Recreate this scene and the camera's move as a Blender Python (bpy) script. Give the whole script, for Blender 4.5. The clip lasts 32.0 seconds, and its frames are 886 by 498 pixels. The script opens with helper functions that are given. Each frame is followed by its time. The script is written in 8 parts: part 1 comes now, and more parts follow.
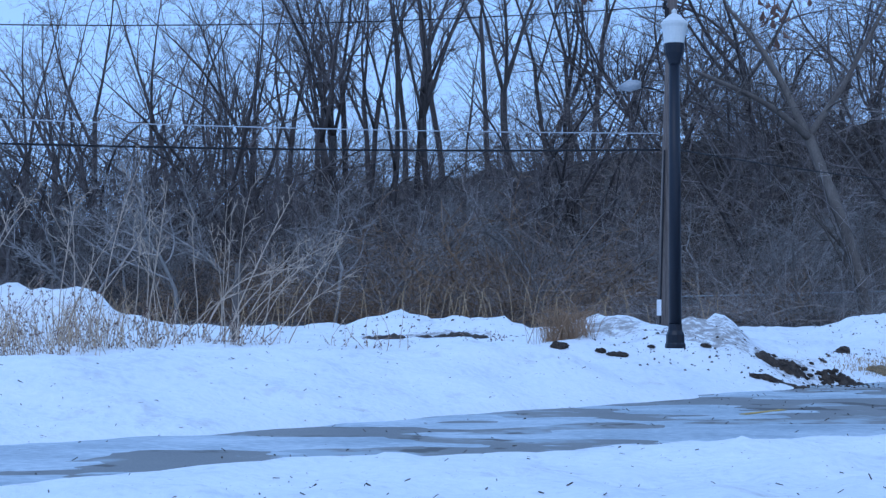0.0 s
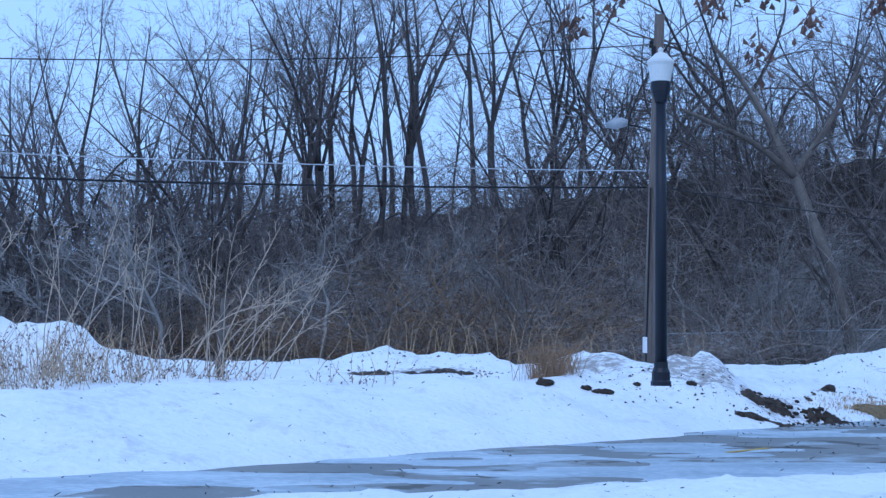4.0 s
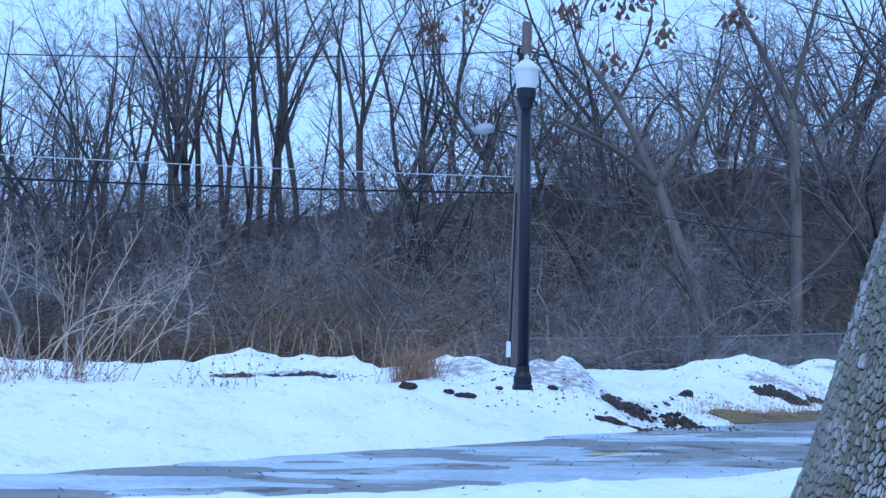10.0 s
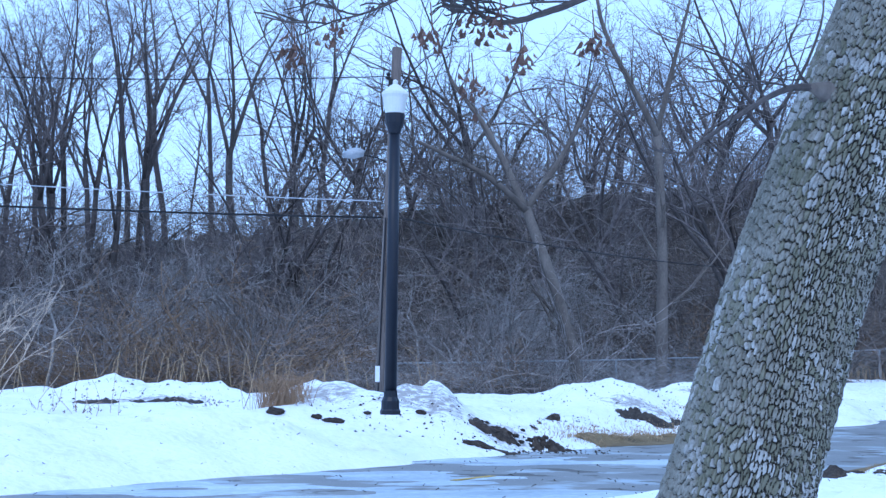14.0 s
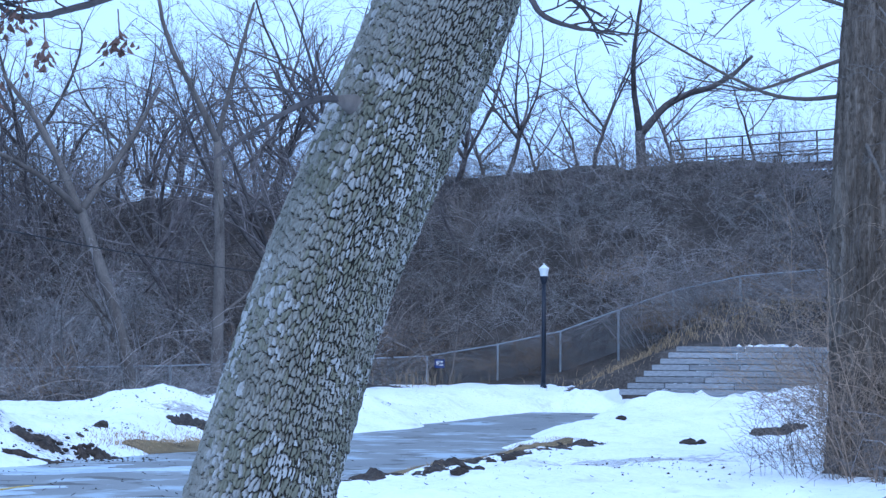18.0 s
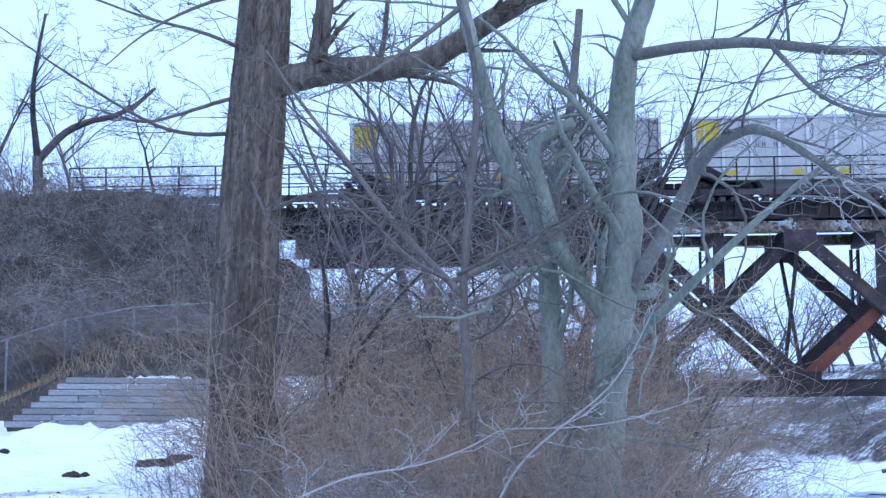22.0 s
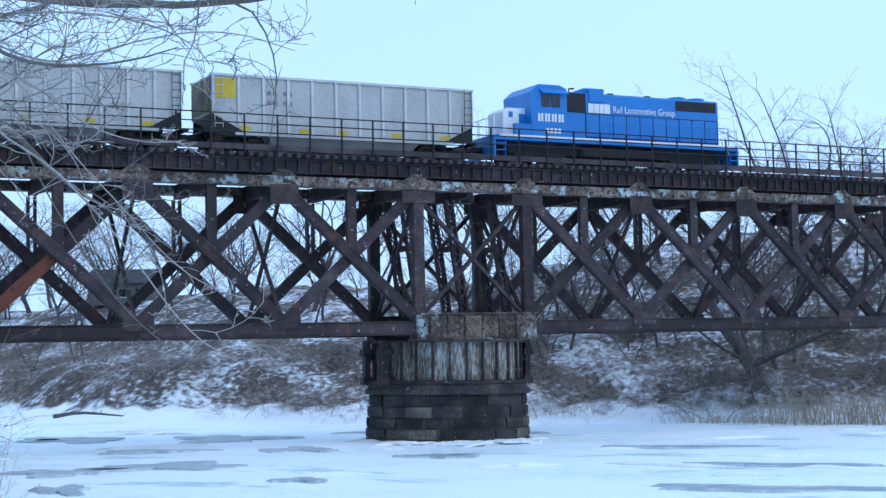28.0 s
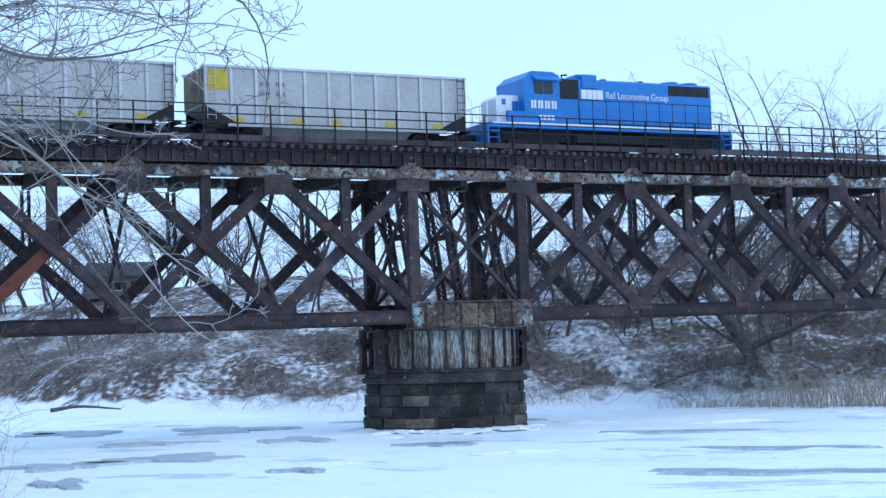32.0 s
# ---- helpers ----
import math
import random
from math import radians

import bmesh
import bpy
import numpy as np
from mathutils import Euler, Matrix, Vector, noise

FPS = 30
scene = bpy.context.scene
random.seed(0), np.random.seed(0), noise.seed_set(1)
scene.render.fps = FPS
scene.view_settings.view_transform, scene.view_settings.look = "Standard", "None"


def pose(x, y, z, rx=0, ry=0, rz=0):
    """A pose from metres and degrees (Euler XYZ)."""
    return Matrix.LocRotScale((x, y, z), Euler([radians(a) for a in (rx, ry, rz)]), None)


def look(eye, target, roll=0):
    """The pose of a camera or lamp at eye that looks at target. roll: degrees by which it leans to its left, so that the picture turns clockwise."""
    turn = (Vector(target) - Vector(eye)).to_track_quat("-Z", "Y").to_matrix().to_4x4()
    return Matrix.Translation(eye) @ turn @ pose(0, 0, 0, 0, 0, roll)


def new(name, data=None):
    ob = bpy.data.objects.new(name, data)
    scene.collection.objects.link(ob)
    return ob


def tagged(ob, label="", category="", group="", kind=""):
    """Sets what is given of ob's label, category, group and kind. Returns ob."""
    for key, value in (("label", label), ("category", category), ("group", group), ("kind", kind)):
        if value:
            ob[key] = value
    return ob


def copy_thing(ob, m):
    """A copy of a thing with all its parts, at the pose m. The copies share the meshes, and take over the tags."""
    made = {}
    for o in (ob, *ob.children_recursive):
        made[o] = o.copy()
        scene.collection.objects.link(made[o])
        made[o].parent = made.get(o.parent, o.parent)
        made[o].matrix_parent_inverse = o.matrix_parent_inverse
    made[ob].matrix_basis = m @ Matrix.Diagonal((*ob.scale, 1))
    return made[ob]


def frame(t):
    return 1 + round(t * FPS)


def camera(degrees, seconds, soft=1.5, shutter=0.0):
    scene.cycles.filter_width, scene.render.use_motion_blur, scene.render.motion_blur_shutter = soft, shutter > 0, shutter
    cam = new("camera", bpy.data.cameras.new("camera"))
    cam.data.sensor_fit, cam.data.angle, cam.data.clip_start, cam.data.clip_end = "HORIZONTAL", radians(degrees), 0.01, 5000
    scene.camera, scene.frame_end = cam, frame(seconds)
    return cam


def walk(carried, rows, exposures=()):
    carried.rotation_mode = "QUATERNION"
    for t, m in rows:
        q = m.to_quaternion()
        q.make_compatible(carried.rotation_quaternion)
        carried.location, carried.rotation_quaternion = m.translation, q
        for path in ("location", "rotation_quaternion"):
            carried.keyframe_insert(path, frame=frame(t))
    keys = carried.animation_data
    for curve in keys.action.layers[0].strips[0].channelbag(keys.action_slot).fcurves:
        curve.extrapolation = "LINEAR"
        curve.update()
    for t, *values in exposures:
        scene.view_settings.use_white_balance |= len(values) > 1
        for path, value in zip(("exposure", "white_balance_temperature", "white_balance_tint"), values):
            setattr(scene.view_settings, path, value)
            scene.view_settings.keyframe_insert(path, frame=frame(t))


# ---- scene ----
cam = camera(32.41, 32.0, soft=1.4)

# ---- the walk: a standing person turns, the camera held out (seconds, x, y, Euler degrees) ----
EYE_Z = 1.5
TURNS = [
    (0, -0.297, 0.082, 92.056, -0.120, -0.004),
    (0.5, -0.294, 0.082, 92.209, -0.362, -0.251),
    (1, -0.294, 0.082, 92.672, -0.342, -0.308),
    (1.5, -0.294, 0.082, 92.914, -0.013, -0.219),
    (2, -0.294, 0.082, 93.040, -0.304, -0.243),
    (2.5, -0.293, 0.082, 93.339, -0.504, -0.415),
    (3, -0.293, 0.082, 93.396, -0.273, -0.384),
    (3.5, -0.293, 0.082, 93.327, -0.322, -0.392),
    (5.5, -0.285, 0.081, 93.911, -0.958, -1.185),
    (6, -0.284, 0.081, 93.909, -1.072, -1.285),
    (6.5, -0.283, 0.081, 93.893, -1.002, -1.387),
    (7, -0.279, 0.081, 93.921, -1.070, -1.824),
    (7.5, -0.277, 0.081, 93.978, -1.239, -2.020),
    (8, -0.266, 0.081, 93.948, -1.078, -3.100),
    (8.5, -0.250, 0.080, 93.581, -0.968, -4.708),
    (9, -0.248, 0.080, 93.873, -1.313, -4.890),
    (9.5, -0.241, 0.079, 93.873, -1.239, -5.536),
    (10, -0.241, 0.079, 93.601, -0.937, -5.519),
    (10.5, -0.231, 0.078, 93.324, -0.910, -6.570),
    (11, -0.225, 0.077, 93.689, -1.134, -7.171),
    (11.5, -0.217, 0.076, 94.336, -1.211, -7.939),
    (12, -0.215, 0.076, 94.461, -1.120, -8.186),
    (12.5, -0.211, 0.075, 94.543, -0.701, -8.492),
    (13, -0.207, 0.075, 94.581, -0.635, -8.938),
    (13.5, -0.201, 0.074, 94.557, -0.777, -9.537),
    (15.5, -0.139, 0.060, 95.130, -0.727, -15.817),
    (16, -0.113, 0.052, 95.142, -1.227, -18.612),
    (16.5, -0.100, 0.047, 95.018, -1.261, -19.968),
    (17, -0.078, 0.039, 94.959, -1.036, -22.269),
    (17.5, -0.062, 0.032, 94.960, -0.568, -23.869),
    (18, -0.036, 0.020, 94.999, -0.586, -26.719),
    (18.5, -0.018, 0.010, 95.176, -0.383, -28.789),
    (19, 0.000, 0.000, 95.167, -0.181, -30.767),
    (19.5, 0.020, -0.012, 95.561, -0.487, -33.128),
    (20, 0.044, -0.029, 96.058, -0.700, -36.025),
    (20.5, 0.068, -0.047, 96.448, -0.732, -39.016),
    (21, 0.091, -0.067, 96.657, -0.761, -42.005),
    (21.5, 0.116, -0.091, 96.673, -0.452, -45.399),
    (22, 0.141, -0.118, 96.351, -0.319, -49.001),
    (22.5, 0.166, -0.148, 96.404, -0.532, -52.873),
    (23, 0.182, -0.170, 96.116, -0.269, -55.593),
    (23.5, 0.198, -0.195, 95.863, -0.198, -58.448),
    (24, 0.216, -0.226, 95.377, -0.326, -62.022),
    (24.5, 0.229, -0.252, 95.482, -0.393, -64.913),
    (25, 0.241, -0.280, 95.445, -0.350, -67.914),
    (25.5, 0.249, -0.302, 95.294, -0.258, -70.229),
    (26, 0.256, -0.321, 95.144, -0.501, -72.271),
    (26.5, 0.261, -0.338, 94.875, -0.133, -73.984),
    (28.5, 0.274, -0.394, 94.257, 0.533, -79.621),
    (29, 0.274, -0.393, 94.186, 0.575, -79.480),
    (29.5, 0.275, -0.398, 93.917, 0.584, -79.976),
    (30, 0.274, -0.396, 93.851, 0.932, -79.732),
    (30.5, 0.274, -0.394, 93.940, 1.170, -79.495),
    (31, 0.274, -0.394, 93.942, 1.251, -79.502),
    (31.5, 0.274, -0.392, 93.902, 1.148, -79.305),
    (32, 0.273, -0.391, 93.857, 1.369, -79.192),
]
walk(cam, [(t, pose(x, y, EYE_Z, rx, ry, rz)) for t, x, y, rx, ry, rz in TURNS],
     exposures=[(0.0, -0.28, 5100, 13), (3.0, -0.23, 5200, 13), (6.0, 0.0, 5100, 13), (8.0, 0.06, 5150, 13), (9.0, -0.04, 5100, 13), (9.8, 0.1, 5080, 13), (11.0, 0.12, 5050, 13), (13.0, 0.31, 5180, 13), (16.0, 0.45, 5300, 15), (19.0, 0.38, 5250, 14), (20.0, 0.05, 5100, 15), (21.0, 0.3, 5300, 17), (22.0, 0.6, 5550, 19), (23.0, 0.58, 5550, 19), (24.0, 0.38, 5550, 15), (25.0, 0.15, 5450, 10), (26.0, 0.15, 5600, 11), (29.0, 0.27, 5950, 9), (32.0, 0.32, 5950, 10)])

# ---- world: pale overcast dusk sky, weak wide sun ----
SUN_EL, SUN_AZ = 14.0, 150.0
world = bpy.data.worlds.new("world")
scene.world = world
world.use_nodes = True
wn = world.node_tree
wn.nodes.clear()
w_out = wn.nodes.new("ShaderNodeOutputWorld")
w_bg = wn.nodes.new("ShaderNodeBackground")
w_sky = wn.nodes.new("ShaderNodeTexSky")
w_sky.sky_type = "NISHITA"
w_sky.sun_disc = False
w_sky.sun_elevation = radians(SUN_EL)
w_sky.sun_rotation = radians(SUN_AZ)
w_sky.air_density = 1.0
w_sky.dust_density = 1.5
w_mix = wn.nodes.new("ShaderNodeMix")
w_mix.data_type = "RGBA"
w_mix.inputs[0].default_value = 0.85
w_mix.inputs[7].default_value = (5.1, 7.45, 11.0, 1.0)   # the cloud layer
wn.links.new(w_sky.outputs[0], w_mix.inputs[6])
wn.links.new(w_mix.outputs[2], w_bg.inputs[0])
w_bg.inputs[1].default_value = 0.115
wn.links.new(w_bg.outputs[0], w_out.inputs[0])

sun = new("sun", bpy.data.lights.new("sun", "SUN"))
sun.data.energy = 0.6
sun.data.angle = radians(25)
sun.data.color = (1.0, 0.93, 0.86)
sun.matrix_world = look((0, 0, 60), (0.35 * 60, 0.75 * 60, 0.0))


# ---- materials ----
def nodes_of(name):
    m = bpy.data.materials.new(name)
    m.use_nodes = True
    nt = m.node_tree
    bsdf = nt.nodes["Principled BSDF"]
    return m, nt, bsdf


def mat(name, cols, scale=3.0, fine=40.0, rough=0.8, bump=0.3, metal=0.0, stretch=(1, 1, 1), bump_dist=0.01,
        spread=(0.3, 0.7), spec=0.3, rnd=0.0, blot=None, blot_at=(0.6, 0.68), blot_scale=2.0, speck=None, speck_at=(0.64, 0.68), speck_scale=30.0):
    """Two scales of noise through a ramp of colours, with relief; blot: a second colour in patches."""
    m, nt, bsdf = nodes_of(name)
    L = nt.links.new
    tc = nt.nodes.new("ShaderNodeTexCoord")
    mp = nt.nodes.new("ShaderNodeMapping")
    mp.inputs["Scale"].default_value = stretch
    L(tc.outputs["Object"], mp.inputs[0])
    n1 = nt.nodes.new("ShaderNodeTexNoise")
    n1.inputs["Scale"].default_value = scale
    n1.inputs["Detail"].default_value = 5
    n2 = nt.nodes.new("ShaderNodeTexNoise")
    n2.inputs["Scale"].default_value = fine
    n2.inputs["Detail"].default_value = 4
    L(mp.outputs[0], n1.inputs[0])
    L(mp.outputs[0], n2.inputs[0])
    mx = nt.nodes.new("ShaderNodeMath")
    mx.operation = "MULTIPLY_ADD"
    mx.inputs[1].default_value = 0.45
    L(n2.outputs[0], mx.inputs[0])
    sc = nt.nodes.new("ShaderNodeMath")
    sc.operation = "MULTIPLY"
    sc.inputs[1].default_value = 0.55
    L(n1.outputs[0], sc.inputs[0])
    L(sc.outputs[0], mx.inputs[2])
    ramp = nt.nodes.new("ShaderNodeValToRGB")
    el = ramp.color_ramp.elements
    el[0].position, el[1].position = spread
    el[0].color, el[1].color = (*cols[0], 1), (*cols[-1], 1)
    for i, c in enumerate(cols[1:-1]):
        e = el.new(spread[0] + (spread[1] - spread[0]) * (i + 1) / (len(cols) - 1))
        e.color = (*c, 1)
    L(mx.outputs[0], ramp.inputs[0])
    col = ramp.outputs[0]
    if blot:
        nb = nt.nodes.new("ShaderNodeTexNoise")
        nb.inputs["Scale"].default_value = blot_scale
        nb.inputs["Detail"].default_value = 6
        nb.inputs["Roughness"].default_value = 0.65
        L(mp.outputs[0], nb.inputs[0])
        mr = nt.nodes.new("ShaderNodeMapRange")
        mr.inputs[1].default_value, mr.inputs[2].default_value = blot_at
        L(nb.outputs[0], mr.inputs[0])
        mb = nt.nodes.new("ShaderNodeMix")
        mb.data_type = "RGBA"
        mb.inputs[7].default_value = (*blot, 1)
        L(mr.outputs[0], mb.inputs[0])
        L(col, mb.inputs[6])
        col = mb.outputs[2]
    if speck:
        ns = nt.nodes.new("ShaderNodeTexNoise")
        ns.inputs["Scale"].default_value = speck_scale
        ns.inputs["Detail"].default_value = 3
        L(mp.outputs[0], ns.inputs[0])
        ms = nt.nodes.new("ShaderNodeMapRange")
        ms.inputs[1].default_value, ms.inputs[2].default_value = speck_at
        L(ns.outputs[0], ms.inputs[0])
        mk = nt.nodes.new("ShaderNodeMix")
        mk.data_type = "RGBA"
        mk.inputs[7].default_value = (*speck, 1)
        L(ms.outputs[0], mk.inputs[0])
        L(col, mk.inputs[6])
        col = mk.outputs[2]
    if rnd:
        oi = nt.nodes.new("ShaderNodeObjectInfo")
        hs = nt.nodes.new("ShaderNodeHueSaturation")
        r2 = nt.nodes.new("ShaderNodeMapRange")
        r2.inputs[3].default_value, r2.inputs[4].default_value = 1 - rnd, 1 + rnd
        L(oi.outputs["Random"], r2.inputs[0])
        L(r2.outputs[0], hs.inputs["Value"])
        L(col, hs.inputs["Color"])
        col = hs.outputs[0]
    L(col, bsdf.inputs["Base Color"])
    bsdf.inputs["Roughness"].default_value = rough
    bsdf.inputs["Metallic"].default_value = metal
    bsdf.inputs["Specular IOR Level"].default_value = spec
    if bump:
        bp = nt.nodes.new("ShaderNodeBump")
        bp.inputs["Strength"].default_value = bump
        bp.inputs["Distance"].default_value = bump_dist
        L(mx.outputs[0], bp.inputs["Height"])
        L(bp.outputs[0], bsdf.inputs["Normal"])
    return m


M_SNOW = mat("snow", [(0.66, 0.69, 0.73), (0.84, 0.86, 0.88), (0.90, 0.91, 0.92)], 0.9, 9, 0.6, 1.0, bump_dist=0.08, spread=(0.28, 0.6),
             blot=(0.60, 0.59, 0.57), blot_at=(0.58, 0.74), blot_scale=1.4, speck=(0.30, 0.26, 0.23), speck_at=(0.70, 0.74), speck_scale=16.0)
HEAPS = [(4.1, 25.7, 1.0, 1.5, 0.9), (2.6, 26.4, 1.0, 1.1, 0.7), (-0.6, 27.3, 0.9, 1.9, 0.45), (5.4, 25.6, 0.6, 1.0, 0.9), (10.2, 32.5, 0.8, 1.6, 0.5), (13.0, 36.0, 0.9, 1.3, 0.4), (13.6, 20.2, 0.3, 3.2, 1.2)]


def soil_on_snow(m):
    """Soil thrown up with the ploughed heaps: grey-brown streaks, broken by noise."""
    nt = m.node_tree
    L = nt.links.new
    bsdf = nt.nodes["Principled BSDF"]
    base = bsdf.inputs["Base Color"].links[0].from_socket
    tc = nt.nodes.new("ShaderNodeTexCoord")
    total = None
    for x, y, z, ra, rb in HEAPS:
        mp = nt.nodes.new("ShaderNodeMapping")
        mp.inputs["Location"].default_value = (-x / ra, -y / rb, -z / 1.2)
        mp.inputs["Scale"].default_value = (1 / ra, 1 / rb, 1 / 1.2)
        L(tc.outputs["Object"], mp.inputs[0])
        ln = nt.nodes.new("ShaderNodeVectorMath")
        ln.operation = "LENGTH"
        L(mp.outputs[0], ln.inputs[0])
        if total is None:
            total = ln.outputs["Value"]
        else:
            mn = nt.nodes.new("ShaderNodeMath")
            mn.operation = "MINIMUM"
            L(total, mn.inputs[0])
            L(ln.outputs["Value"], mn.inputs[1])
            total = mn.outputs[0]
    near = nt.nodes.new("ShaderNodeMapRange")
    near.inputs[1].default_value, near.inputs[2].default_value = 1.25, 0.3
    near.inputs[3].default_value, near.inputs[4].default_value = -0.18, 0.16
    L(total, near.inputs[0])
    mp = nt.nodes.new("ShaderNodeMapping")
    mp.inputs["Rotation"].default_value = (0, 0, 0.5)
    mp.inputs["Scale"].default_value = (1.6, 3.6, 3.0)
    L(tc.outputs["Object"], mp.inputs[0])
    nz = nt.nodes.new("ShaderNodeTexNoise")
    nz.inputs["Scale"].default_value = 3.4
    nz.inputs["Detail"].default_value = 8
    nz.inputs["Roughness"].default_value = 0.72
    L(mp.outputs[0], nz.inputs[0])
    ad = nt.nodes.new("ShaderNodeMath")
    ad.operation = "ADD"
    L(nz.outputs[0], ad.inputs[0])
    L(near.outputs[0], ad.inputs[1])
    mr = nt.nodes.new("ShaderNodeMapRange")
    mr.inputs[1].default_value, mr.inputs[2].default_value = 0.56, 0.68
    mr.inputs[4].default_value = 0.7
    L(ad.outputs[0], mr.inputs[0])
    mx = nt.nodes.new("ShaderNodeMix")
    mx.data_type = "RGBA"
    mx.inputs[7].default_value = (0.17, 0.132, 0.098, 1)
    L(mr.outputs[0], mx.inputs[0])
    L(base, mx.inputs[6])
    L(mx.outputs[2], bsdf.inputs["Base Color"])


soil_on_snow(M_SNOW)
M_ICE = mat("river_ice", [(0.66, 0.77, 0.79), (0.82, 0.90, 0.91), (0.90, 0.955, 0.955)], 0.16, 2.6, 0.5, 0.8, stretch=(1, 0.5, 1), bump_dist=0.10,
            spread=(0.34, 0.52), blot=(0.55, 0.66, 0.70), blot_at=(0.60, 0.64), blot_scale=0.24, spec=0.4)
M_MELT = mat("melt_ice", [(0.26, 0.31, 0.33), (0.40, 0.46, 0.48), (0.62, 0.68, 0.70)], 0.8, 5, 0.35, 0.3, bump_dist=0.02, spec=0.5)
M_SLUSH = mat("road_slush", [(0.27, 0.335, 0.385), (0.41, 0.48, 0.53), (0.60, 0.66, 0.70)], 1.3, 16, 0.45, 0.8, bump_dist=0.02, spread=(0.36, 0.62), stretch=(0.6, 1, 1), spec=0.5)
M_ROAD = mat("wet_asphalt", [(0.13, 0.136, 0.14), (0.21, 0.215, 0.21), (0.30, 0.285, 0.26)], 0.5, 60, 0.65, 0.3, bump_dist=0.006,
             blot=(0.36, 0.42, 0.46), blot_at=(0.53, 0.60), blot_scale=0.5, speck=(0.085, 0.08, 0.07), speck_at=(0.60, 0.64), speck_scale=1.6, spec=0.5)
M_YELLOW = mat("road_yellow", [(0.35, 0.24, 0.06), (0.6, 0.42, 0.1)], 5, 60, 0.7)
M_SOIL = mat("dark_soil", [(0.016, 0.013, 0.011), (0.055, 0.042, 0.033), (0.12, 0.09, 0.07)], 6, 30, 0.9, 0.8, bump_dist=0.03)
M_GRASS = mat("dead_grass", [(0.07, 0.05, 0.025), (0.20, 0.14, 0.07), (0.32, 0.24, 0.13)], 2, 40, 0.95, 0.7, bump_dist=0.03, rnd=0.2)
M_STRAW = mat("straw", [(0.28, 0.19, 0.10), (0.56, 0.42, 0.26)], 8, 60, 0.9, 0.2, rnd=0.2)
M_STALK = mat("pale_stalk", [(0.30, 0.23, 0.165), (0.60, 0.50, 0.40)], 8, 60, 0.85, 0.2, rnd=0.1)
M_DRYLEAF = mat("dry_leaf", [(0.085, 0.052, 0.042), (0.20, 0.125, 0.10)], 8, 60, 0.9, 0.2, rnd=0.2)
M_TWIG = mat("grey_twig", [(0.075, 0.064, 0.062), (0.20, 0.172, 0.165)], 4, 30, 0.9, 0.2, rnd=0.3)
M_BRUSH = mat("brown_brush", [(0.085, 0.070, 0.062), (0.30, 0.252, 0.222)], 0.6, 30, 0.9, 0.2, rnd=0.6)
M_BRUSHG = mat("grey_brush", [(0.115, 0.104, 0.10), (0.36, 0.325, 0.31)], 0.6, 30, 0.9, 0.2, rnd=0.6)
M_FARBARK = mat("far_bark", [(0.045, 0.040, 0.040), (0.135, 0.118, 0.112)], 2, 25, 0.9, 0.4, bump_dist=0.02, rnd=0.35)
M_MIDBARK = mat("grey_bark", [(0.07, 0.058, 0.05), (0.20, 0.175, 0.155)], 3, 30, 0.9, 0.5, bump_dist=0.015, stretch=(1, 1, 0.35), rnd=0.12)
M_WILLOW = mat("willow_bark", [(0.035, 0.028, 0.022), (0.13, 0.103, 0.08), (0.27, 0.225, 0.185)], 4, 26, 0.92, 1.0, bump_dist=0.05, stretch=(2.4, 2.4, 0.22))
M_SMOOTH = mat("smooth_bark", [(0.10, 0.115, 0.085), (0.19, 0.205, 0.165), (0.30, 0.30, 0.265)], 2.5, 22, 0.8, 0.35, bump_dist=0.012, stretch=(1, 1, 0.5))
M_PALEBRANCH = mat("pale_branch_bark", [(0.22, 0.21, 0.195), (0.44, 0.42, 0.40)], 4, 30, 0.85, 0.3, bump_dist=0.006)
M_LIMB = mat("limb_bark", [(0.075, 0.07, 0.06), (0.15, 0.14, 0.122), (0.24, 0.225, 0.20)], 2.5, 22, 0.85, 0.35, bump_dist=0.01)
M_HILL = mat("brush_floor", [(0.02, 0.017, 0.015), (0.065, 0.053, 0.045), (0.15, 0.126, 0.108)], 0.8, 12, 0.95, 0.8, bump_dist=0.08,
             blot=(0.55, 0.58, 0.62), blot_at=(0.69, 0.72), blot_scale=0.35)
M_FARHILL = mat("snowy_slope", [(0.05, 0.04, 0.035), (0.13, 0.105, 0.09), (0.72, 0.75, 0.80)], 0.22, 2.0, 0.95, 0.8, bump_dist=0.15, spread=(0.38, 0.61))


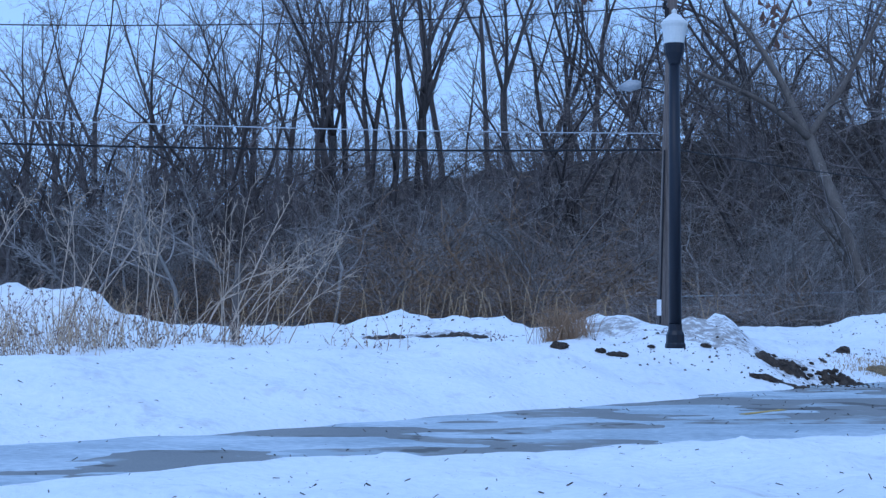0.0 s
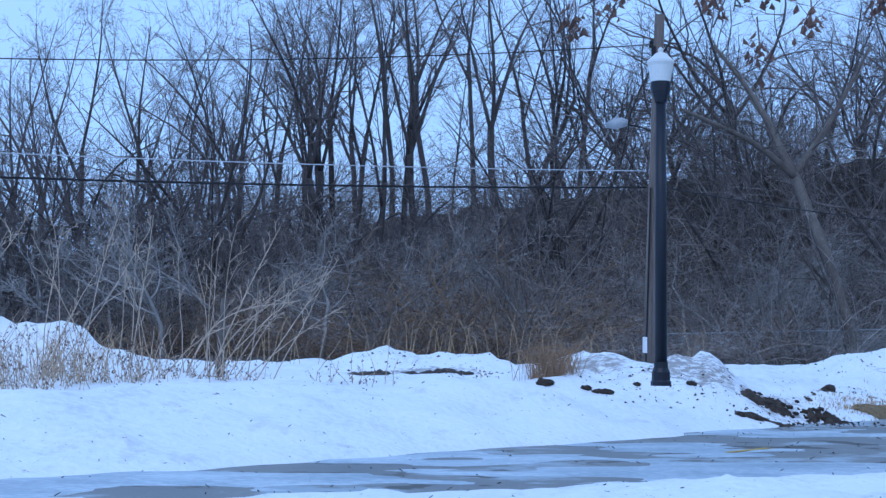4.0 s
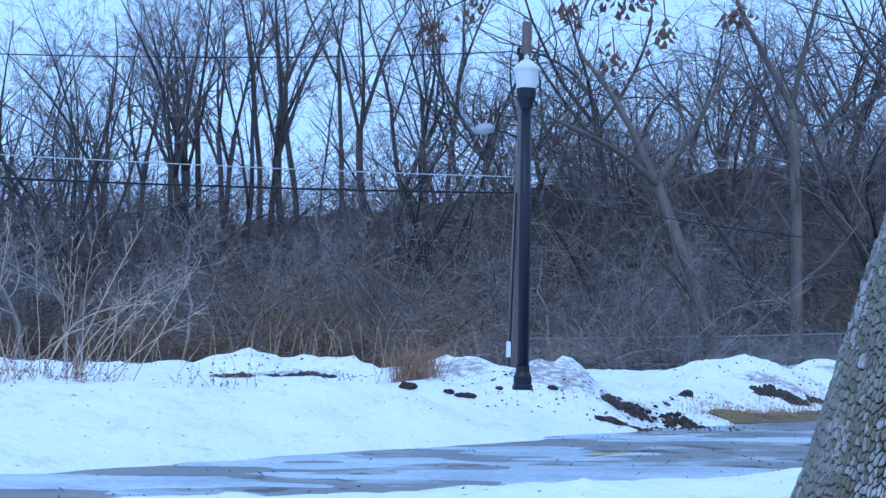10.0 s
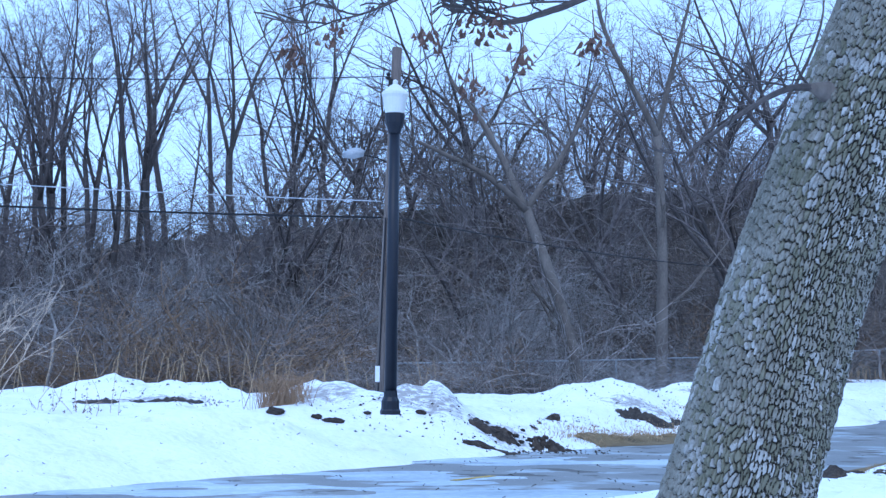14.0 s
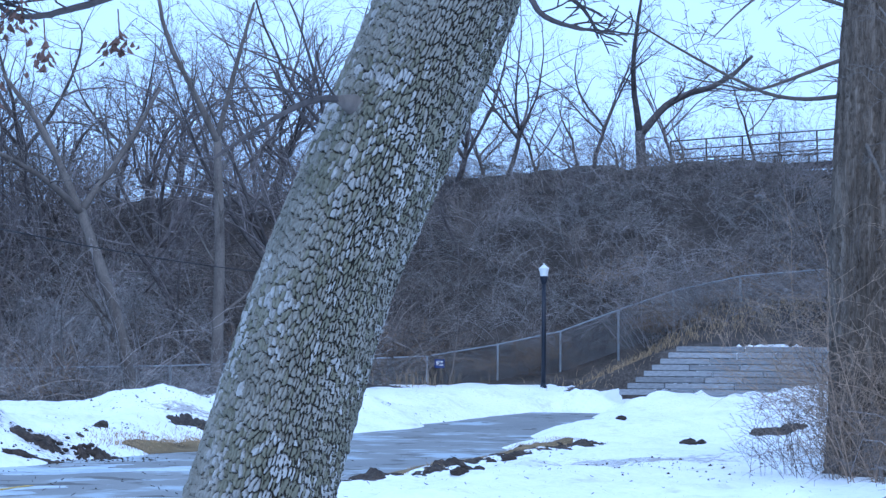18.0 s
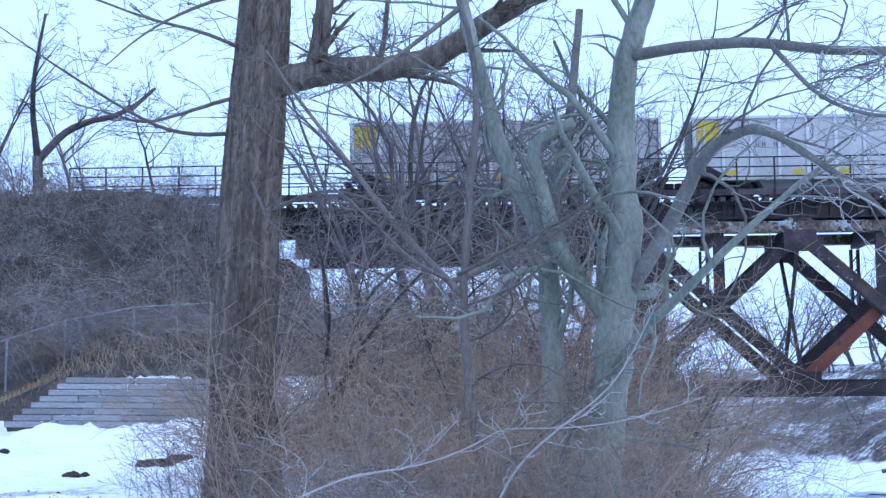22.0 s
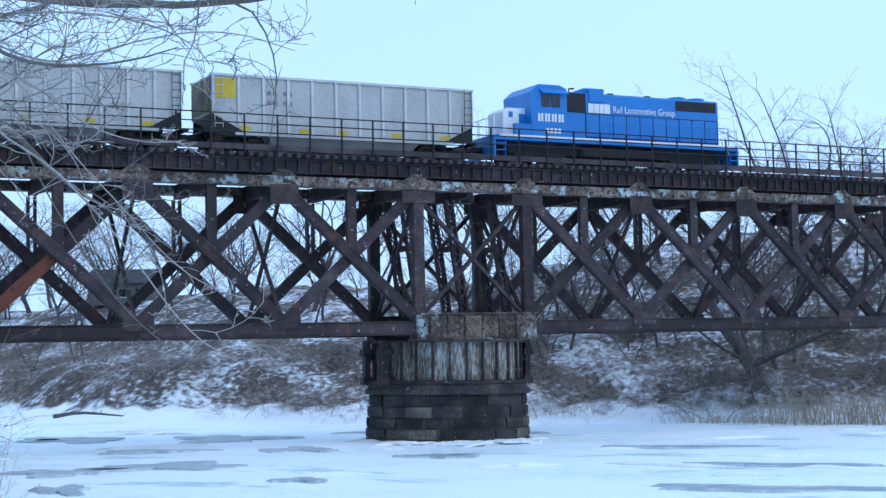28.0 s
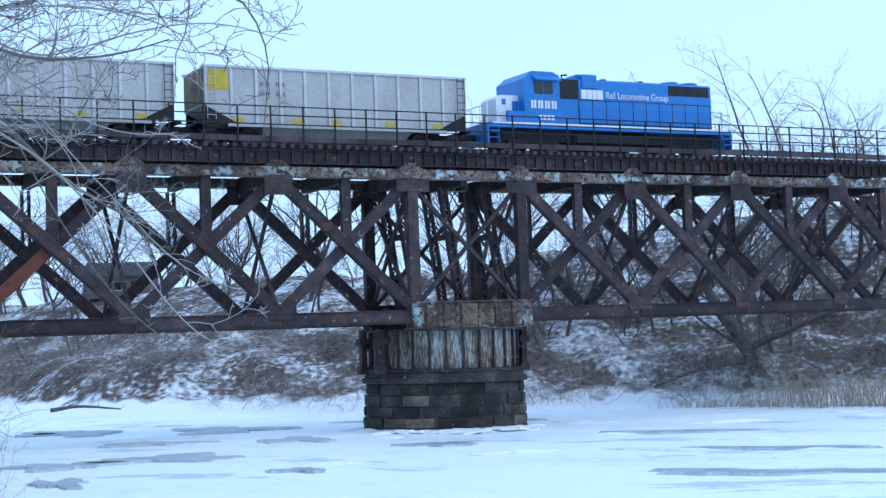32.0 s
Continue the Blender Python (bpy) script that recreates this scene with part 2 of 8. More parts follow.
def snow_below(m, z0, z1):
    """Snow on the low shore, with a ragged upper edge."""
    nt = m.node_tree
    L = nt.links.new
    bsdf = nt.nodes["Principled BSDF"]
    base = bsdf.inputs["Base Color"].links[0].from_socket
    tc = nt.nodes.new("ShaderNodeTexCoord")
    sp = nt.nodes.new("ShaderNodeSeparateXYZ")
    L(tc.outputs["Object"], sp.inputs[0])
    nz = nt.nodes.new("ShaderNodeTexNoise")
    nz.inputs["Scale"].default_value = 0.5
    nz.inputs["Detail"].default_value = 6
    L(tc.outputs["Object"], nz.inputs[0])
    ma = nt.nodes.new("ShaderNodeMath")
    ma.operation = "MULTIPLY_ADD"
    ma.inputs[1].default_value = 2.4
    L(nz.outputs[0], ma.inputs[0])
    L(sp.outputs[2], ma.inputs[2])
    mr = nt.nodes.new("ShaderNodeMapRange")
    mr.inputs[1].default_value, mr.inputs[2].default_value = z1 + 1.2, z0 + 1.2
    L(ma.outputs[0], mr.inputs[0])
    mx = nt.nodes.new("ShaderNodeMix")
    mx.data_type = "RGBA"
    mx.inputs[7].default_value = (0.84, 0.87, 0.90, 1)
    L(mr.outputs[0], mx.inputs[0])
    L(base, mx.inputs[6])
    L(mx.outputs[2], bsdf.inputs["Base Color"])


snow_below(M_FARHILL, -1.75, -1.35)
M_RUST = mat("rusty_steel", [(0.010, 0.008, 0.010), (0.034, 0.024, 0.027), (0.088, 0.060, 0.060)], 1.2, 14, 0.72, 0.5, bump_dist=0.012, rnd=0.3, spec=0.35,
             blot=(0.26, 0.25, 0.25), blot_at=(0.635, 0.675), blot_scale=3.0, speck=(0.075, 0.036, 0.028), speck_at=(0.60, 0.70), speck_scale=0.9)
M_RED = mat("red_lead_steel", [(0.08, 0.028, 0.018), (0.20, 0.062, 0.038)], 1.2, 14, 0.75, 0.4, blot=(0.06, 0.035, 0.03), blot_at=(0.6, 0.66))
M_CHORD = mat("peeling_paint_steel", [(0.05, 0.034, 0.028), (0.12, 0.09, 0.074), (0.26, 0.23, 0.20)], 0.9, 7, 0.8, 0.5, bump_dist=0.01, spread=(0.36, 0.64),
              blot=(0.34, 0.42, 0.43), blot_at=(0.54, 0.61), blot_scale=0.8, speck=(0.05, 0.032, 0.025), speck_at=(0.55, 0.60), speck_scale=4.0, rnd=0.25)
M_DRUM = mat("streaked_drum_paint", [(0.03, 0.022, 0.018), (0.15, 0.12, 0.09), (0.36, 0.40, 0.39)], 1.0, 8, 0.8, 0.5, bump_dist=0.01, stretch=(1.6, 1.6, 0.3), spread=(0.38, 0.62))
M_CREAM = mat("faded_cream_panel", [(0.05, 0.033, 0.026), (0.15, 0.11, 0.078), (0.24, 0.19, 0.13)], 1.4, 12, 0.8, 0.4, bump_dist=0.01, spread=(0.38, 0.60))
M_CAREND = mat("rust_stained_end", [(0.05, 0.04, 0.036), (0.16, 0.13, 0.10), (0.36, 0.28, 0.10)], 0.8, 8, 0.7, 0.2, spread=(0.36, 0.66))
M_TAN = mat("tan_brush", [(0.14, 0.088, 0.052), (0.34, 0.23, 0.145)], 0.8, 30, 0.9, 0.2, rnd=0.3)
M_DECK = mat("deck_timber", [(0.025, 0.020, 0.023), (0.062, 0.048, 0.052), (0.11, 0.09, 0.094)], 1.0, 14, 0.9, 0.5, rnd=0.3)
M_STONE = mat("pier_stone", [(0.009, 0.009, 0.011), (0.026, 0.024, 0.024), (0.095, 0.080, 0.068)], 0.9, 9, 0.9, 0.8, bump_dist=0.04, rnd=0.5,
              blot=(0.30, 0.27, 0.24), blot_at=(0.66, 0.72), blot_scale=2.4)
M_STONEPALE = mat("pier_sandstone", [(0.03, 0.028, 0.027), (0.11, 0.095, 0.08), (0.26, 0.225, 0.185)], 0.9, 9, 0.9, 0.8, bump_dist=0.04, rnd=0.35)
M_BLUE = mat("blue_paint", [(0.010, 0.145, 0.42), (0.022, 0.195, 0.53)], 0.6, 8, 0.42, 0.05, spec=0.5)
M_WHITE = mat("white_paint", [(0.62, 0.64, 0.66), (0.8, 0.81, 0.82)], 1.5, 12, 0.5, 0.05)
M_BLACK = mat("black_steel", [(0.006, 0.006, 0.008), (0.025, 0.024, 0.026)], 2, 20, 0.6, 0.2)
M_GRILLE = mat("grille_dark", [(0.01, 0.01, 0.013), (0.03, 0.03, 0.035)], 3, 60, 0.7, 0.3)
M_CAR = mat("hopper_aluminium", [(0.30, 0.29, 0.275), (0.42, 0.41, 0.39), (0.50, 0.49, 0.47)], 0.8, 9, 0.55, 0.1, metal=0.15, stretch=(1, 1, 0.5), rnd=0.06)
M_RIB = mat("hopper_rib", [(0.45, 0.45, 0.44), (0.6, 0.6, 0.6)], 1.5, 12, 0.5, 0.1, metal=0.1)
M_CARYEL = mat("car_yellow", [(0.45, 0.33, 0.03), (0.62, 0.47, 0.05)], 1.5, 12, 0.6, 0.1)
M_LAMPPOST = mat("dark_post_paint", [(0.004, 0.007, 0.015), (0.010, 0.014, 0.026)], 4, 40, 0.45, 0.15, spec=0.4)
M_GLOBE = mat("lamp_globe", [(0.62, 0.64, 0.62), (0.74, 0.75, 0.73)], 5, 40, 0.3, 0.0, spec=0.5)
M_POLE = mat("weathered_pole", [(0.07, 0.055, 0.045), (0.17, 0.14, 0.125), (0.25, 0.22, 0.20)], 3, 30, 0.95, 0.7, stretch=(3, 3, 0.12), bump_dist=0.01)
M_WIRE = mat("black_wire", [(0.008, 0.008, 0.01), (0.02, 0.02, 0.022)], 2, 20, 0.6, 0)
M_BAREWIRE = mat("bare_wire", [(0.35, 0.38, 0.42), (0.5, 0.53, 0.57)], 2, 20, 0.5, 0, metal=0.3)
M_GALV = mat("galvanised", [(0.25, 0.27, 0.29), (0.42, 0.44, 0.46)], 3, 30, 0.5, 0.1, metal=0.5)
M_BLOCK = mat("retaining_block", [(0.13, 0.13, 0.13), (0.24, 0.245, 0.25), (0.36, 0.365, 0.37)], 1.0, 14, 0.9, 0.6, bump_dist=0.02, rnd=0.22, stretch=(0.5, 1, 2),
              blot=(0.07, 0.068, 0.065), blot_at=(0.60, 0.68), blot_scale=1.2)
M_BALLAST = mat("ballast", [(0.05, 0.048, 0.046), (0.14, 0.135, 0.13)], 6, 30, 0.95, 0.9, bump_dist=0.04)
M_RAIL = mat("rail_steel", [(0.05, 0.035, 0.03), (0.14, 0.10, 0.08)], 4, 30, 0.5, 0.1, metal=0.6)
M_WINDOW = mat("dark_glass", [(0.01, 0.012, 0.016), (0.02, 0.025, 0.03)], 2, 8, 0.08, 0, spec=0.6)
M_HOUSE = mat("house_siding", [(0.10, 0.095, 0.09), (0.18, 0.17, 0.165)], 1, 12, 0.9, 0.2)
M_ROOF = mat("dark_roof", [(0.04, 0.04, 0.045), (0.09, 0.09, 0.095)], 1, 12, 0.9, 0.3)
M_SIGN = mat("blue_sign", [(0.02, 0.05, 0.20), (0.03, 0.07, 0.26)], 3, 20, 0.5, 0)
M_STENCIL = mat("stencil_grey", [(0.10, 0.10, 0.11), (0.2, 0.2, 0.21)], 3, 20, 0.7, 0)
# dark inner bark and dirt of the furrows, crevice shade included in the colour
M_FURROW_SHADED = mat("bark_furrow", [(0.028, 0.025, 0.02), (0.07, 0.062, 0.05)], 6, 60, 0.95, 0.3, bump_dist=0.004)
M_OAK = mat("oak_bark", [(0.13, 0.124, 0.10), (0.225, 0.215, 0.18), (0.32, 0.31, 0.275)], 5.0, 60, 0.95, 0.5, bump_dist=0.005)
M_OAKMOSS = mat("oak_bark_mossy", [(0.105, 0.103, 0.072), (0.17, 0.165, 0.12), (0.24, 0.23, 0.18)], 5.0, 60, 0.95, 0.5, bump_dist=0.005)
M_OAKPALE = mat("oak_bark_lichen", [(0.21, 0.207, 0.188), (0.34, 0.337, 0.315), (0.48, 0.48, 0.46)], 6.0, 60, 0.95, 0.5, bump_dist=0.005)
M_REDBRUSH = mat("red_brush", [(0.15, 0.106, 0.076), (0.42, 0.31, 0.225)], 0.6, 30, 0.9, 0.2, rnd=0.25)


# ---- mesh builder ----
TUBE_QUADS = {}


class Build:
    """Collects vertices and faces, then makes one mesh."""

    def __init__(self):
        self.v, self.f, self.q, self.n = [], [], [], 0

    def add(self, verts, faces, rings=None):
        v = np.asarray(verts, float).reshape(-1, 3)
        self.v.append(v)
        n = self.n
        if isinstance(faces, np.ndarray):
            self.q.append(faces + n)
        else:
            self.f.extend([tuple(i + n for i in q) for q in faces])
        if rings:
            self.f.extend([tuple(i + n for i in q) for q in rings])
        self.n += len(v)
        return self

    def box(self, lo, hi, c=0.0, m=None):
        """A box between two corners, its edges chamfered by c."""
        (x0, y0, z0), (x1, y1, z1) = lo, hi
        if c <= 0:
            v = [(x, y, z) for x in (x0, x1) for y in (y0, y1) for z in (z0, z1)]
            q = [(0, 1, 3, 2), (4, 6, 7, 5), (0, 4, 5, 1), (2, 3, 7, 6), (0, 2, 6, 4), (1, 5, 7, 3)]
        else:
            a = [(x0, x0 + c), (x1, x1 - c)]
            b = [(y0, y0 + c), (y1, y1 - c)]
            d = [(z0, z0 + c), (z1, z1 - c)]
            v, ix = [], {}
            for i in (0, 1):
                for j in (0, 1):
                    for k in (0, 1):
                        for t, p in enumerate(((a[i][0], b[j][1], d[k][1]), (a[i][1], b[j][0], d[k][1]), (a[i][1], b[j][1], d[k][0]))):
                            ix[i, j, k, t] = len(v)
                            v.append(p)
            g = lambda i, j, k, t: ix[i, j, k, t]
            q = [tuple(g(0, j, k, 0) for j, k in ((0, 0), (0, 1), (1, 1), (1, 0))), tuple(g(1, j, k, 0) for j, k in ((0, 0), (1, 0), (1, 1), (0, 1))),
                 tuple(g(i, 0, k, 1) for i, k in ((0, 0), (1, 0), (1, 1), (0, 1))), tuple(g(i, 1, k, 1) for i, k in ((0, 0), (0, 1), (1, 1), (1, 0))),
                 tuple(g(i, j, 0, 2) for i, j in ((0, 0), (0, 1), (1, 1), (1, 0))), tuple(g(i, j, 1, 2) for i, j in ((0, 0), (1, 0), (1, 1), (0, 1)))]
            for s in (0, 1):
                for t in (0, 1):
                    q.append((g(0, s, t, 1), g(1, s, t, 1), g(1, s, t, 2), g(0, s, t, 2)))
                    q.append((g(s, 0, t, 0), g(s, 1, t, 0), g(s, 1, t, 2), g(s, 0, t, 2)))
                    q.append((g(s, t, 0, 0), g(s, t, 1, 0), g(s, t, 1, 1), g(s, t, 0, 1)))
            for i in (0, 1):
                for j in (0, 1):
                    for k in (0, 1):
                        q.append((g(i, j, k, 0), g(i, j, k, 1), g(i, j, k, 2)))
        v = np.array(v, float)
        if m is not None:
            mm = np.array(m)
            v = v @ mm[:3, :3].T + mm[:3, 3]
        return self.add(v, q)

    def beam(self, p, q, w, h, side=(0, 1, 0), c=0.0):
        """A bar from p to q; w is its width along side, h its other width."""
        p, q, side = np.array(p, float), np.array(q, float), np.array(side, float)
        d = q - p
        n = np.linalg.norm(d)
        d = d / n
        s = side - d * (side @ d)
        s /= np.linalg.norm(s)
        u = np.cross(d, s)
        m = np.eye(4)
        m[:3, 0], m[:3, 1], m[:3, 2], m[:3, 3] = d, s, u, p
        return self.box((0, -w / 2, -h / 2), (n, w / 2, h / 2), c, m)

    def tube(self, pts, rad, sides=6, cap=True):
        pts = np.asarray(pts, float)
        k = len(pts)
        rad = np.broadcast_to(np.asarray(rad, float), (k,))
        d = np.empty_like(pts)
        d[0], d[-1] = pts[1] - pts[0], pts[-1] - pts[-2]
        d[1:-1] = pts[2:] - pts[:-2]
        d /= np.sqrt((d * d).sum(1))[:, None] + 1e-12
        main = pts[-1] - pts[0]
        a = np.zeros_like(d)
        if main[0] ** 2 < 0.36 * (main @ main):
            a[:, 1], a[:, 2] = d[:, 2], -d[:, 1]
        else:
            a[:, 0], a[:, 2] = -d[:, 2], d[:, 0]
        a /= np.sqrt((a * a).sum(1))[:, None] + 1e-12
        b = np.stack([d[:, 1] * a[:, 2] - d[:, 2] * a[:, 1], d[:, 2] * a[:, 0] - d[:, 0] * a[:, 2], d[:, 0] * a[:, 1] - d[:, 1] * a[:, 0]], -1)
        ang = np.arange(sides) * 2 * np.pi / sides
        ring = pts[:, None] + rad[:, None, None] * (a[:, None] * np.cos(ang)[None, :, None] + b[:, None] * np.sin(ang)[None, :, None])
        key = (k, sides)
        if key not in TUBE_QUADS:
            i = np.arange(k - 1)[:, None] * sides
            j = np.arange(sides)[None]
            j2 = (j + 1) % sides
            TUBE_QUADS[key] = np.stack([i + j, i + j2, i + sides + j2, i + sides + j], -1).reshape(-1, 4)
        rings = [range(sides - 1, -1, -1), range((k - 1) * sides, k * sides)] if cap else None
        return self.add(ring, TUBE_QUADS[key], rings)

    def lathe(self, prof, sides=20, at=(0, 0, 0)):
        """Profile rows (radius, height), turned round z."""
        return self.tube([(at[0], at[1], at[2] + z + 1e-6 * i) for i, (r, z) in enumerate(prof)], [r for r, z in prof], sides)

    def wheel(self, at, r, w, sides=20):
        """A disc on an axle along y."""
        return self.tube([(at[0], at[1] - w / 2, at[2]), (at[0], at[1] + w / 2, at[2])], r, sides)

    def mesh(self, name, material, smooth=False):
        me = bpy.data.meshes.new(name)
        v = np.concatenate(self.v)
        q = np.concatenate(self.q) if self.q else np.zeros((0, 4), int)
        size = np.r_[np.full(len(q), 4), np.array([len(f) for f in self.f], int)].astype(np.int32)
        loops = np.r_[q.reshape(-1), np.array([i for f in self.f for i in f], int)].astype(np.int32)
        me.vertices.add(len(v))
        me.vertices.foreach_set("co", v.reshape(-1).astype(np.float32))
        me.loops.add(len(loops))
        me.loops.foreach_set("vertex_index", loops)
        me.polygons.add(len(size))
        me.polygons.foreach_set("loop_start", np.r_[0, np.cumsum(size)[:-1]].astype(np.int32))
        me.polygons.foreach_set("use_smooth", np.full(len(size), smooth))
        me.materials.append(material)
        me.update(calc_edges=True)
        return me


def part(name, b, material, parent=None, label="", smooth=False, m=None):
    """Links a Build (or a mesh) as one object under a thing or a part."""
    me = b.mesh(name, material, smooth) if isinstance(b, Build) else b
    ob = new(name, me)
    if parent is not None:
        ob.parent = parent
    if m is not None:
        ob.matrix_local = m
    if label:
        ob["label"] = label
    return ob


def thing(name, label, category, group="", kind="", m=None):
    """An Empty at a thing's base."""
    ob = tagged(new(name), label, category, group, kind)
    ob.empty_display_size = 0.1
    if m is not None:
        ob.matrix_basis = m
    return ob


def quads(nx, ny):
    i = np.arange(nx - 1)[:, None] * ny
    j = np.arange(ny - 1)[None]
    return np.stack([i + j, i + ny + j, i + ny + j + 1, i + j + 1], -1).reshape(-1, 4)


def smooth01(x, a, b):
    t = np.clip((x - a) / (b - a), 0, 1)
    return t * t * (3 - 2 * t)


def value_noise(x, y, seed=0):
    """Smooth 2D noise in -1..1 from hashed lattice points."""
    xi, yi = np.floor(x), np.floor(y)
    fx, fy = x - xi, y - yi
    fx, fy = fx * fx * (3 - 2 * fx), fy * fy * (3 - 2 * fy)

    def h(a, b):
        v = np.sin(a * 127.1 + b * 311.7 + seed * 74.7) * 43758.5453
        return (v - np.floor(v)) * 2 - 1
    return (h(xi, yi) * (1 - fx) + h(xi + 1, yi) * fx) * (1 - fy) + (h(xi, yi + 1) * (1 - fx) + h(xi + 1, yi + 1) * fx) * fy


def fbm(x, y, octaves=4, seed=0):
    s, a = 0, 1.0
    for o in range(octaves):
        s = s + a * value_noise(x * 2 ** o, y * 2 ** o, seed + o)
        a *= 0.5
    return s


# ---- plan: the bridge line ----
BS = np.array([0.62066, -0.78408])     # along the track
BN = np.array([0.78408, 0.62066])      # away from the camera
NEAR = 70.32                           # near truss
GRADE = 0.0149
BRIDGE = Matrix(((BS[0], BN[0], -GRADE * BS[0], BN[0] * NEAR - 1.4 * BS[0]), (BS[1], BN[1], -GRADE * BS[1], BN[1] * NEAR - 1.4 * BS[1]),
                 (GRADE, 0, 1, 1.48), (0, 0, 0, 1)))
ICE_Z = -2.58

# ---- ground ----
ROAD_LINE = np.array([(-27, -2.2), (-12.6, 6.6), (-4.0, 12.85), (-0.2, 15.65), (3.7, 18.6), (7.4, 22.6), (11.2, 27.0), (16.5, 33.4), (21.3, 38.6), (25.5, 41.2)], float)
ROAD_HALF = np.array([1.8, 1.35, 1.15, 1.75, 2.55, 2.75, 2.7, 2.4, 1.7, 1.0])
ROAD_Z = 0.15


def road_dist(x, y):
    """Distance past the road's edge (negative inside), and the side."""
    best = np.full(np.shape(x), 1e9)
    side = np.zeros(np.shape(x))
    for a, b, wa, wb in zip(ROAD_LINE[:-1], ROAD_LINE[1:], ROAD_HALF[:-1], ROAD_HALF[1:]):
        d = b - a
        t = np.clip(((x - a[0]) * d[0] + (y - a[1]) * d[1]) / (d @ d), 0, 1)
        px, py = x - a[0] - t * d[0], y - a[1] - t * d[1]
        r = np.hypot(px, py) - (wa + (wb - wa) * t)
        cr = np.sign(d[0] * py - d[1] * px)
        side = np.where(r < best, cr, side)
        best = np.minimum(best, r)
    return best, side


MOUNDS = [(4.25, 25.9, 1.1, 1.0, 0.52), (10.1, 33.4, 1.9, 1.3, 0.50), (-0.8, 28.6, 1.5, 0.9, 0.52), (0.9, 28.3, 0.9, 0.7, 0.24), (-6.4, 23.4, 1.9, 1.3, 0.82), (6.0, 25.9, 0.75, 0.55, 0.22),
          (2.6, 26.8, 1.0, 0.8, 0.36), (26.3, 42.5, 1.7, 1.0, 0.36), (-3.6, 26.0, 1.6, 1.2, 0.10), (17.0, 40.0, 2.2, 1.2, 0.34), (20.5, 42.0, 2.0, 1.0, 0.22), (24.4, 43.2, 3.0, 1.0, 0.16), (23, 33.5, 4, 2.0, 0.25),
          (14.8, 22.0, 2.5, 1.5, 0.18), (9.6, 16.5, 2.2, 1.2, 0.12), (0.8, 22.5, 2.0, 0.9, 0.14), (13.0, 36.5, 1.8, 1.0, 0.42), (28.2, 39.6, 2.2, 1.6, 0.50), (31.2, 36.9, 2.4, 1.8, 0.62), (34.5, 34.6, 3.0, 2.0, 0.62)]


def base_z(p):
    return ROAD_Z + 0.55 * smooth01(p, 34, 50)


def ground_z(x, y):
    x, y = np.asarray(x, float), np.asarray(y, float)
    p, s = x * BN[0] + y * BN[1], x * BS[0] + y * BS[1]
    r, side = road_dist(x, y)
    r = r + 0.35 * fbm(x * 0.55, y * 0.55, 3, 3)
    far = side > 0
    z = np.where(far, 0.62 * smooth01(r, 0.0, 3.2) + 0.12 * smooth01(r, 0, 0.4), 0.12 * smooth01(r, 0.0, 0.6) + 0.06 * smooth01(r, 2, 7))
    z = z - 0.05 + base_z(p)
    for mx, my, ra, rb, h in MOUNDS:
        d = ((x - mx) / ra) ** 2 + ((y - my) / rb) ** 2
        z = z + h * np.exp(-d) * (1 + 0.3 * fbm(x * 1.7, y * 1.7, 4, 9)) * smooth01(r, 0, 0.8)
    z = z + smooth01(r, 0.1, 1.2) * (0.08 * fbm(x * 0.8, y * 0.8, 4, 5) + 0.045 * fbm(x * 2.6, y * 2.6, 3, 6))
        # embankment of the railway, up to its abutment
    crest = 1.5 + 10.2 + GRADE * s
    up = smooth01(p, 50, 67) * (1 - smooth01(p, 80, 100)) * (1 - smooth01(s, -15, -5))
    z = z + up * (crest - z) + up * 0.35 * fbm(x * 0.4, y * 0.4, 3, 8)
    # terrace before the abutment, behind a block wall
    terr = smooth01(s, -20, -13.5) * (1 - smooth01(s, 0, 8))
    tz = 1.0 + terr * (1.85 * smooth01(p, 48.6, 49.6) + 1.7 * smooth01(p, 49.6, 55)) * (1 - smooth01(p, 75, 90))
    z = np.where((terr > 0) & (p > 48), np.maximum(z, tz), z)
    # bank down to the river
    foot = 9.0 - 0.09 * (p - 30)
    z = z - 4.2 * smooth01(s, foot - 10, foot + 3)
    # far shore and its hill
    shore = 103 + np.maximum(0, y - 40) * 0.6 + 2.2 * fbm(x * 0.02 + 3, y * 0.06, 3, 2)
    hill = smooth01(x, shore, shore + 9) * 3.3 + smooth01(x, shore + 4, shore + 34) * 7.5 + smooth01(x, shore + 30, 400) * 4 + smooth01(x, shore + 6, shore + 34) * 4.5 * (1 - smooth01(y, -6, 28))
    z = np.where(x > shore - 6, np.maximum(z, -4.0 + smooth01(x, shore - 4, shore) * 1.68 + hill + 0.5 * smooth01(x, shore, shore + 4) * fbm(x * 0.25, y * 0.25, 3, 4)), z)
    return z


def lines(bands):
    out = []
    for a, b, st in bands:
        out += list(np.arange(a, b, st))
    return np.array(out + [bands[-1][1]])


gx = lines([(-3000, -400, 400), (-400, -60, 40), (-60, -12, 3), (-12, -7, 0.3), (-7, 12, 0.16), (12, 36, 0.24), (36, 60, 1.0), (60, 98, 2.0), (98, 118, 0.7), (118, 150, 2.0), (150, 400, 25), (400, 3000, 400)])
gy = lines([(-3000, -400, 400), (-400, -60, 40), (-60, -24, 2.5), (-24, 8, 0.8), (8, 16, 0.24), (16, 34, 0.17), (34, 48, 0.24), (48, 90, 1.2), (90, 160, 4), (160, 400, 30), (400, 3000, 400)])
GX, GY = np.meshgrid(gx, gy, indexing="ij")
GZ = ground_z(GX, GY)


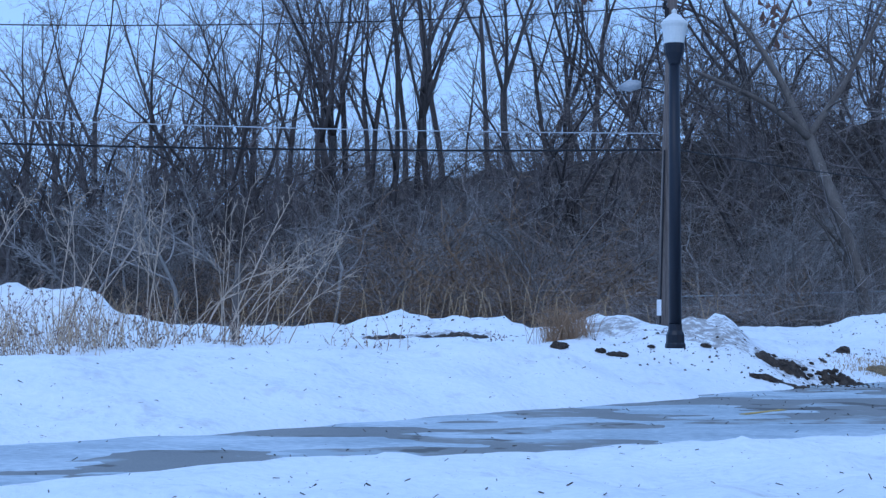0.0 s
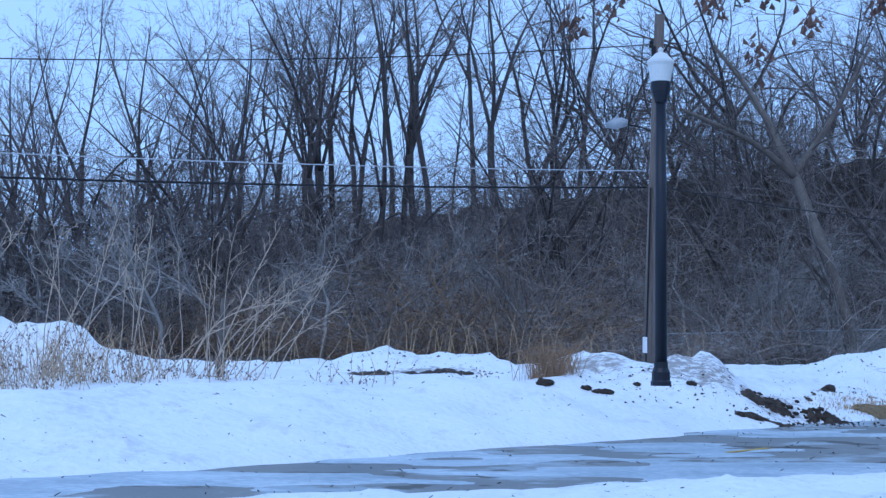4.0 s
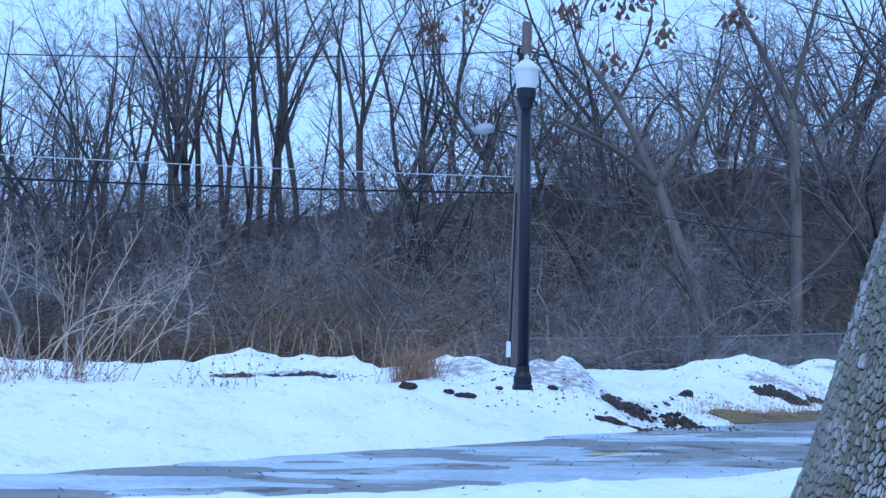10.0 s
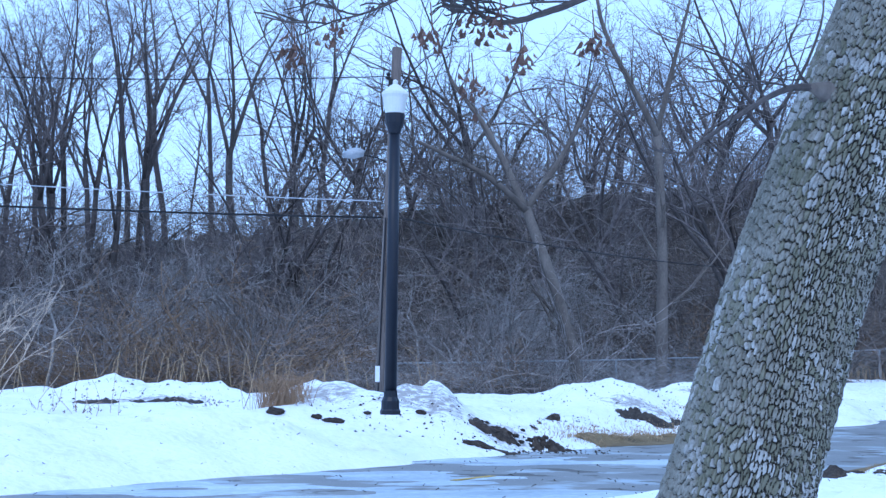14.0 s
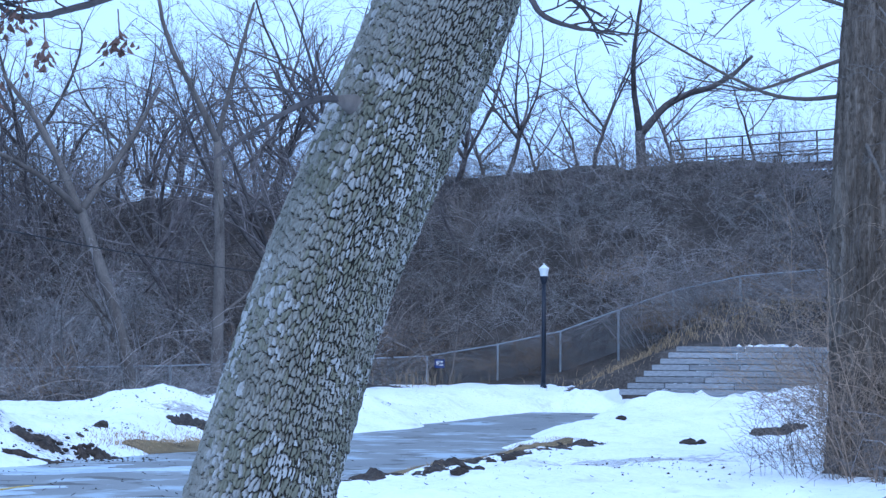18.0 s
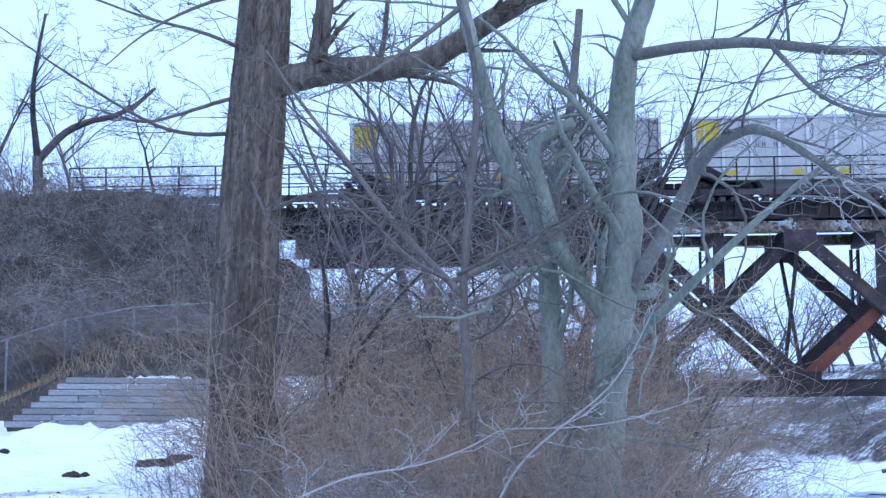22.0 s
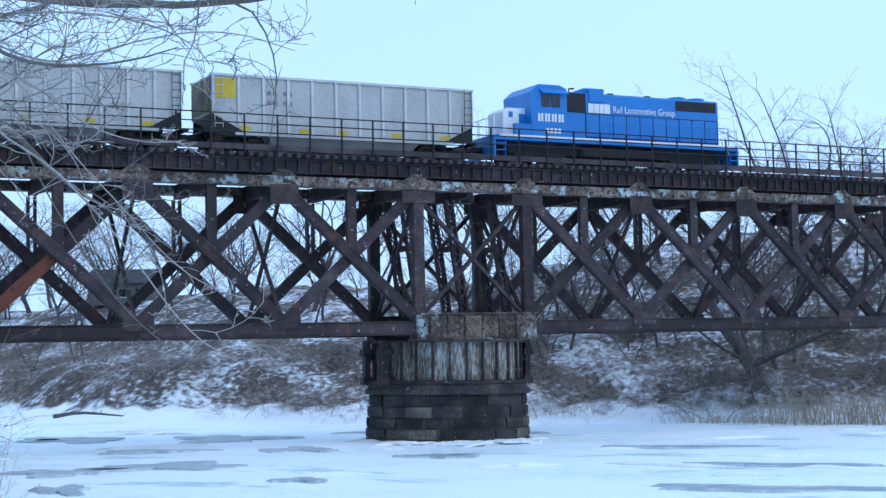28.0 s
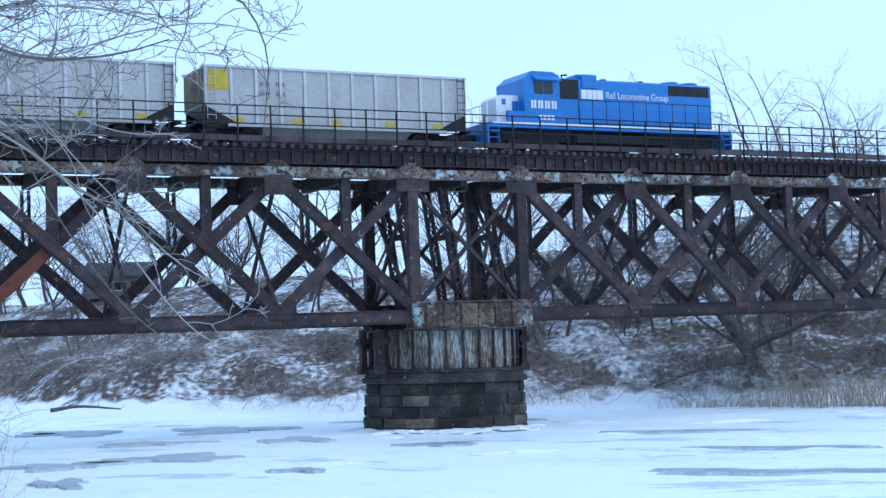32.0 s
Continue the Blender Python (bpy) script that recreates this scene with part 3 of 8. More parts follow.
def ground_h(x, y):
    """The built ground's height at one place."""
    i = min(max(int(np.searchsorted(gx, x)) - 1, 0), len(gx) - 2)
    j = min(max(int(np.searchsorted(gy, y)) - 1, 0), len(gy) - 2)
    u, v = (x - gx[i]) / (gx[i + 1] - gx[i]), (y - gy[j]) / (gy[j + 1] - gy[j])
    return float((GZ[i, j] * (1 - u) + GZ[i + 1, j] * u) * (1 - v) + (GZ[i, j + 1] * (1 - u) + GZ[i + 1, j + 1] * u) * v)


ground_me = bpy.data.meshes.new("ground")
ground_me.from_pydata(np.stack([GX, GY, GZ], -1).reshape(-1, 3).tolist(), [], quads(len(gx), len(gy)).tolist())
for mm in (M_SNOW, M_HILL, M_FARHILL):
    ground_me.materials.append(mm)
cx, cy = (GX[:-1, :-1] + GX[1:, 1:]) / 2, (GY[:-1, :-1] + GY[1:, 1:]) / 2
cp, cs = cx * BN[0] + cy * BN[1], cx * BS[0] + cy * BS[1]
wob = 1.6 * fbm(cx * 0.3, cy * 0.3, 3, 12)
midx = np.zeros(cx.shape, int)
midx[(cy + 0.25 * cx + wob > 42.5) & (cx < 13) & (cs < 0)] = 1
midx[(cy > 46.5) & (cx < 22) & (cs < 0)] = 1
midx[(cp + 0.4 * wob > 49.5) & (cs < 12)] = 1
midx[(cp > 48.35 + (cs + 16.7) * 0.253) & (cs > -18) & (cs < 0)] = 1
midx[(cs + wob > -2) & (cs < 12) & (cp > 24)] = 1
midx[cx > 96] = 2
shore_c = 103 + np.maximum(0, cy - 40) * 0.6 + 2.2 * fbm(cx * 0.02 + 3, cy * 0.06, 3, 2)
midx[(cx > 60) & (cx < shore_c - 8)] = 0
ground_me.polygons.foreach_set("material_index", midx.reshape(-1))
ground_me.polygons.foreach_set("use_smooth", [True] * len(ground_me.polygons))
ground_me.update()
ground = tagged(new("ground", ground_me), "snow-covered ground with brushy embankment and river banks", "ground", kind="structure")

# river ice
ib = Build()
ix_, iy_ = lines([(-60, 20, 8), (20, 150, 1.6), (150, 600, 50)]), lines([(-600, -60, 60), (-60, 140, 1.8), (140, 700, 60)])
IX, IY = np.meshgrid(ix_, iy_, indexing="ij")
IZ = ICE_Z + 0.05 * fbm(IX * 0.12, IY * 0.3, 4, 21) + 0.10 * np.maximum(0, fbm(IX * 0.3, IY * 0.3, 3, 31) - 0.8)
ib.add(np.stack([IX, IY, IZ], -1), quads(len(ix_), len(iy_)))
tagged(part("water", ib, M_ICE, smooth=True), "frozen river with snow-dusted ice and grey slush", "river", kind="structure")

# road
rb = Build()
seg = []
for a, b, wa, wb in zip(ROAD_LINE[:-1], ROAD_LINE[1:], ROAD_HALF[:-1], ROAD_HALF[1:]):
    for t in np.linspace(0, 1, 12, endpoint=False):
        seg.append((*(a + (b - a) * t), wa + (wb - wa) * t + 0.8))
seg = np.array(seg)
dirs = np.gradient(seg[:, :2], axis=0)
dirs /= np.linalg.norm(dirs, axis=1)[:, None]
nor = np.c_[-dirs[:, 1], dirs[:, 0]]
cross = np.linspace(-1, 1, 9)
rv = np.array([[(*(seg[i, :2] + nor[i] * seg[i, 2] * c), 0.012 * (1 - c * c) + float(base_z(seg[i, 0] * BN[0] + seg[i, 1] * BN[1]))) for c in cross] for i in range(len(seg))])
rb.add(rv, quads(len(seg), 9))
tagged(part("road", rb, M_ROAD, smooth=True), "wet asphalt path with patches of ice and slush", "road", kind="structure")

# slush frozen on the path, its ragged edges sinking into the asphalt
sb_x, sb_y = np.arange(-20, 9, 0.14), np.arange(0, 24, 0.14)
SX, SY = np.meshgrid(sb_x, sb_y, indexing="ij")
sd, _ = road_dist(SX, SY)
rut = 0.5 + 0.5 * np.sin(sd * 4.2 + 1.2 * fbm(SX * 0.3, SY * 0.3, 2, 61))
SZ = ROAD_Z + 0.012 + 0.028 * (fbm(SX * 0.35, SY * 0.8, 5, 60) * 0.9 + 0.35 * rut + 0.55 * (1 - smooth01(SX, -4.0, 4.0)) - 0.62) - 0.06 * smooth01(sd, -0.2, 1.2)
slush_b = Build()
sq = quads(len(sb_x), len(sb_y))
keep = ((sd < 0.9) & (SZ > ROAD_Z - 0.03)).reshape(-1)[sq].any(1)
used_v, inv = np.unique(sq[keep].reshape(-1), return_inverse=True)
slush_b.add(np.stack([SX, SY, SZ], -1).reshape(-1, 3)[used_v], inv.reshape(-1, 4))
tagged(part("frozen_slush", slush_b, M_SLUSH, smooth=True), "pale blue frozen slush with ragged edges on the path", "slush", kind="structure")

# melt pools on the river ice: place, half width across the view, half depth, and their turn
for px_, py_, ra, rb in ((79.3, 35.5, 2.6, 2.2), (81.3, 27.5, 2.6, 3.6), (69.4, 27.0, 2.2, 1.2), (71.0, 20.3, 1.6, 1.7), (58.9, 22.2, 2.7, 2.0), (55.4, 25.2, 1.9, 1.4), (66.4, 12.3, 1.5, 1.2), (52.4, 14.9, 0.9, 0.6),
                         (61.4, -1.9, 3.2, 0.7), (50.1, -2.0, 3.9, 0.9), (61.7, 34.2, 1.4, 2.2), (80.9, 37.5, 1.5, 1.8), (47.5, 21.5, 0.8, 1.6), (88.0, 14.0, 2.5, 1.5), (74.0, 2.0, 2.8, 0.8)):
    th = math.atan2(py_, px_)
    ring = []
    for i in range(40):
        a = 2 * math.pi * i / 40
        k = 1 + 0.32 * math.sin(3 * a + px_) + 0.22 * math.sin(5 * a + py_) + 0.12 * math.sin(11 * a + px_ * 3)
        u_, v_ = rb * k * math.cos(a), ra * k * math.sin(a)
        ring.append((px_ + u_ * math.cos(th) - v_ * math.sin(th), py_ + u_ * math.sin(th) + v_ * math.cos(th)))
    b = Build()
    top = ICE_Z + 0.085
    b.add([(x, y, top) for x, y in ring] + [(px_ + (x - px_) * 1.1, py_ + (y - py_) * 1.1, ICE_Z - 0.12) for x, y in ring], [tuple(range(40))] + [(40 + i, 40 + (i + 1) % 40, (i + 1) % 40, i) for i in range(40)])
    tagged(part("melt_pool", b, M_MELT), "grey patch of wet melting ice on the frozen river", "ice patch", "melt patches on the ice")
# pressure ridges of heaved ice
rngr = random.Random(17)
for i in range(34):
    x, y = rngr.uniform(48, 96), rngr.uniform(-18, 40)
    th = math.atan2(y, x) + math.pi / 2 + rngr.gauss(0, 0.25)
    Lr = rngr.uniform(0.8, 3.2)
    pts = [(x + math.cos(th) * Lr * f + rngr.gauss(0, 0.12), y + math.sin(th) * Lr * f + rngr.gauss(0, 0.12), ICE_Z + 0.02) for f in np.linspace(-1, 1, 7)]
    tagged(part("ice_ridge", Build().tube(pts, [0.01, 0.07, 0.12, 0.13, 0.10, 0.06, 0.01], 6), M_SNOW, smooth=True), "low snowy pressure ridge on the river ice", "ice ridge", "ridges on the ice")

# ---- railway bridge: a swing span on a round pier, approach girder, embankment track ----
WIDE = 5.4                             # between the trusses
LEFT = [7.4, 14.8, 22.2, 29.6, 37.0]
RIGHT = [43.5, 50.9, 58.3, 65.7, 73.1]
Z_UP, Z_LOW = 8.45, 1.32               # centre lines of the chords
bridge = thing("railway_bridge", "rusty steel deck truss railway bridge over a frozen river", "bridge", m=BRIDGE)


def laced(b, p, q, w, h, y):
    """A built-up member: two flange bars with lacing between them."""
    p, q = np.array(p, float), np.array(q, float)
    d = (q - p) / np.linalg.norm(q - p)
    n = np.array([-d[2], 0, d[0]])
    for sgn in (-1, 1):
        o = n * (h / 2 - 0.06) * sgn
        b.beam(p + o, q + o, w, 0.11, (0, 1, 0), 0.01)
    count = max(3, int(np.linalg.norm(q - p) / (h * 0.9)))
    for i in range(count):
        a0, a1 = p + (q - p) * i / count, p + (q - p) * (i + 1) / count
        k = n * (h / 2 - 0.1) * (1 if i % 2 else -1)
        for yy in (-w / 2, w / 2):
            e = np.array([0, yy, 0])
            b.beam(a0 + k + e, a1 - k + e, 0.02, 0.09)


def truss(y, near):
    """One truss of both arms, member by member."""
    for arm in (LEFT, RIGHT):
        lo, hi = arm[0], arm[-1]
        for i, (a, c) in enumerate(zip(arm[:-1], arm[1:])):
            down_w, up_w = (0.60, 0.58)
            b = Build()
            b.beam((a + 0.25, y - 0.13, Z_UP - 0.35), (c - 0.1, y - 0.13, Z_LOW + 0.35), 0.34, down_w, (0, 1, 0), 0.03)
            for o in (-0.27, 0.27):
                b.beam((a + 0.25, y - 0.31, Z_UP - 0.35 + o), (c - 0.1, y - 0.31, Z_LOW + 0.35 + o), 0.03, 0.07)
            part("diagonal", b, M_RUST, bridge)
            top_, low_ = np.array((c - 0.25, y + 0.2, Z_UP - 0.35)), np.array((a + 0.1, y + 0.2, Z_LOW + 0.35))
            primed = near and abs(a - 14.8) < 0.1
            cut_ = top_ + (low_ - top_) * (0.52 if primed else 1.0)
            up = part("diagonal", Build().beam(top_, cut_, 0.26, up_w, (0, 1, 0), 0.03), M_RUST, bridge)
            if primed:
                part("splice", Build().beam(cut_, low_, 0.26, up_w, (0, 1, 0), 0.03), M_RED, up, "lower half with bare red primer")
            mid = (a + c) / 2
            b = Build()
            for o in (-0.17, 0.17):
                b.beam((mid + o, y, Z_UP - 0.3), (mid + o, y, 4.95), 0.3, 0.12)
            if near:
                b.box((mid - 0.25, y - 0.19, 4.9), (mid + 0.25, y - 0.165, Z_UP - 0.02), 0.005)
            for k in range(5):
                b.beam((mid - 0.16, y - 0.15, 5.1 + k * 0.6), (mid + 0.16, y - 0.15, 5.5 + k * 0.6), 0.02, 0.07)
            part("sub_vertical", b, M_RUST, bridge)
        for s in arm:
            if s in (LEFT[-1], RIGHT[0]):
                continue
            for z, dz in ((Z_UP - 0.45, 0.5), (Z_LOW + 0.35, 0.35)):
                b = Build()
                b.box((s - 0.75, y - 0.34, z - dz), (s + 0.75, y - 0.315, z + dz), 0.008)
                for rx in np.linspace(-0.62, 0.62, 6):
                    for rz in (-dz + 0.1, dz - 0.1):
                        b.box((s + rx - 0.025, y - 0.36, z + rz - 0.025), (s + rx + 0.025, y - 0.338, z + rz + 0.025))
                part("gusset_plate", b, M_RUST, bridge)
    for s in (LEFT[-1], RIGHT[0]):
        b = Build()
        laced(b, (s, y - 0.1, Z_UP), (s, y - 0.1, Z_LOW), 0.4, 0.62, y)
        b.box((s - 0.28, y - 0.32, Z_LOW), (s + 0.28, y - 0.29, Z_UP), 0.005)
        part("tower_post", b, M_RUST, bridge)
        b = Build()
        b.box((s - 0.95, y - 0.36, 7.75), (s + 0.95, y - 0.32, 8.35), 0.01)
        part("gusset_plate", b, M_RUST, bridge)
    # X bracing over the pier
    for p, q in (((37.0, Z_UP - 0.3), (43.5, Z_LOW + 0.4)), ((43.5, Z_UP - 0.3), (37.0, Z_LOW + 0.4))):
        b = Build()
        b.beam((p[0], y, p[1]), (q[0], y, q[1]), 0.2, 0.2, (0, 1, 0), 0.01)
        part("cross_brace", b, M_RUST, bridge)
    # chords in lengths of one panel
    nodes = LEFT + RIGHT
    for a, c in zip(nodes[:-1], nodes[1:]):
        b = Build()
        b.box((a + 0.006, y - 0.30, Z_UP), (c - 0.006, y + 0.30, Z_UP + 0.42), 0.02)
        b.box((a + 0.006, y - 0.34, Z_UP + 0.40), (c - 0.006, y + 0.34, Z_UP + 0.45), 0.01)
        b.box((a + 0.006, y - 0.34, Z_UP - 0.04), (c - 0.006, y + 0.34, Z_UP), 0.01)
        for k in np.arange(a + 0.4, c - 0.2, 0.92):
            b.box((k, y - 0.33, Z_UP + 0.01), (k + 0.09, y - 0.30, Z_UP + 0.39))
        part("top_chord", b, M_CHORD, bridge)
        if c <= 37.0 or a >= 43.5:
            b = Build()
            a2 = max(a, 9.4)
            b.box((a2 + 0.006, y - 0.28, Z_LOW - 0.33), (c - 0.006, y + 0.28, Z_LOW + 0.30), 0.03)
            b.box((a2 + 0.006, y - 0.36, Z_LOW + 0.28), (c - 0.006, y + 0.36, Z_LOW + 0.33), 0.01)
            b.box((a2 + 0.006, y - 0.36, Z_LOW - 0.37), (c - 0.006, y + 0.36, Z_LOW - 0.32), 0.01)
            part("bottom_chord", b, M_RUST, bridge)
    b = Build()
    b.box((36.7, y - 0.5, 0.72), (43.8, y + 0.4, 2.02), 0.03)
    b.box((36.6, y - 0.62, 1.98), (43.9, y + 0.45, 2.06), 0.01)
    b.box((36.6, y - 0.62, 0.66), (43.9, y + 0.45, 0.74), 0.01)
    for k in np.arange(37.4, 43.5, 1.02):
        b.box((k, y - 0.58, 0.74), (k + 0.1, y - 0.5, 1.98))
    lg = part("loading_girder", b, M_CHORD if near else M_RUST, bridge, "heavy plate girder with patched peeling paint over the pier")
    if near:
        for k0, k1, mm in ((39.46, 41.44, M_CREAM),):
            part("web_panel", Build().box((k0 + 0.06, y - 0.53, 0.80), (k1 - 0.02, y - 0.505, 1.92), 0.005), mm, lg, "faded painted web panel")


truss(0.0, True)
truss(WIDE, False)

# sway frames and floor beams between the trusses
for s in LEFT + RIGHT:
    for p, q in (((0.2, Z_UP - 0.4), (WIDE - 0.2, Z_LOW + 0.4)), ((WIDE - 0.2, Z_UP - 0.4), (0.2, Z_LOW + 0.4))):
        b = Build()
        b.beam((s, p[0], p[1]), (s, q[0], q[1]), 0.16, 0.16, (1, 0, 0))
        part("sway_brace", b, M_RUST, bridge)
    b = Build()
    b.beam((s, -0.2, Z_LOW - 0.1), (s, WIDE + 0.2, Z_LOW - 0.1), 0.25, 0.4, (1, 0, 0))
    part("bottom_strut", b, M_RUST, bridge)
for a, c in zip((LEFT + RIGHT)[:-1], (LEFT + RIGHT)[1:]):
    for s in (a, (a + c) / 2):
        b = Build()
        b.box((s - 0.2, 0.1, Z_UP - 0.28), (s + 0.2, WIDE - 0.1, Z_UP + 0.45), 0.01)
        part("floor_beam", b, M_RUST, bridge)
    b = Build()
    b.beam((a, 0.2, Z_LOW - 0.2), (c, WIDE - 0.2, Z_LOW - 0.2), 0.14, 0.14)
    b.beam((c, 0.2, Z_LOW - 0.2), (a, WIDE - 0.2, Z_LOW - 0.2), 0.14, 0.14)
    part("lateral_brace", b, M_RUST, bridge)

# laced tower frames over the pier, seen through the near truss
for s in (37.6, 40.25, 42.9):
    for y in (1.7, 3.7):
        b = Build()
        laced(b, (s - 0.5, y, 8.2), (s + 0.4, y, 1.9), 0.3, 0.5, y)
        part("pivot_leg", b, M_RUST, bridge)
    b = Build()
    b.beam((s, 1.7, 5.6), (s, 3.7, 5.6), 0.3, 0.3, (1, 0, 0))
    part("pivot_strut", b, M_RUST, bridge)

# deck: stringer girders, timber ties, kerb strip, rails, hand rails
S0, S1 = -18.0, 74.0
for a in np.arange(S0, S1, 7.4):
    c = min(a + 7.4, S1)
    for y in (-0.1, WIDE + 0.1):
        b = Build()
        b.box((a + 0.005, y + 0.05, 9.10), (c - 0.005, y + 0.25, 9.78), 0.01)
        b.box((a + 0.005, y - 0.16, 9.72), (c - 0.005, y + 0.30, 9.78))
        b.box((a + 0.005, y - 0.10, 9.08), (c - 0.005, y + 0.30, 9.13))
        for k in np.arange(a + 0.3, c, 0.62):
            b.box((k, y - 0.08, 9.13), (k + 0.09, y + 0.10, 9.72))
        part("stringer", b, M_RUST, bridge)
    for y0 in (-0.62, WIDE + 0.5):
        b = Build()
        b.box((a + 0.004, y0, 10.10), (c - 0.004, y0 + 0.12, 10.38), 0.015)
        for k in np.arange(a + 0.5, c, 1.86):
            b.box((k, y0 - 0.02, 10.14), (k + 0.14, y0, 10.34))
        part("kerb_plate", b, M_DECK, bridge)
for s in LEFT + RIGHT:
    b = Build()
    b.add([(s - 0.75, -0.2, 8.9), (s + 0.75, -0.2, 8.9), (s + 0.25, -0.2, 9.25), (s - 0.25, -0.2, 9.25), (s - 0.75, 0.2, 8.9), (s + 0.75, 0.2, 8.9), (s + 0.25, 0.2, 9.25), (s - 0.25, 0.2, 9.25)],
          [(0, 1, 2, 3), (7, 6, 5, 4), (0, 4, 5, 1), (3, 2, 6, 7), (0, 3, 7, 4), (1, 5, 6, 2)])
    part("bearing_block", b, M_CHORD, bridge)
tie = Build().box((-0.13, -0.60, 9.80), (0.13, WIDE + 0.60, 10.02), 0.02).mesh("timber_tie", M_DECK)
for i, s in enumerate(np.arange(S0 + 0.3, S1, 0.5)):
    part("timber_tie", tie, M_DECK, bridge, m=Matrix.Translation((s, 0, 0)))
CENTRE = 2.7
for y in (CENTRE - 0.75, CENTRE + 0.75):
    b = Build()
    b.box((-170, y - 0.07, 10.02), (S1 + 60, y + 0.07, 10.05))
    b.box((-170, y - 0.012, 10.05), (S1 + 60, y + 0.012, 10.15))
    b.box((-170, y - 0.035, 10.15), (S1 + 60, y + 0.035, 10.19), 0.008)
    part("running_rail", b, M_RAIL, bridge)
post = Build().box((-0.035, -0.035, 10.0), (0.035, 0.035, 11.86)).mesh("railing_post", M_BLACK)
for s in np.arange(-19.0, S1, 1.72):
    for y in (-0.66, WIDE + 0.66):
        part("railing_post", post, M_BLACK, bridge, m=Matrix.Translation((s, y, 0)))
for y in (-0.66, WIDE + 0.66):
    for z in (10.95, 11.4, 11.84):
        b = Build()
        b.tube([(-19.0, y, z), (S1, y, z)], 0.032, 6)
        part("hand_rail", b, M_BLACK, bridge)

# approach plate girder and its stone abutment
b = Build()
for y in (0.3, WIDE - 0.3):
    b.box((-8.5, y - 0.1, 7.6), (7.0, y + 0.1, 9.0), 0.01)
    b.box((-8.5, y - 0.3, 7.55), (7.0, y + 0.3, 7.62))
    for k in np.arange(-8.2, 7, 1.4):
        b.box((k, y - 0.25, 7.62), (k + 0.08, y + 0.25, 9.0))
part("approach_girder", b, M_RUST, bridge, "dark riveted plate girder")
abutment = thing("stone_abutment", "dark stone abutment under the bridge approach", "abutment", m=BRIDGE)
for k in range(8):
    b = Build()
    b.box((-13.0, -1.0, -1.5 + k * 1.12), (-8.6, WIDE + 1.0, -1.5 + (k + 1) * 1.12 - 0.03), 0.06)
    part("course", b, M_STONE, abutment)
rest = thing("rest_pier", "stone rest pier at the end of the swing span", "pier", m=BRIDGE)
for k in range(6):
    b = Build()
    b.box((5.6, -0.9, -5.0 + k * 0.98), (9.2, WIDE + 0.9, -5.0 + (k + 1) * 0.98 - 0.03), 0.05)
    part("course", b, M_STONE, rest)
b = Build()
b.box((5.9, -0.7, 0.88), (8.9, WIDE + 0.7, 1.3), 0.04)
for y in (0.0, WIDE):
    b.box((6.2, y - 0.5, 1.3), (8.6, y + 0.5, 7.6), 0.05)
part("steel_bent", b, M_RUST, rest)

# round pier: stone courses of single blocks, a steel drum on top
PC = BRIDGE @ Vector((40.05, WIDE / 2, 0))
pier = thing("round_pier", "dark weathered stone pier with a rusty steel drum on top", "pier", m=Matrix.Translation((PC.x, PC.y, 0)) @ Matrix.Rotation(math.atan2(BS[1], BS[0]), 4, "Z"))
rngp = random.Random(5)


def curved_block(a0, a1, r0, r1, z0, z1, n=3):
    b = Build()
    v, q = [], []
    for i in range(n + 1):
        a = a0 + (a1 - a0) * i / n
        for r, z in ((r0, z0), (r1, z0 + 0.02), (r1 + 0.03, (z0 + z1) / 2), (r1, z1 - 0.02), (r0, z1)):
            v.append((r * math.cos(a), r * math.sin(a), z))
    for i in range(n):
        for k in range(5):
            q.append((i * 5 + k, i * 5 + (k + 1) % 5, (i + 1) * 5 + (k + 1) % 5, (i + 1) * 5 + k))
    q += [tuple(range(5))[::-1], tuple(n * 5 + k for k in range(5))]
    return b.add(v, q)


PZ = [-2.95, -2.4, -1.85, -1.3, -0.7, -0.1]
for k, (z0, z1) in enumerate(zip(PZ[:-1], PZ[1:])):
    r = 4.42 - 0.04 * k
    n = 18
    off = rngp.random() * 0.3
    for i in range(n):
        w = 2 * math.pi / n
        a0 = off + i * w + rngp.uniform(-0.03, 0.03)
        dr = rngp.uniform(-0.03, 0.03)
        part("stone_block", curved_block(a0, a0 + w - 0.012, r - 0.6, r + dr, z0 + 0.02, z1 - 0.02), M_STONEPALE if k == 0 or rngp.random() < 0.22 else M_STONE, pier)
part("core", Build().lathe([(0.0, -3.0), (4.33, -3.0), (4.14, -0.1), (0.0, -0.1)], 40), M_STONEPALE, pier)
part("cap_ring", Build().lathe([(0.0, -0.1), (4.42, -0.1), (4.46, -0.02), (4.46, 0.16), (4.3, 0.22), (4.25, 0.45), (0.0, 0.45)], 48), M_STONE, pier)
part("track_ring", Build().lathe([(4.0, 0.45), (4.32, 0.46), (4.32, 0.62), (4.0, 0.63)], 48), M_RUST, pier)
part("drum", Build().lathe([(3.85, 0.63), (3.92, 0.64), (3.92, 2.62), (3.85, 2.63)], 48), M_DRUM, pier, "peeling pale paint on a rusty steel drum")
stiff = Build().box((3.92, -0.05, 0.66), (4.06, 0.05, 2.6)).mesh("stiffener", M_RUST)
for i in range(28):
    part("stiffener", stiff, M_RUST, pier, m=Matrix.Rotation(2 * math.pi * i / 28, 4, "Z"))
part("drum_flange", Build().lathe([(3.8, 2.6), (4.25, 2.61), (4.25, 2.7), (3.8, 2.71)], 48), M_RUST, pier)
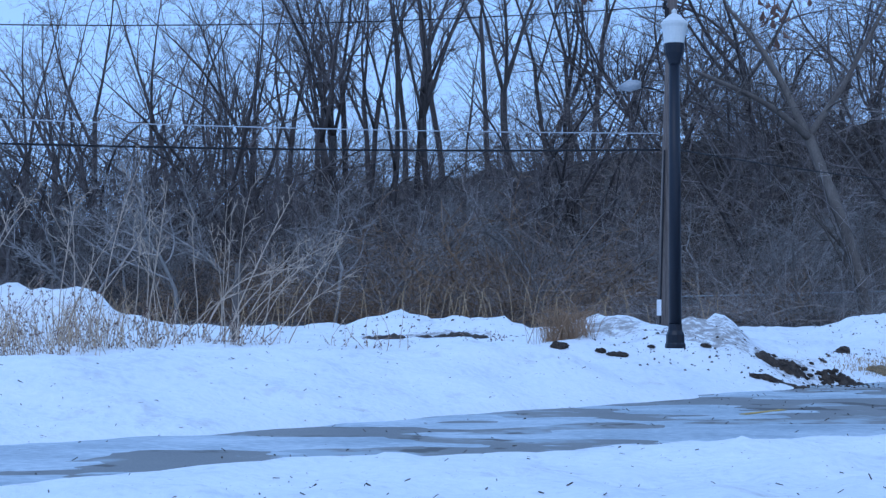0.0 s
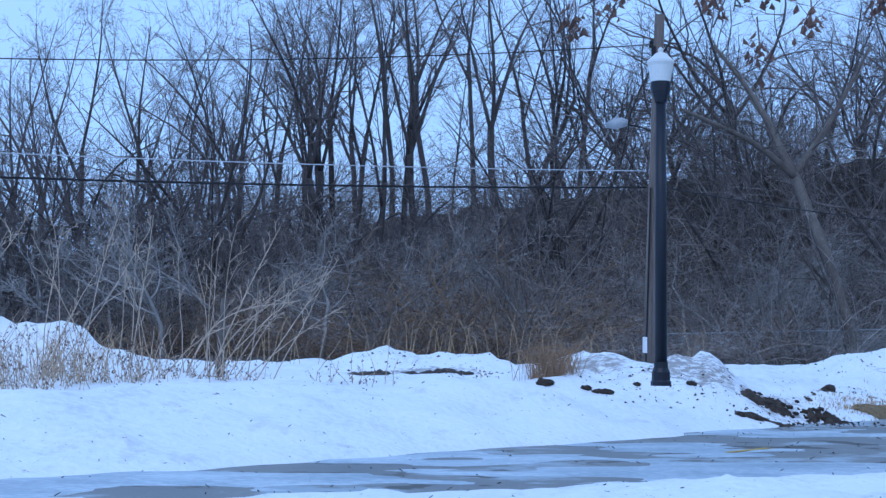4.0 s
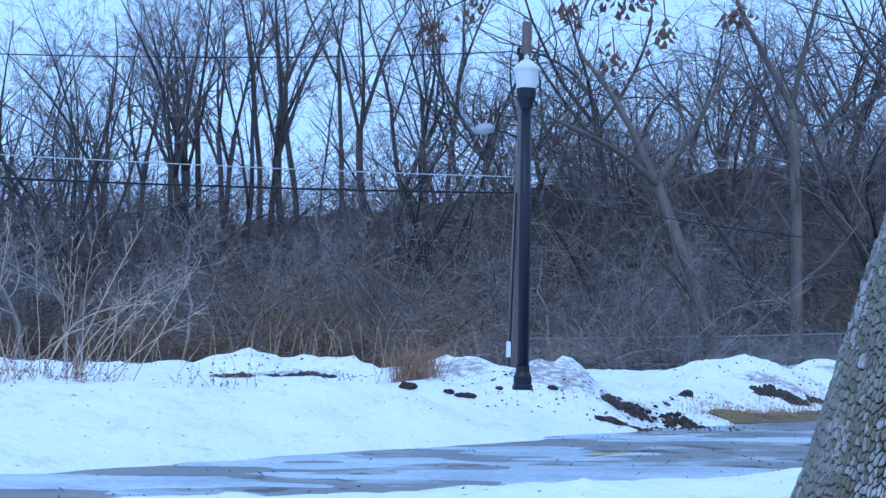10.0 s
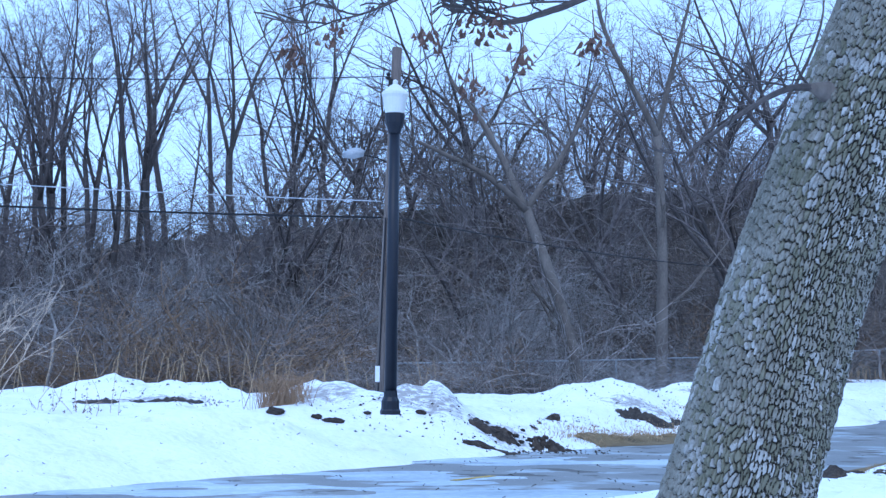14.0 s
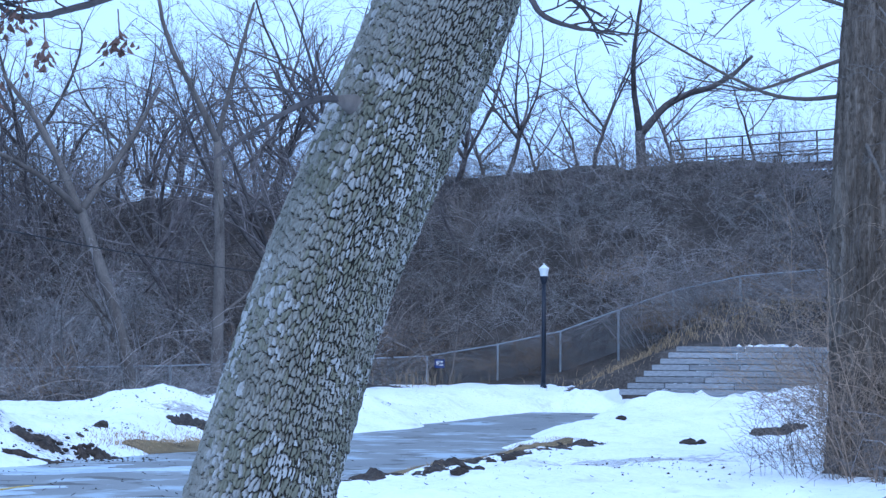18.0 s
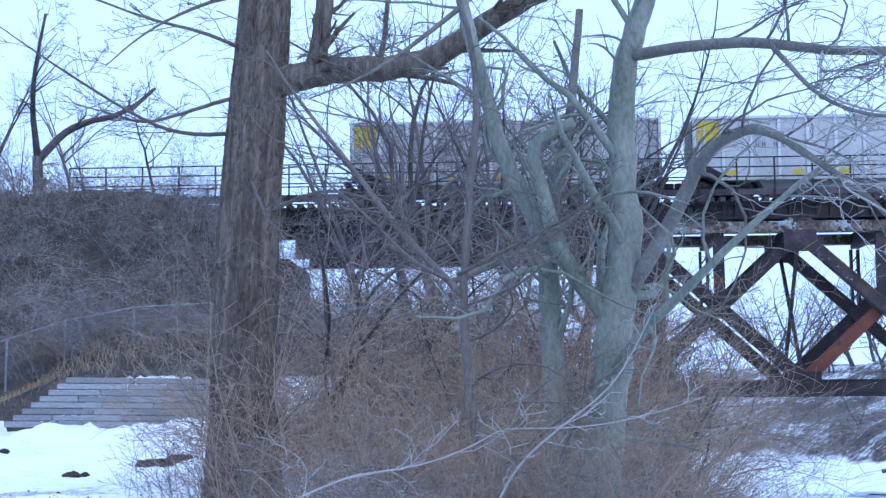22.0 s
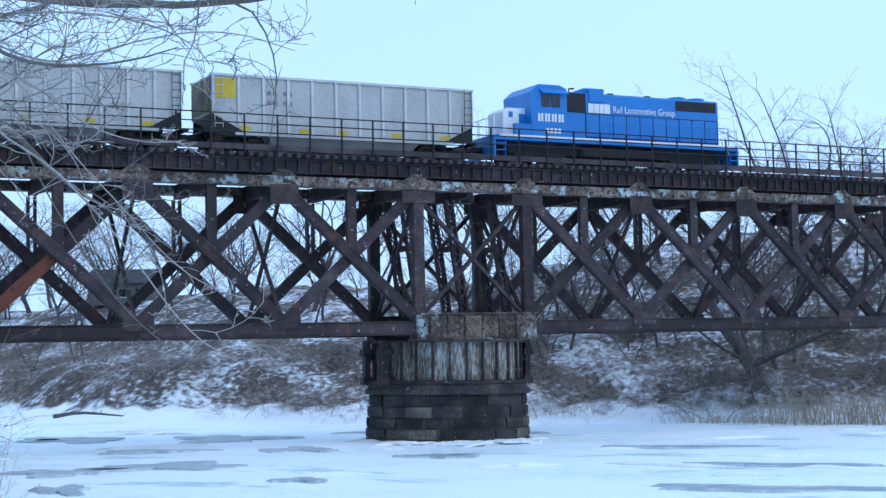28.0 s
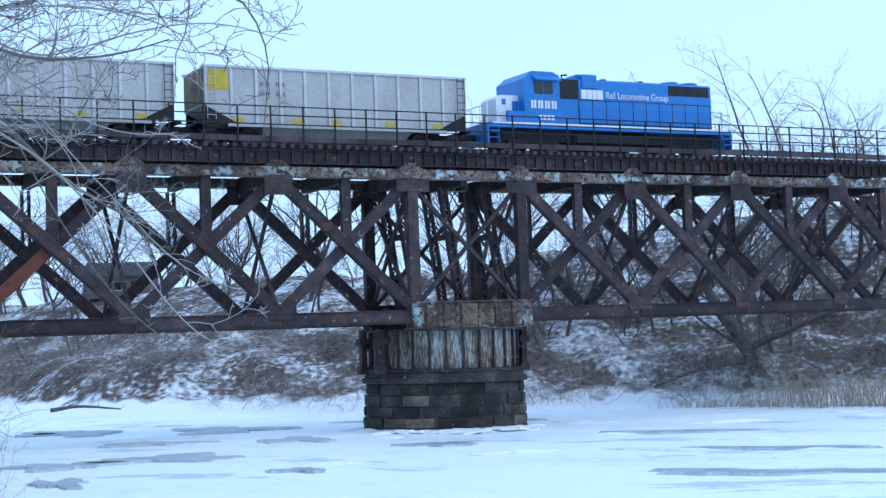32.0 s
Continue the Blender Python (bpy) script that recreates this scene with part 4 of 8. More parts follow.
for i in range(28):
    a = 2 * math.pi * i / 28
    b = Build()
    b.tube([(4.14 * math.cos(a) - 0.0, 4.14 * math.sin(a), 0.5), (4.14 * math.cos(a), 4.14 * math.sin(a), 0.66)], 0.12, 8)
    part("roller", b, M_RUST, pier)

for sx in (-1, 1):
    for y in (-1.1, 1.1):
        b = Build()
        x = sx * 4.28
        b.box((x - 0.16, y - 0.2, 0.45), (x + 0.16, y + 0.2, 2.75), 0.02)
        b.box((x - 0.3, y - 0.28, 1.95), (x + 0.3, y + 0.28, 2.3), 0.02)
        b.box((x - 0.28, y - 0.26, 0.40), (x + 0.28, y + 0.26, 0.8), 0.02)
        b.beam((x - sx * 0.8, y, 2.5), (x, y, 1.5), 0.14, 0.14)
        part("balance_bracket", b, M_RUST, pier)
v = []
for i in range(64):
    a = 2 * math.pi * i / 64
    hh = 0.05 + 0.14 * abs(math.sin(3.1 * a + 0.6) * math.sin(7.3 * a + 1.1))
    ww = 0.8 + 0.7 * math.sin(2 * a + 1.0) ** 2
    v += [((4.2 + ww * f) * math.cos(a), (4.2 + ww * f) * math.sin(a), ICE_Z + h * hh) for f, h in ((0, 0.7), (0.25, 1.0), (0.55, 0.7), (1.0, -0.4))]
b = Build().add(v, [(i * 4 + k, i * 4 + k + 1, ((i + 1) % 64) * 4 + k + 1, ((i + 1) % 64) * 4 + k) for i in range(64) for k in range(3)])
tagged(part("snow_drift", b, M_SNOW, m=Matrix.Translation((PC.x, PC.y, 0)), smooth=True), "ridge of drifted snow around the pier foot", "snow drift", kind="stuff")

# embankment track bed
b = Build()
prof = [(-1.6, 9.2), (-0.3, 9.9), (5.7, 9.9), (7.0, 9.2)]
ss = np.arange(-170, -17.5, 2.5)
b.add([(s, y, z + 0.03 * math.sin(s * 1.7)) for s in ss for y, z in prof], quads(len(ss), 4))
tagged(part("track_bed", b, M_BALLAST, m=BRIDGE), "grey ballast track bed on the embankment", "track bed", kind="structure")
etrack = tagged(new("embankment_ties", None), "weathered timber ties on the embankment", "ties", kind="structure")
etrack.matrix_basis = BRIDGE
tie2 = Build().box((-0.12, 1.4, 9.86), (0.12, 4.0, 10.02), 0.015).mesh("timber_tie", M_DECK)
for s in np.arange(-110, -18.5, 0.62):
    part("timber_tie", tie2, M_DECK, etrack, m=Matrix.Translation((s, 0, 0)))

# ---- train ----
RAIL_Z = 10.19


def truck(parent, x, wheel_r=0.46, base=1.0, m=M_BLACK):
    """A four-wheel bogie: side frames, bolster, wheels."""
    for y in (-1.0, 1.0):
        b = Build()
        b.box((x - base - 0.25, y - 0.07, wheel_r - 0.02), (x + base + 0.25, y + 0.07, wheel_r + 0.2), 0.03)
        b.box((x - base * 0.55, y - 0.07, wheel_r - 0.22), (x + base * 0.55, y + 0.07, wheel_r), 0.03)
        for sx in (-0.15, 0.0, 0.15):
            b.tube([(x + sx * 1.3, y * 1.05, wheel_r - 0.15), (x + sx * 1.3, y * 1.05, wheel_r + 0.15)], 0.07, 8)
        fr = part("side_frame", b, m, parent)
    part("bolster", Build().box((x - 0.2, -1.0, wheel_r - 0.1), (x + 0.2, 1.0, wheel_r + 0.3), 0.03), m, parent)
    for dx in (-base, base):
        for y in (-0.76, 0.76):
            b = Build()
            b.lathe([(0.0, -0.07), (wheel_r + 0.03, -0.07), (wheel_r + 0.03, -0.04), (wheel_r, -0.03), (wheel_r - 0.01, 0.07), (wheel_r - 0.1, 0.05), (0.16, 0.03), (0.12, 0.08), (0.0, 0.08)], 20)
            w = part("wheel", b, M_RAIL, parent, m=Matrix.Translation((x + dx, y, wheel_r)) @ Matrix.Rotation(radians(90 if y < 0 else -90), 4, "X"))


def hopper(s, label):
    """A ribbed aluminium coal hopper car, centred at s on the track."""
    car = thing("hopper_car", label, "rail car", "coal hopper cars", m=BRIDGE @ Matrix.Translation((s, CENTRE, RAIL_Z)))
    hl, hw, z0, z1 = 7.35, 1.55, 0.95, 3.85
    b = Build()
    v = []
    for x, zb in ((-hl, 1.9), (-hl + 1.9, z0), (hl - 1.9, z0), (hl, 1.9)):
        v += [(x, -hw, zb), (x, hw, zb), (x, -hw, z1), (x, hw, z1)]
    b.add(v, [(0, 4, 6, 2), (4, 8, 10, 6), (8, 12, 14, 10), (1, 3, 7, 5), (5, 7, 11, 9), (9, 11, 15, 13), (0, 2, 3, 1), (12, 13, 15, 14), (0, 1, 5, 4), (4, 5, 9, 8), (8, 9, 13, 12)])
    b.box((-hl + 0.2, -hw + 0.15, z1 - 0.9), (hl - 0.2, hw - 0.15, z1 - 0.85))
    part("body", b, M_CAR, car)
    for y in (-hw, hw):
        part("top_rail", Build().box((-hl - 0.05, y - 0.09, z1 - 0.06), (hl + 0.05, y + 0.09, z1 + 0.08), 0.02), M_RIB, car)
        part("side_sill", Build().box((-hl + 1.2, y - 0.07, z0 - 0.1), (hl - 1.2, y + 0.07, z0 + 0.12), 0.02), M_CAR, car)
        sgn = math.copysign(1, y)
        for k in range(12):
            x = -hl + 0.08 + k * (2 * hl - 0.16) / 11
            zb = 1.9 if k in (0, 11) else (1.35 if k in (1, 10) else z0)
            lo_y, hi_y = sorted((y, y + sgn * 0.09))
            part("rib", Build().box((x - 0.075, lo_y, zb), (x + 0.075, hi_y, z1 - 0.05), 0.02), M_RIB, car)
        for x0, sg in ((-hl, 1), (hl, -1)):
            b = Build()
            for xx in (x0 + sg * 0.12, x0 + sg * 0.55):
                b.tube([(xx, y + sgn * 0.13, 1.2), (xx, y + sgn * 0.13, z1)], 0.018, 5)
            for zz in np.arange(1.4, z1, 0.38):
                b.tube([(x0 + sg * 0.12, y + sgn * 0.13, zz), (x0 + sg * 0.55, y + sgn * 0.13, zz)], 0.018, 5)
            part("ladder", b, M_BLACK if sg < 0 else M_RIB, car)
            b = Build()
            b.add([(x0 + sg * 1.9, y, z0), (x0 + sg * 0.05, y, 1.9), (x0 + sg * 0.05, y, 1.0), (x0 + sg * 1.9, y * 0.97, z0), (x0 + sg * 0.05, y * 0.97, 1.9), (x0 + sg * 0.05, y * 0.97, 1.0)],
                  [(0, 1, 2), (5, 4, 3), (0, 3, 4, 1), (1, 4, 5, 2), (2, 5, 3, 0)])
            part("end_gusset", b, M_BLACK, car)
        lo_y, hi_y = sorted((y + sgn * 0.012, y + sgn * 0.02))
        part("paint_panel", Build().box((-hl + 0.2, lo_y, z1 - 1.15), (-hl + 1.25, hi_y, z1 - 0.15)), M_CARYEL, car, "faded yellow painted panel")
        b = Build()
        for r, (n, zz) in enumerate(((4, 2.95), (4, 2.45))):
            for i in range(n):
                xx = -hl + 2.95 + i * 0.30 + (0.25 if i > 1 else 0)
                b.box((xx, lo_y, zz), (xx + 0.045, hi_y, zz + 0.24))
                b.box((xx + 0.12, lo_y, zz), (xx + 0.165, hi_y, zz + 0.24))
                b.box((xx, lo_y, zz + 0.1), (xx + 0.16, hi_y, zz + 0.14))
        part("lettering", b, M_STENCIL, car, "unreadable dark stencilled marks")
        for xx in (-hl + 1.5, -2.7, -0.55, 2.5, hl - 2.0):
            part("reflector", Build().box((xx, lo_y, 1.12), (xx + 0.55, hi_y, 1.34)), M_CARYEL, car, "yellow reflective strip")
    for x0, sg in ((-hl, -1), (hl, 1)):
        lo, hi = sorted((x0 + sg * 0.02, x0 + sg * 0.012))
        part("end_panel", Build().box((min(x0, x0 + sg * 0.03), -hw + 0.05, 2.05), (max(x0, x0 + sg * 0.03), hw - 0.05, z1 - 0.1)), M_CAREND, car, "rust-stained end sheet")
        part("end_platform", Build().box((min(x0, x0 + sg * 0.35), -1.45, 0.95), (max(x0, x0 + sg * 0.35), 1.45, 1.1), 0.02), M_BLACK, car)
        part("coupler", Build().box((min(x0, x0 + sg * 0.73), -0.13, 0.72), (max(x0, x0 + sg * 0.73), 0.13, 0.98), 0.03), M_BLACK, car)
        truck(car, x0 - sg * 1.5)
    for x in (-2.6, 0.0, 2.6):
        b = Build()
        v = [(x - 1.2, -0.9, z0), (x + 1.2, -0.9, z0), (x + 1.2, 0.9, z0), (x - 1.2, 0.9, z0), (x - 0.4, -0.5, 0.3), (x + 0.4, -0.5, 0.3), (x + 0.4, 0.5, 0.3), (x - 0.4, 0.5, 0.3)]
        b.add(v, [(0, 1, 2, 3), (7, 6, 5, 4), (0, 4, 5, 1), (1, 5, 6, 2), (2, 6, 7, 3), (3, 7, 4, 0)])
        part("discharge_chute", b, M_CAR, car)
    b = Build()
    b.add([(-4.3, -1.3, z0), (4.3, -1.3, z0), (4.3, 1.3, z0), (-4.3, 1.3, z0), (-3.8, -0.9, 0.34), (3.8, -0.9, 0.34), (3.8, 0.9, 0.34), (-3.8, 0.9, 0.34)], [(0, 1, 2, 3), (7, 6, 5, 4), (0, 4, 5, 1), (1, 5, 6, 2), (2, 6, 7, 3), (3, 7, 4, 0)])
    part("slope_sheet", b, M_CAR, car)
    part("centre_sill", Build().box((-hl, -0.25, 0.7), (hl, 0.25, 0.95), 0.02), M_BLACK, car)
    return car


LOCO_S = 50.75
car0 = hopper(33.75, "silver-grey ribbed coal hopper car with yellow end panels")
for k in range(1, 3):
    copy_thing(car0, BRIDGE @ Matrix.Translation((33.75 - 16.2 * k, CENTRE, RAIL_Z)))

loco = thing("locomotive", "bright blue four-axle diesel locomotive with white nose markings", "locomotive", m=BRIDGE @ Matrix.Translation((LOCO_S, CENTRE, RAIL_Z)) @ Matrix.Diagonal((1, 1, 1.06, 1)))
part("frame_sill", Build().box((-8.2, -1.52, 1.25), (8.2, 1.52, 1.55), 0.03), M_BLUE, loco)
for y in (-1.54, 1.54):
    part("sill_stripe", Build().box((-8.0, y - 0.012, 1.42), (8.0, y + 0.012, 1.55)), M_WHITE, loco, "white stripe along the walkway edge")
b = Build()
b.box((-3.6, -0.86, 1.55), (7.45, 0.86, 4.12), 0.10)
part("long_hood", b, M_BLUE, loco)
hood = loco.children[-1]
for y in (-0.87, 0.87):
    lo, hi = sorted((y, y + math.copysign(0.006, y)))
    # added sheet in grille black behind the doors, standing in for their gap shade
    part("door_frame", Build().box((-2.0, lo, 1.68), (7.3, hi, 3.0)), M_GRILLE, hood)
    for x in np.arange(-1.94, 7.2, 0.925):
        lo, hi = sorted((y, y + math.copysign(0.018, y)))
        part("hood_door", Build().box((x, lo, 1.75), (x + 0.865, hi, 2.95), 0.006), M_BLUE, hood)
    lo, hi = sorted((y, y + math.copysign(0.03, y)))
    part("radiator_grille", Build().box((4.3, lo, 3.45), (7.2, hi, 4.0), 0.008), M_GRILLE, loco, "black radiator intake grille")
    part("air_intake", Build().box((-3.5, lo, 3.0), (-1.95, hi, 4.06), 0.008), M_GRILLE, loco, "dark central air intake screen")
    b = Build()
    for i, (x, w, zz, h) in enumerate([(-1.78, 0.36, 3.04, 0.50), (-1.38, 0.32, 3.04, 0.50), (-1.02, 0.28, 3.04, 0.50), (-0.70, 0.38, 3.04, 0.50)]):
        b.box((x, lo, zz), (x + w, hi, zz + h))
    part("logo", b, M_WHITE, loco, "white painted emblem")
    words = bpy.data.curves.new("words", "FONT")
    words.body, words.size, words.extrude = "Rail Locomotive Group", 0.52, 0.01
    words_ob = bpy.data.objects.new("words", words)
    scene.collection.objects.link(words_ob)
    me = bpy.data.meshes.new_from_object(words_ob.evaluated_get(bpy.context.evaluated_depsgraph_get()))
    bpy.data.objects.remove(words_ob)
    me.materials.clear()
    me.materials.append(M_WHITE)
    wide_ = max(v.co.x for v in me.vertices)
    me.transform(Matrix.Diagonal((4.35 / wide_, 1, 1, 1)))
    part("lettering", me, None, loco, "white painted words", m=Matrix.Translation((-0.12, y - 0.02, 3.12)) @ Matrix.Rotation(radians(90), 4, "X") if y < 0
         else Matrix.Translation((4.23, y + 0.02, 3.12)) @ Matrix.Rotation(radians(180), 4, "Z") @ Matrix.Rotation(radians(90), 4, "X"))
for x in (4.95, 6.3):
    part("radiator_fan", Build().lathe([(0.0, 4.12), (0.62, 4.12), (0.62, 4.26), (0.54, 4.3), (0.0, 4.3)], 24, (x, 0, 0)), M_BLUE, loco)
for x in (0.3, 2.9):
    part("exhaust_stack", Build().lathe([(0.0, 4.12), (0.2, 4.12), (0.2, 4.3), (0.0, 4.3)], 16, (x, 0, 0)), M_BLACK, loco)
part("equipment_box", Build().box((-1.72, -0.93, 3.62), (-0.72, 0.93, 4.36), 0.02), M_BLUE, loco)
part("blower_duct", Build().box((-1.9, -0.6, 4.1), (-0.7, 0.6, 4.42), 0.08), M_BLUE, loco)
part("horn", Build().tube([(-2.5, 0, 4.12), (-2.5, 0, 4.42), (-2.15, 0, 4.45)], 0.05, 8), M_BLACK, loco)
# cab
b = Build()
pr = [(-5.9, 1.55), (-3.6, 1.55), (-3.6, 4.10), (-4.05, 4.28), (-5.4, 4.28), (-5.95, 3.85)]
b.add([(x, -1.5, z) for x, z in pr] + [(x, 1.5, z) for x, z in pr], [tuple(range(6))[::-1], tuple(range(6, 12))] + [(i, (i + 1) % 6, 6 + (i + 1) % 6, 6 + i) for i in range(6)])
cab = part("cab", b, M_BLUE, loco)
for y in (-1.51, 1.51):
    lo, hi = sorted((y, y + math.copysign(0.025, y)))
    for x in (-5.25, -4.62):
        part("cab_window", Build().box((x, lo, 3.1), (x + 0.55, hi, 3.75), 0.008), M_WINDOW, cab, "dark glass cab window")
    b = Build()
    b.add([(-5.5, y * 0.86, 4.25), (-3.75, y * 0.86, 4.25), (-3.6, y * 1.17, 3.84), (-5.3, y * 1.17, 3.84), (-5.5, y * 0.86, 4.20), (-3.75, y * 0.86, 4.20), (-3.6, y * 1.17, 3.79), (-5.3, y * 1.17, 3.79)],
          [(0, 1, 2, 3), (7, 6, 5, 4), (0, 4, 5, 1), (1, 5, 6, 2), (2, 6, 7, 3), (3, 7, 4, 0)])
    part("sun_visor", b, M_BLUE, cab)
    b = Build()
    for i in range(4):
        b.box((-5.5 + i * 0.44, lo, 2.32), (-5.5 + i * 0.44 + 0.13, hi, 2.74))
        b.box((-5.5 + i * 0.44 + 0.19, lo, 2.32), (-5.5 + i * 0.44 + 0.32, hi, 2.74))
    part("lettering", b, M_WHITE, cab, "white reporting mark bars")
    b = Build()
    for i in range(4):
        b.box((-5.0 + i * 0.26, lo, 1.72), (-5.0 + i * 0.26 + 0.18, hi, 1.98))
    part("number_bars", b, M_WHITE, cab, "plain white bars")
for y0, y1 in ((-1.2, -0.35), (0.35, 1.2)):
    part("windshield", Build().box((-5.93, y0, 3.15), (-5.905, y1, 3.85), 0.005), M_WINDOW, cab, "dark windshield pane")
b = Build()
pr = [(-7.35, 1.55), (-5.9, 1.55), (-5.9, 3.05), (-7.1, 3.05), (-7.35, 2.85)]
b.add([(x, -0.85, z) for x, z in pr] + [(x, 0.85, z) for x, z in pr], [tuple(range(5))[::-1], tuple(range(5, 10))] + [(i, (i + 1) % 5, 5 + (i + 1) % 5, 5 + i) for i in range(5)])
nose = part("short_hood", b, M_WHITE, loco, "white painted nose")
part("nose_door", Build().box((-6.35, -0.875, 1.7), (-5.95, -0.852, 2.75), 0.005), M_BLUE, nose)
for y in (-0.87, 0.87):
    lo, hi = sorted((y, y + math.copysign(0.015, y)))
    part("emblem", Build().box((-7.0, lo, 2.55), (-6.75, hi, 2.85)), M_BLUE, nose, "blue emblem bar")
for y in (-1.25, 1.25):
    part("side_cabinet", Build().box((-7.0, min(y, y * 1.18), 1.55), (-3.4, max(y, y * 1.18), 2.15), 0.03), M_BLUE, loco)
for x, sg in ((-8.2, -1), (8.2, 1)):
    part("pilot", Build().box((min(x, x + sg * 0.12), -1.5, 0.35), (max(x, x + sg * 0.12), 1.5, 1.5), 0.02), M_BLUE, loco)
    part("coupler", Build().box((min(x, x + sg * 0.75), -0.15, 0.7), (max(x, x + sg * 0.75), 0.15, 1.0), 0.03), M_BLACK, loco)
    for y in (-1.45, 1.45):
        b = Build()
        for zz in (0.35, 0.7, 1.05):
            b.box((min(x, x - sg * 0.55), y - 0.15, zz), (max(x, x - sg * 0.55), y + 0.15, zz + 0.05))
        b.box((x - sg * 0.58, y - 0.15, 0.3), (x - sg * 0.55, y + 0.15, 1.3))
        part("step", b, M_BLUE, loco)
        b = Build()
        b.tube([(x + sg * 0.05, y, 0.6), (x + sg * 0.05, y, 2.55)], 0.025, 6)
        b.tube([(x - sg * 0.6, y, 1.0), (x - sg * 0.6, y, 2.55)], 0.025, 6)
        part("grab_rail", b, M_WHITE, loco)
    b = Build()
    b.tube([(x + sg * 0.02, -1.3, 2.45), (x + sg * 0.02, 1.3, 2.45)], 0.025, 6)
    for y in (-1.3, -0.5, 0.5, 1.3):
        b.tube([(x + sg * 0.02, y, 1.5), (x + sg * 0.02, y, 2.45)], 0.022, 6)
    part("end_rail", b, M_WHITE, loco)
for y in (-1.5, 1.5):
    b = Build()
    b.tube([(-2.2, y, 2.5), (7.6, y, 2.5)], 0.022, 6)
    for x in np.arange(-2.2, 7.7, 1.4):
        b.tube([(x, y, 1.55), (x, y, 2.5)], 0.02, 6)
    part("walkway_rail", b, M_BLUE, loco)
b = Build()
b.box((-2.6, -1.3, 0.42), (2.6, 1.3, 1.2), 0.2)
part("fuel_tank", b, M_BLACK, loco)
part("underframe", Build().box((-7.2, -1.0, 0.62), (7.2, 1.0, 1.26), 0.03), M_BLACK, loco)
truck(loco, -5.2, 0.51, 1.37)
truck(loco, 5.2, 0.51, 1.37)

# ---- bare trees ----
def wander(rng, p, d, length, steps, bend, rise):
    x, y, z = (float(c) for c in p)
    dx, dy, dz = (float(c) for c in d)
    st = length / steps
    pts = [(x, y, z)]
    for i in range(steps):
        dx += rng.gauss(0, bend)
        dy += rng.gauss(0, bend)
        dz += rng.gauss(0, bend * 0.7) + rise
        n = math.sqrt(dx * dx + dy * dy + dz * dz)
        dx, dy, dz = dx / n, dy / n, dz / n
        x, y, z = x + dx * st, y + dy * st, z + dz * st
        pts.append((x, y, z))
    return np.array(pts)


def arch(rng, p, d, length, steps, bend, rise):
    """A twig that keeps bending one way, then another."""
    x, y, z = (float(c) for c in p)
    dx, dy, dz = (float(c) for c in d)
    st = length / steps
    kx, ky, kz = rng.gauss(0, bend * 0.7), rng.gauss(0, bend * 0.7), rng.gauss(0, bend * 0.55)
    pts = [(x, y, z)]
    for i in range(steps):
        if rng.random() < 0.25:
            kx, ky, kz = rng.gauss(0, bend * 0.8), rng.gauss(0, bend * 0.8), rng.gauss(0, bend * 0.6)
        dx += kx + rng.gauss(0, bend * 0.4)
        dy += ky + rng.gauss(0, bend * 0.4)
        dz += kz + rng.gauss(0, bend * 0.3) + rise
        n = math.sqrt(dx * dx + dy * dy + dz * dz)
        dx, dy, dz = dx / n, dy / n, dz / n
        x, y, z = x + dx * st, y + dy * st, z + dz * st
        pts.append((x, y, z))
    return np.array(pts)


def off_axis(rng, d, angle):
    x, y, z = (float(c) for c in d)
    n = math.sqrt(x * x + y * y + z * z) + 1e-9
    x, y, z = x / n, y / n, z / n
    rx, ry, rz = (0.3, 0.2, 0.9) if abs(z) < 0.9 else (1.0, 0.0, 0.0)
    ax, ay, az = y * rz - z * ry, z * rx - x * rz, x * ry - y * rx
    n = math.sqrt(ax * ax + ay * ay + az * az) + 1e-9
    ax, ay, az = ax / n, ay / n, az / n
    bx, by, bz = y * az - z * ay, z * ax - x * az, x * ay - y * ax
    t = rng.uniform(0, 2 * math.pi)
    c, s = math.cos(angle), math.sin(angle)
    u, v = math.cos(t) * s, math.sin(t) * s
    return [x * c + ax * u + bx * v, y * c + ay * u + by * v, z * c + az * u + bz * v]


TWIG_MIN = [0.007]


def sprout(rng, b, pts, r, level, spec):
    """Children along a limb; spec rows: count, length ratio, angle, bend, rise, thin, sides."""
    if level >= len(spec):
        return
    count, ratio, ang, bend, rise, start, sides = spec[level]
    dd = pts[1:] - pts[:-1]
    seg_l = float(np.sqrt((dd * dd).sum(1)).sum())
    k = len(pts)
    for i in range(count):
        u = start + (1 - start) * (i + rng.random()) / count
        f = u * (k - 1)
        j = min(int(f), k - 2)
        p = pts[j] + (pts[j + 1] - pts[j]) * (f - j)
        d = off_axis(rng, pts[j + 1] - pts[j], radians(ang * rng.uniform(0.6, 1.3)))
        if d[2] < -0.35:
            d[2] = -d[2] * 0.4
        L = seg_l * ratio * rng.uniform(0.6, 1.25) * (1.15 - 0.6 * u)
        rr = max(TWIG_MIN[0], r * (1 - 0.75 * u) * 0.55)
        steps = 3 if sides == 3 else sides + 1
        q = arch(rng, p, d, L, steps, bend, rise)
        b.tube(q, np.linspace(rr, max(TWIG_MIN[0] * 0.8, rr * 0.3), len(q)), sides, cap=False)
        sprout(rng, b, q, rr, level + 1, spec)


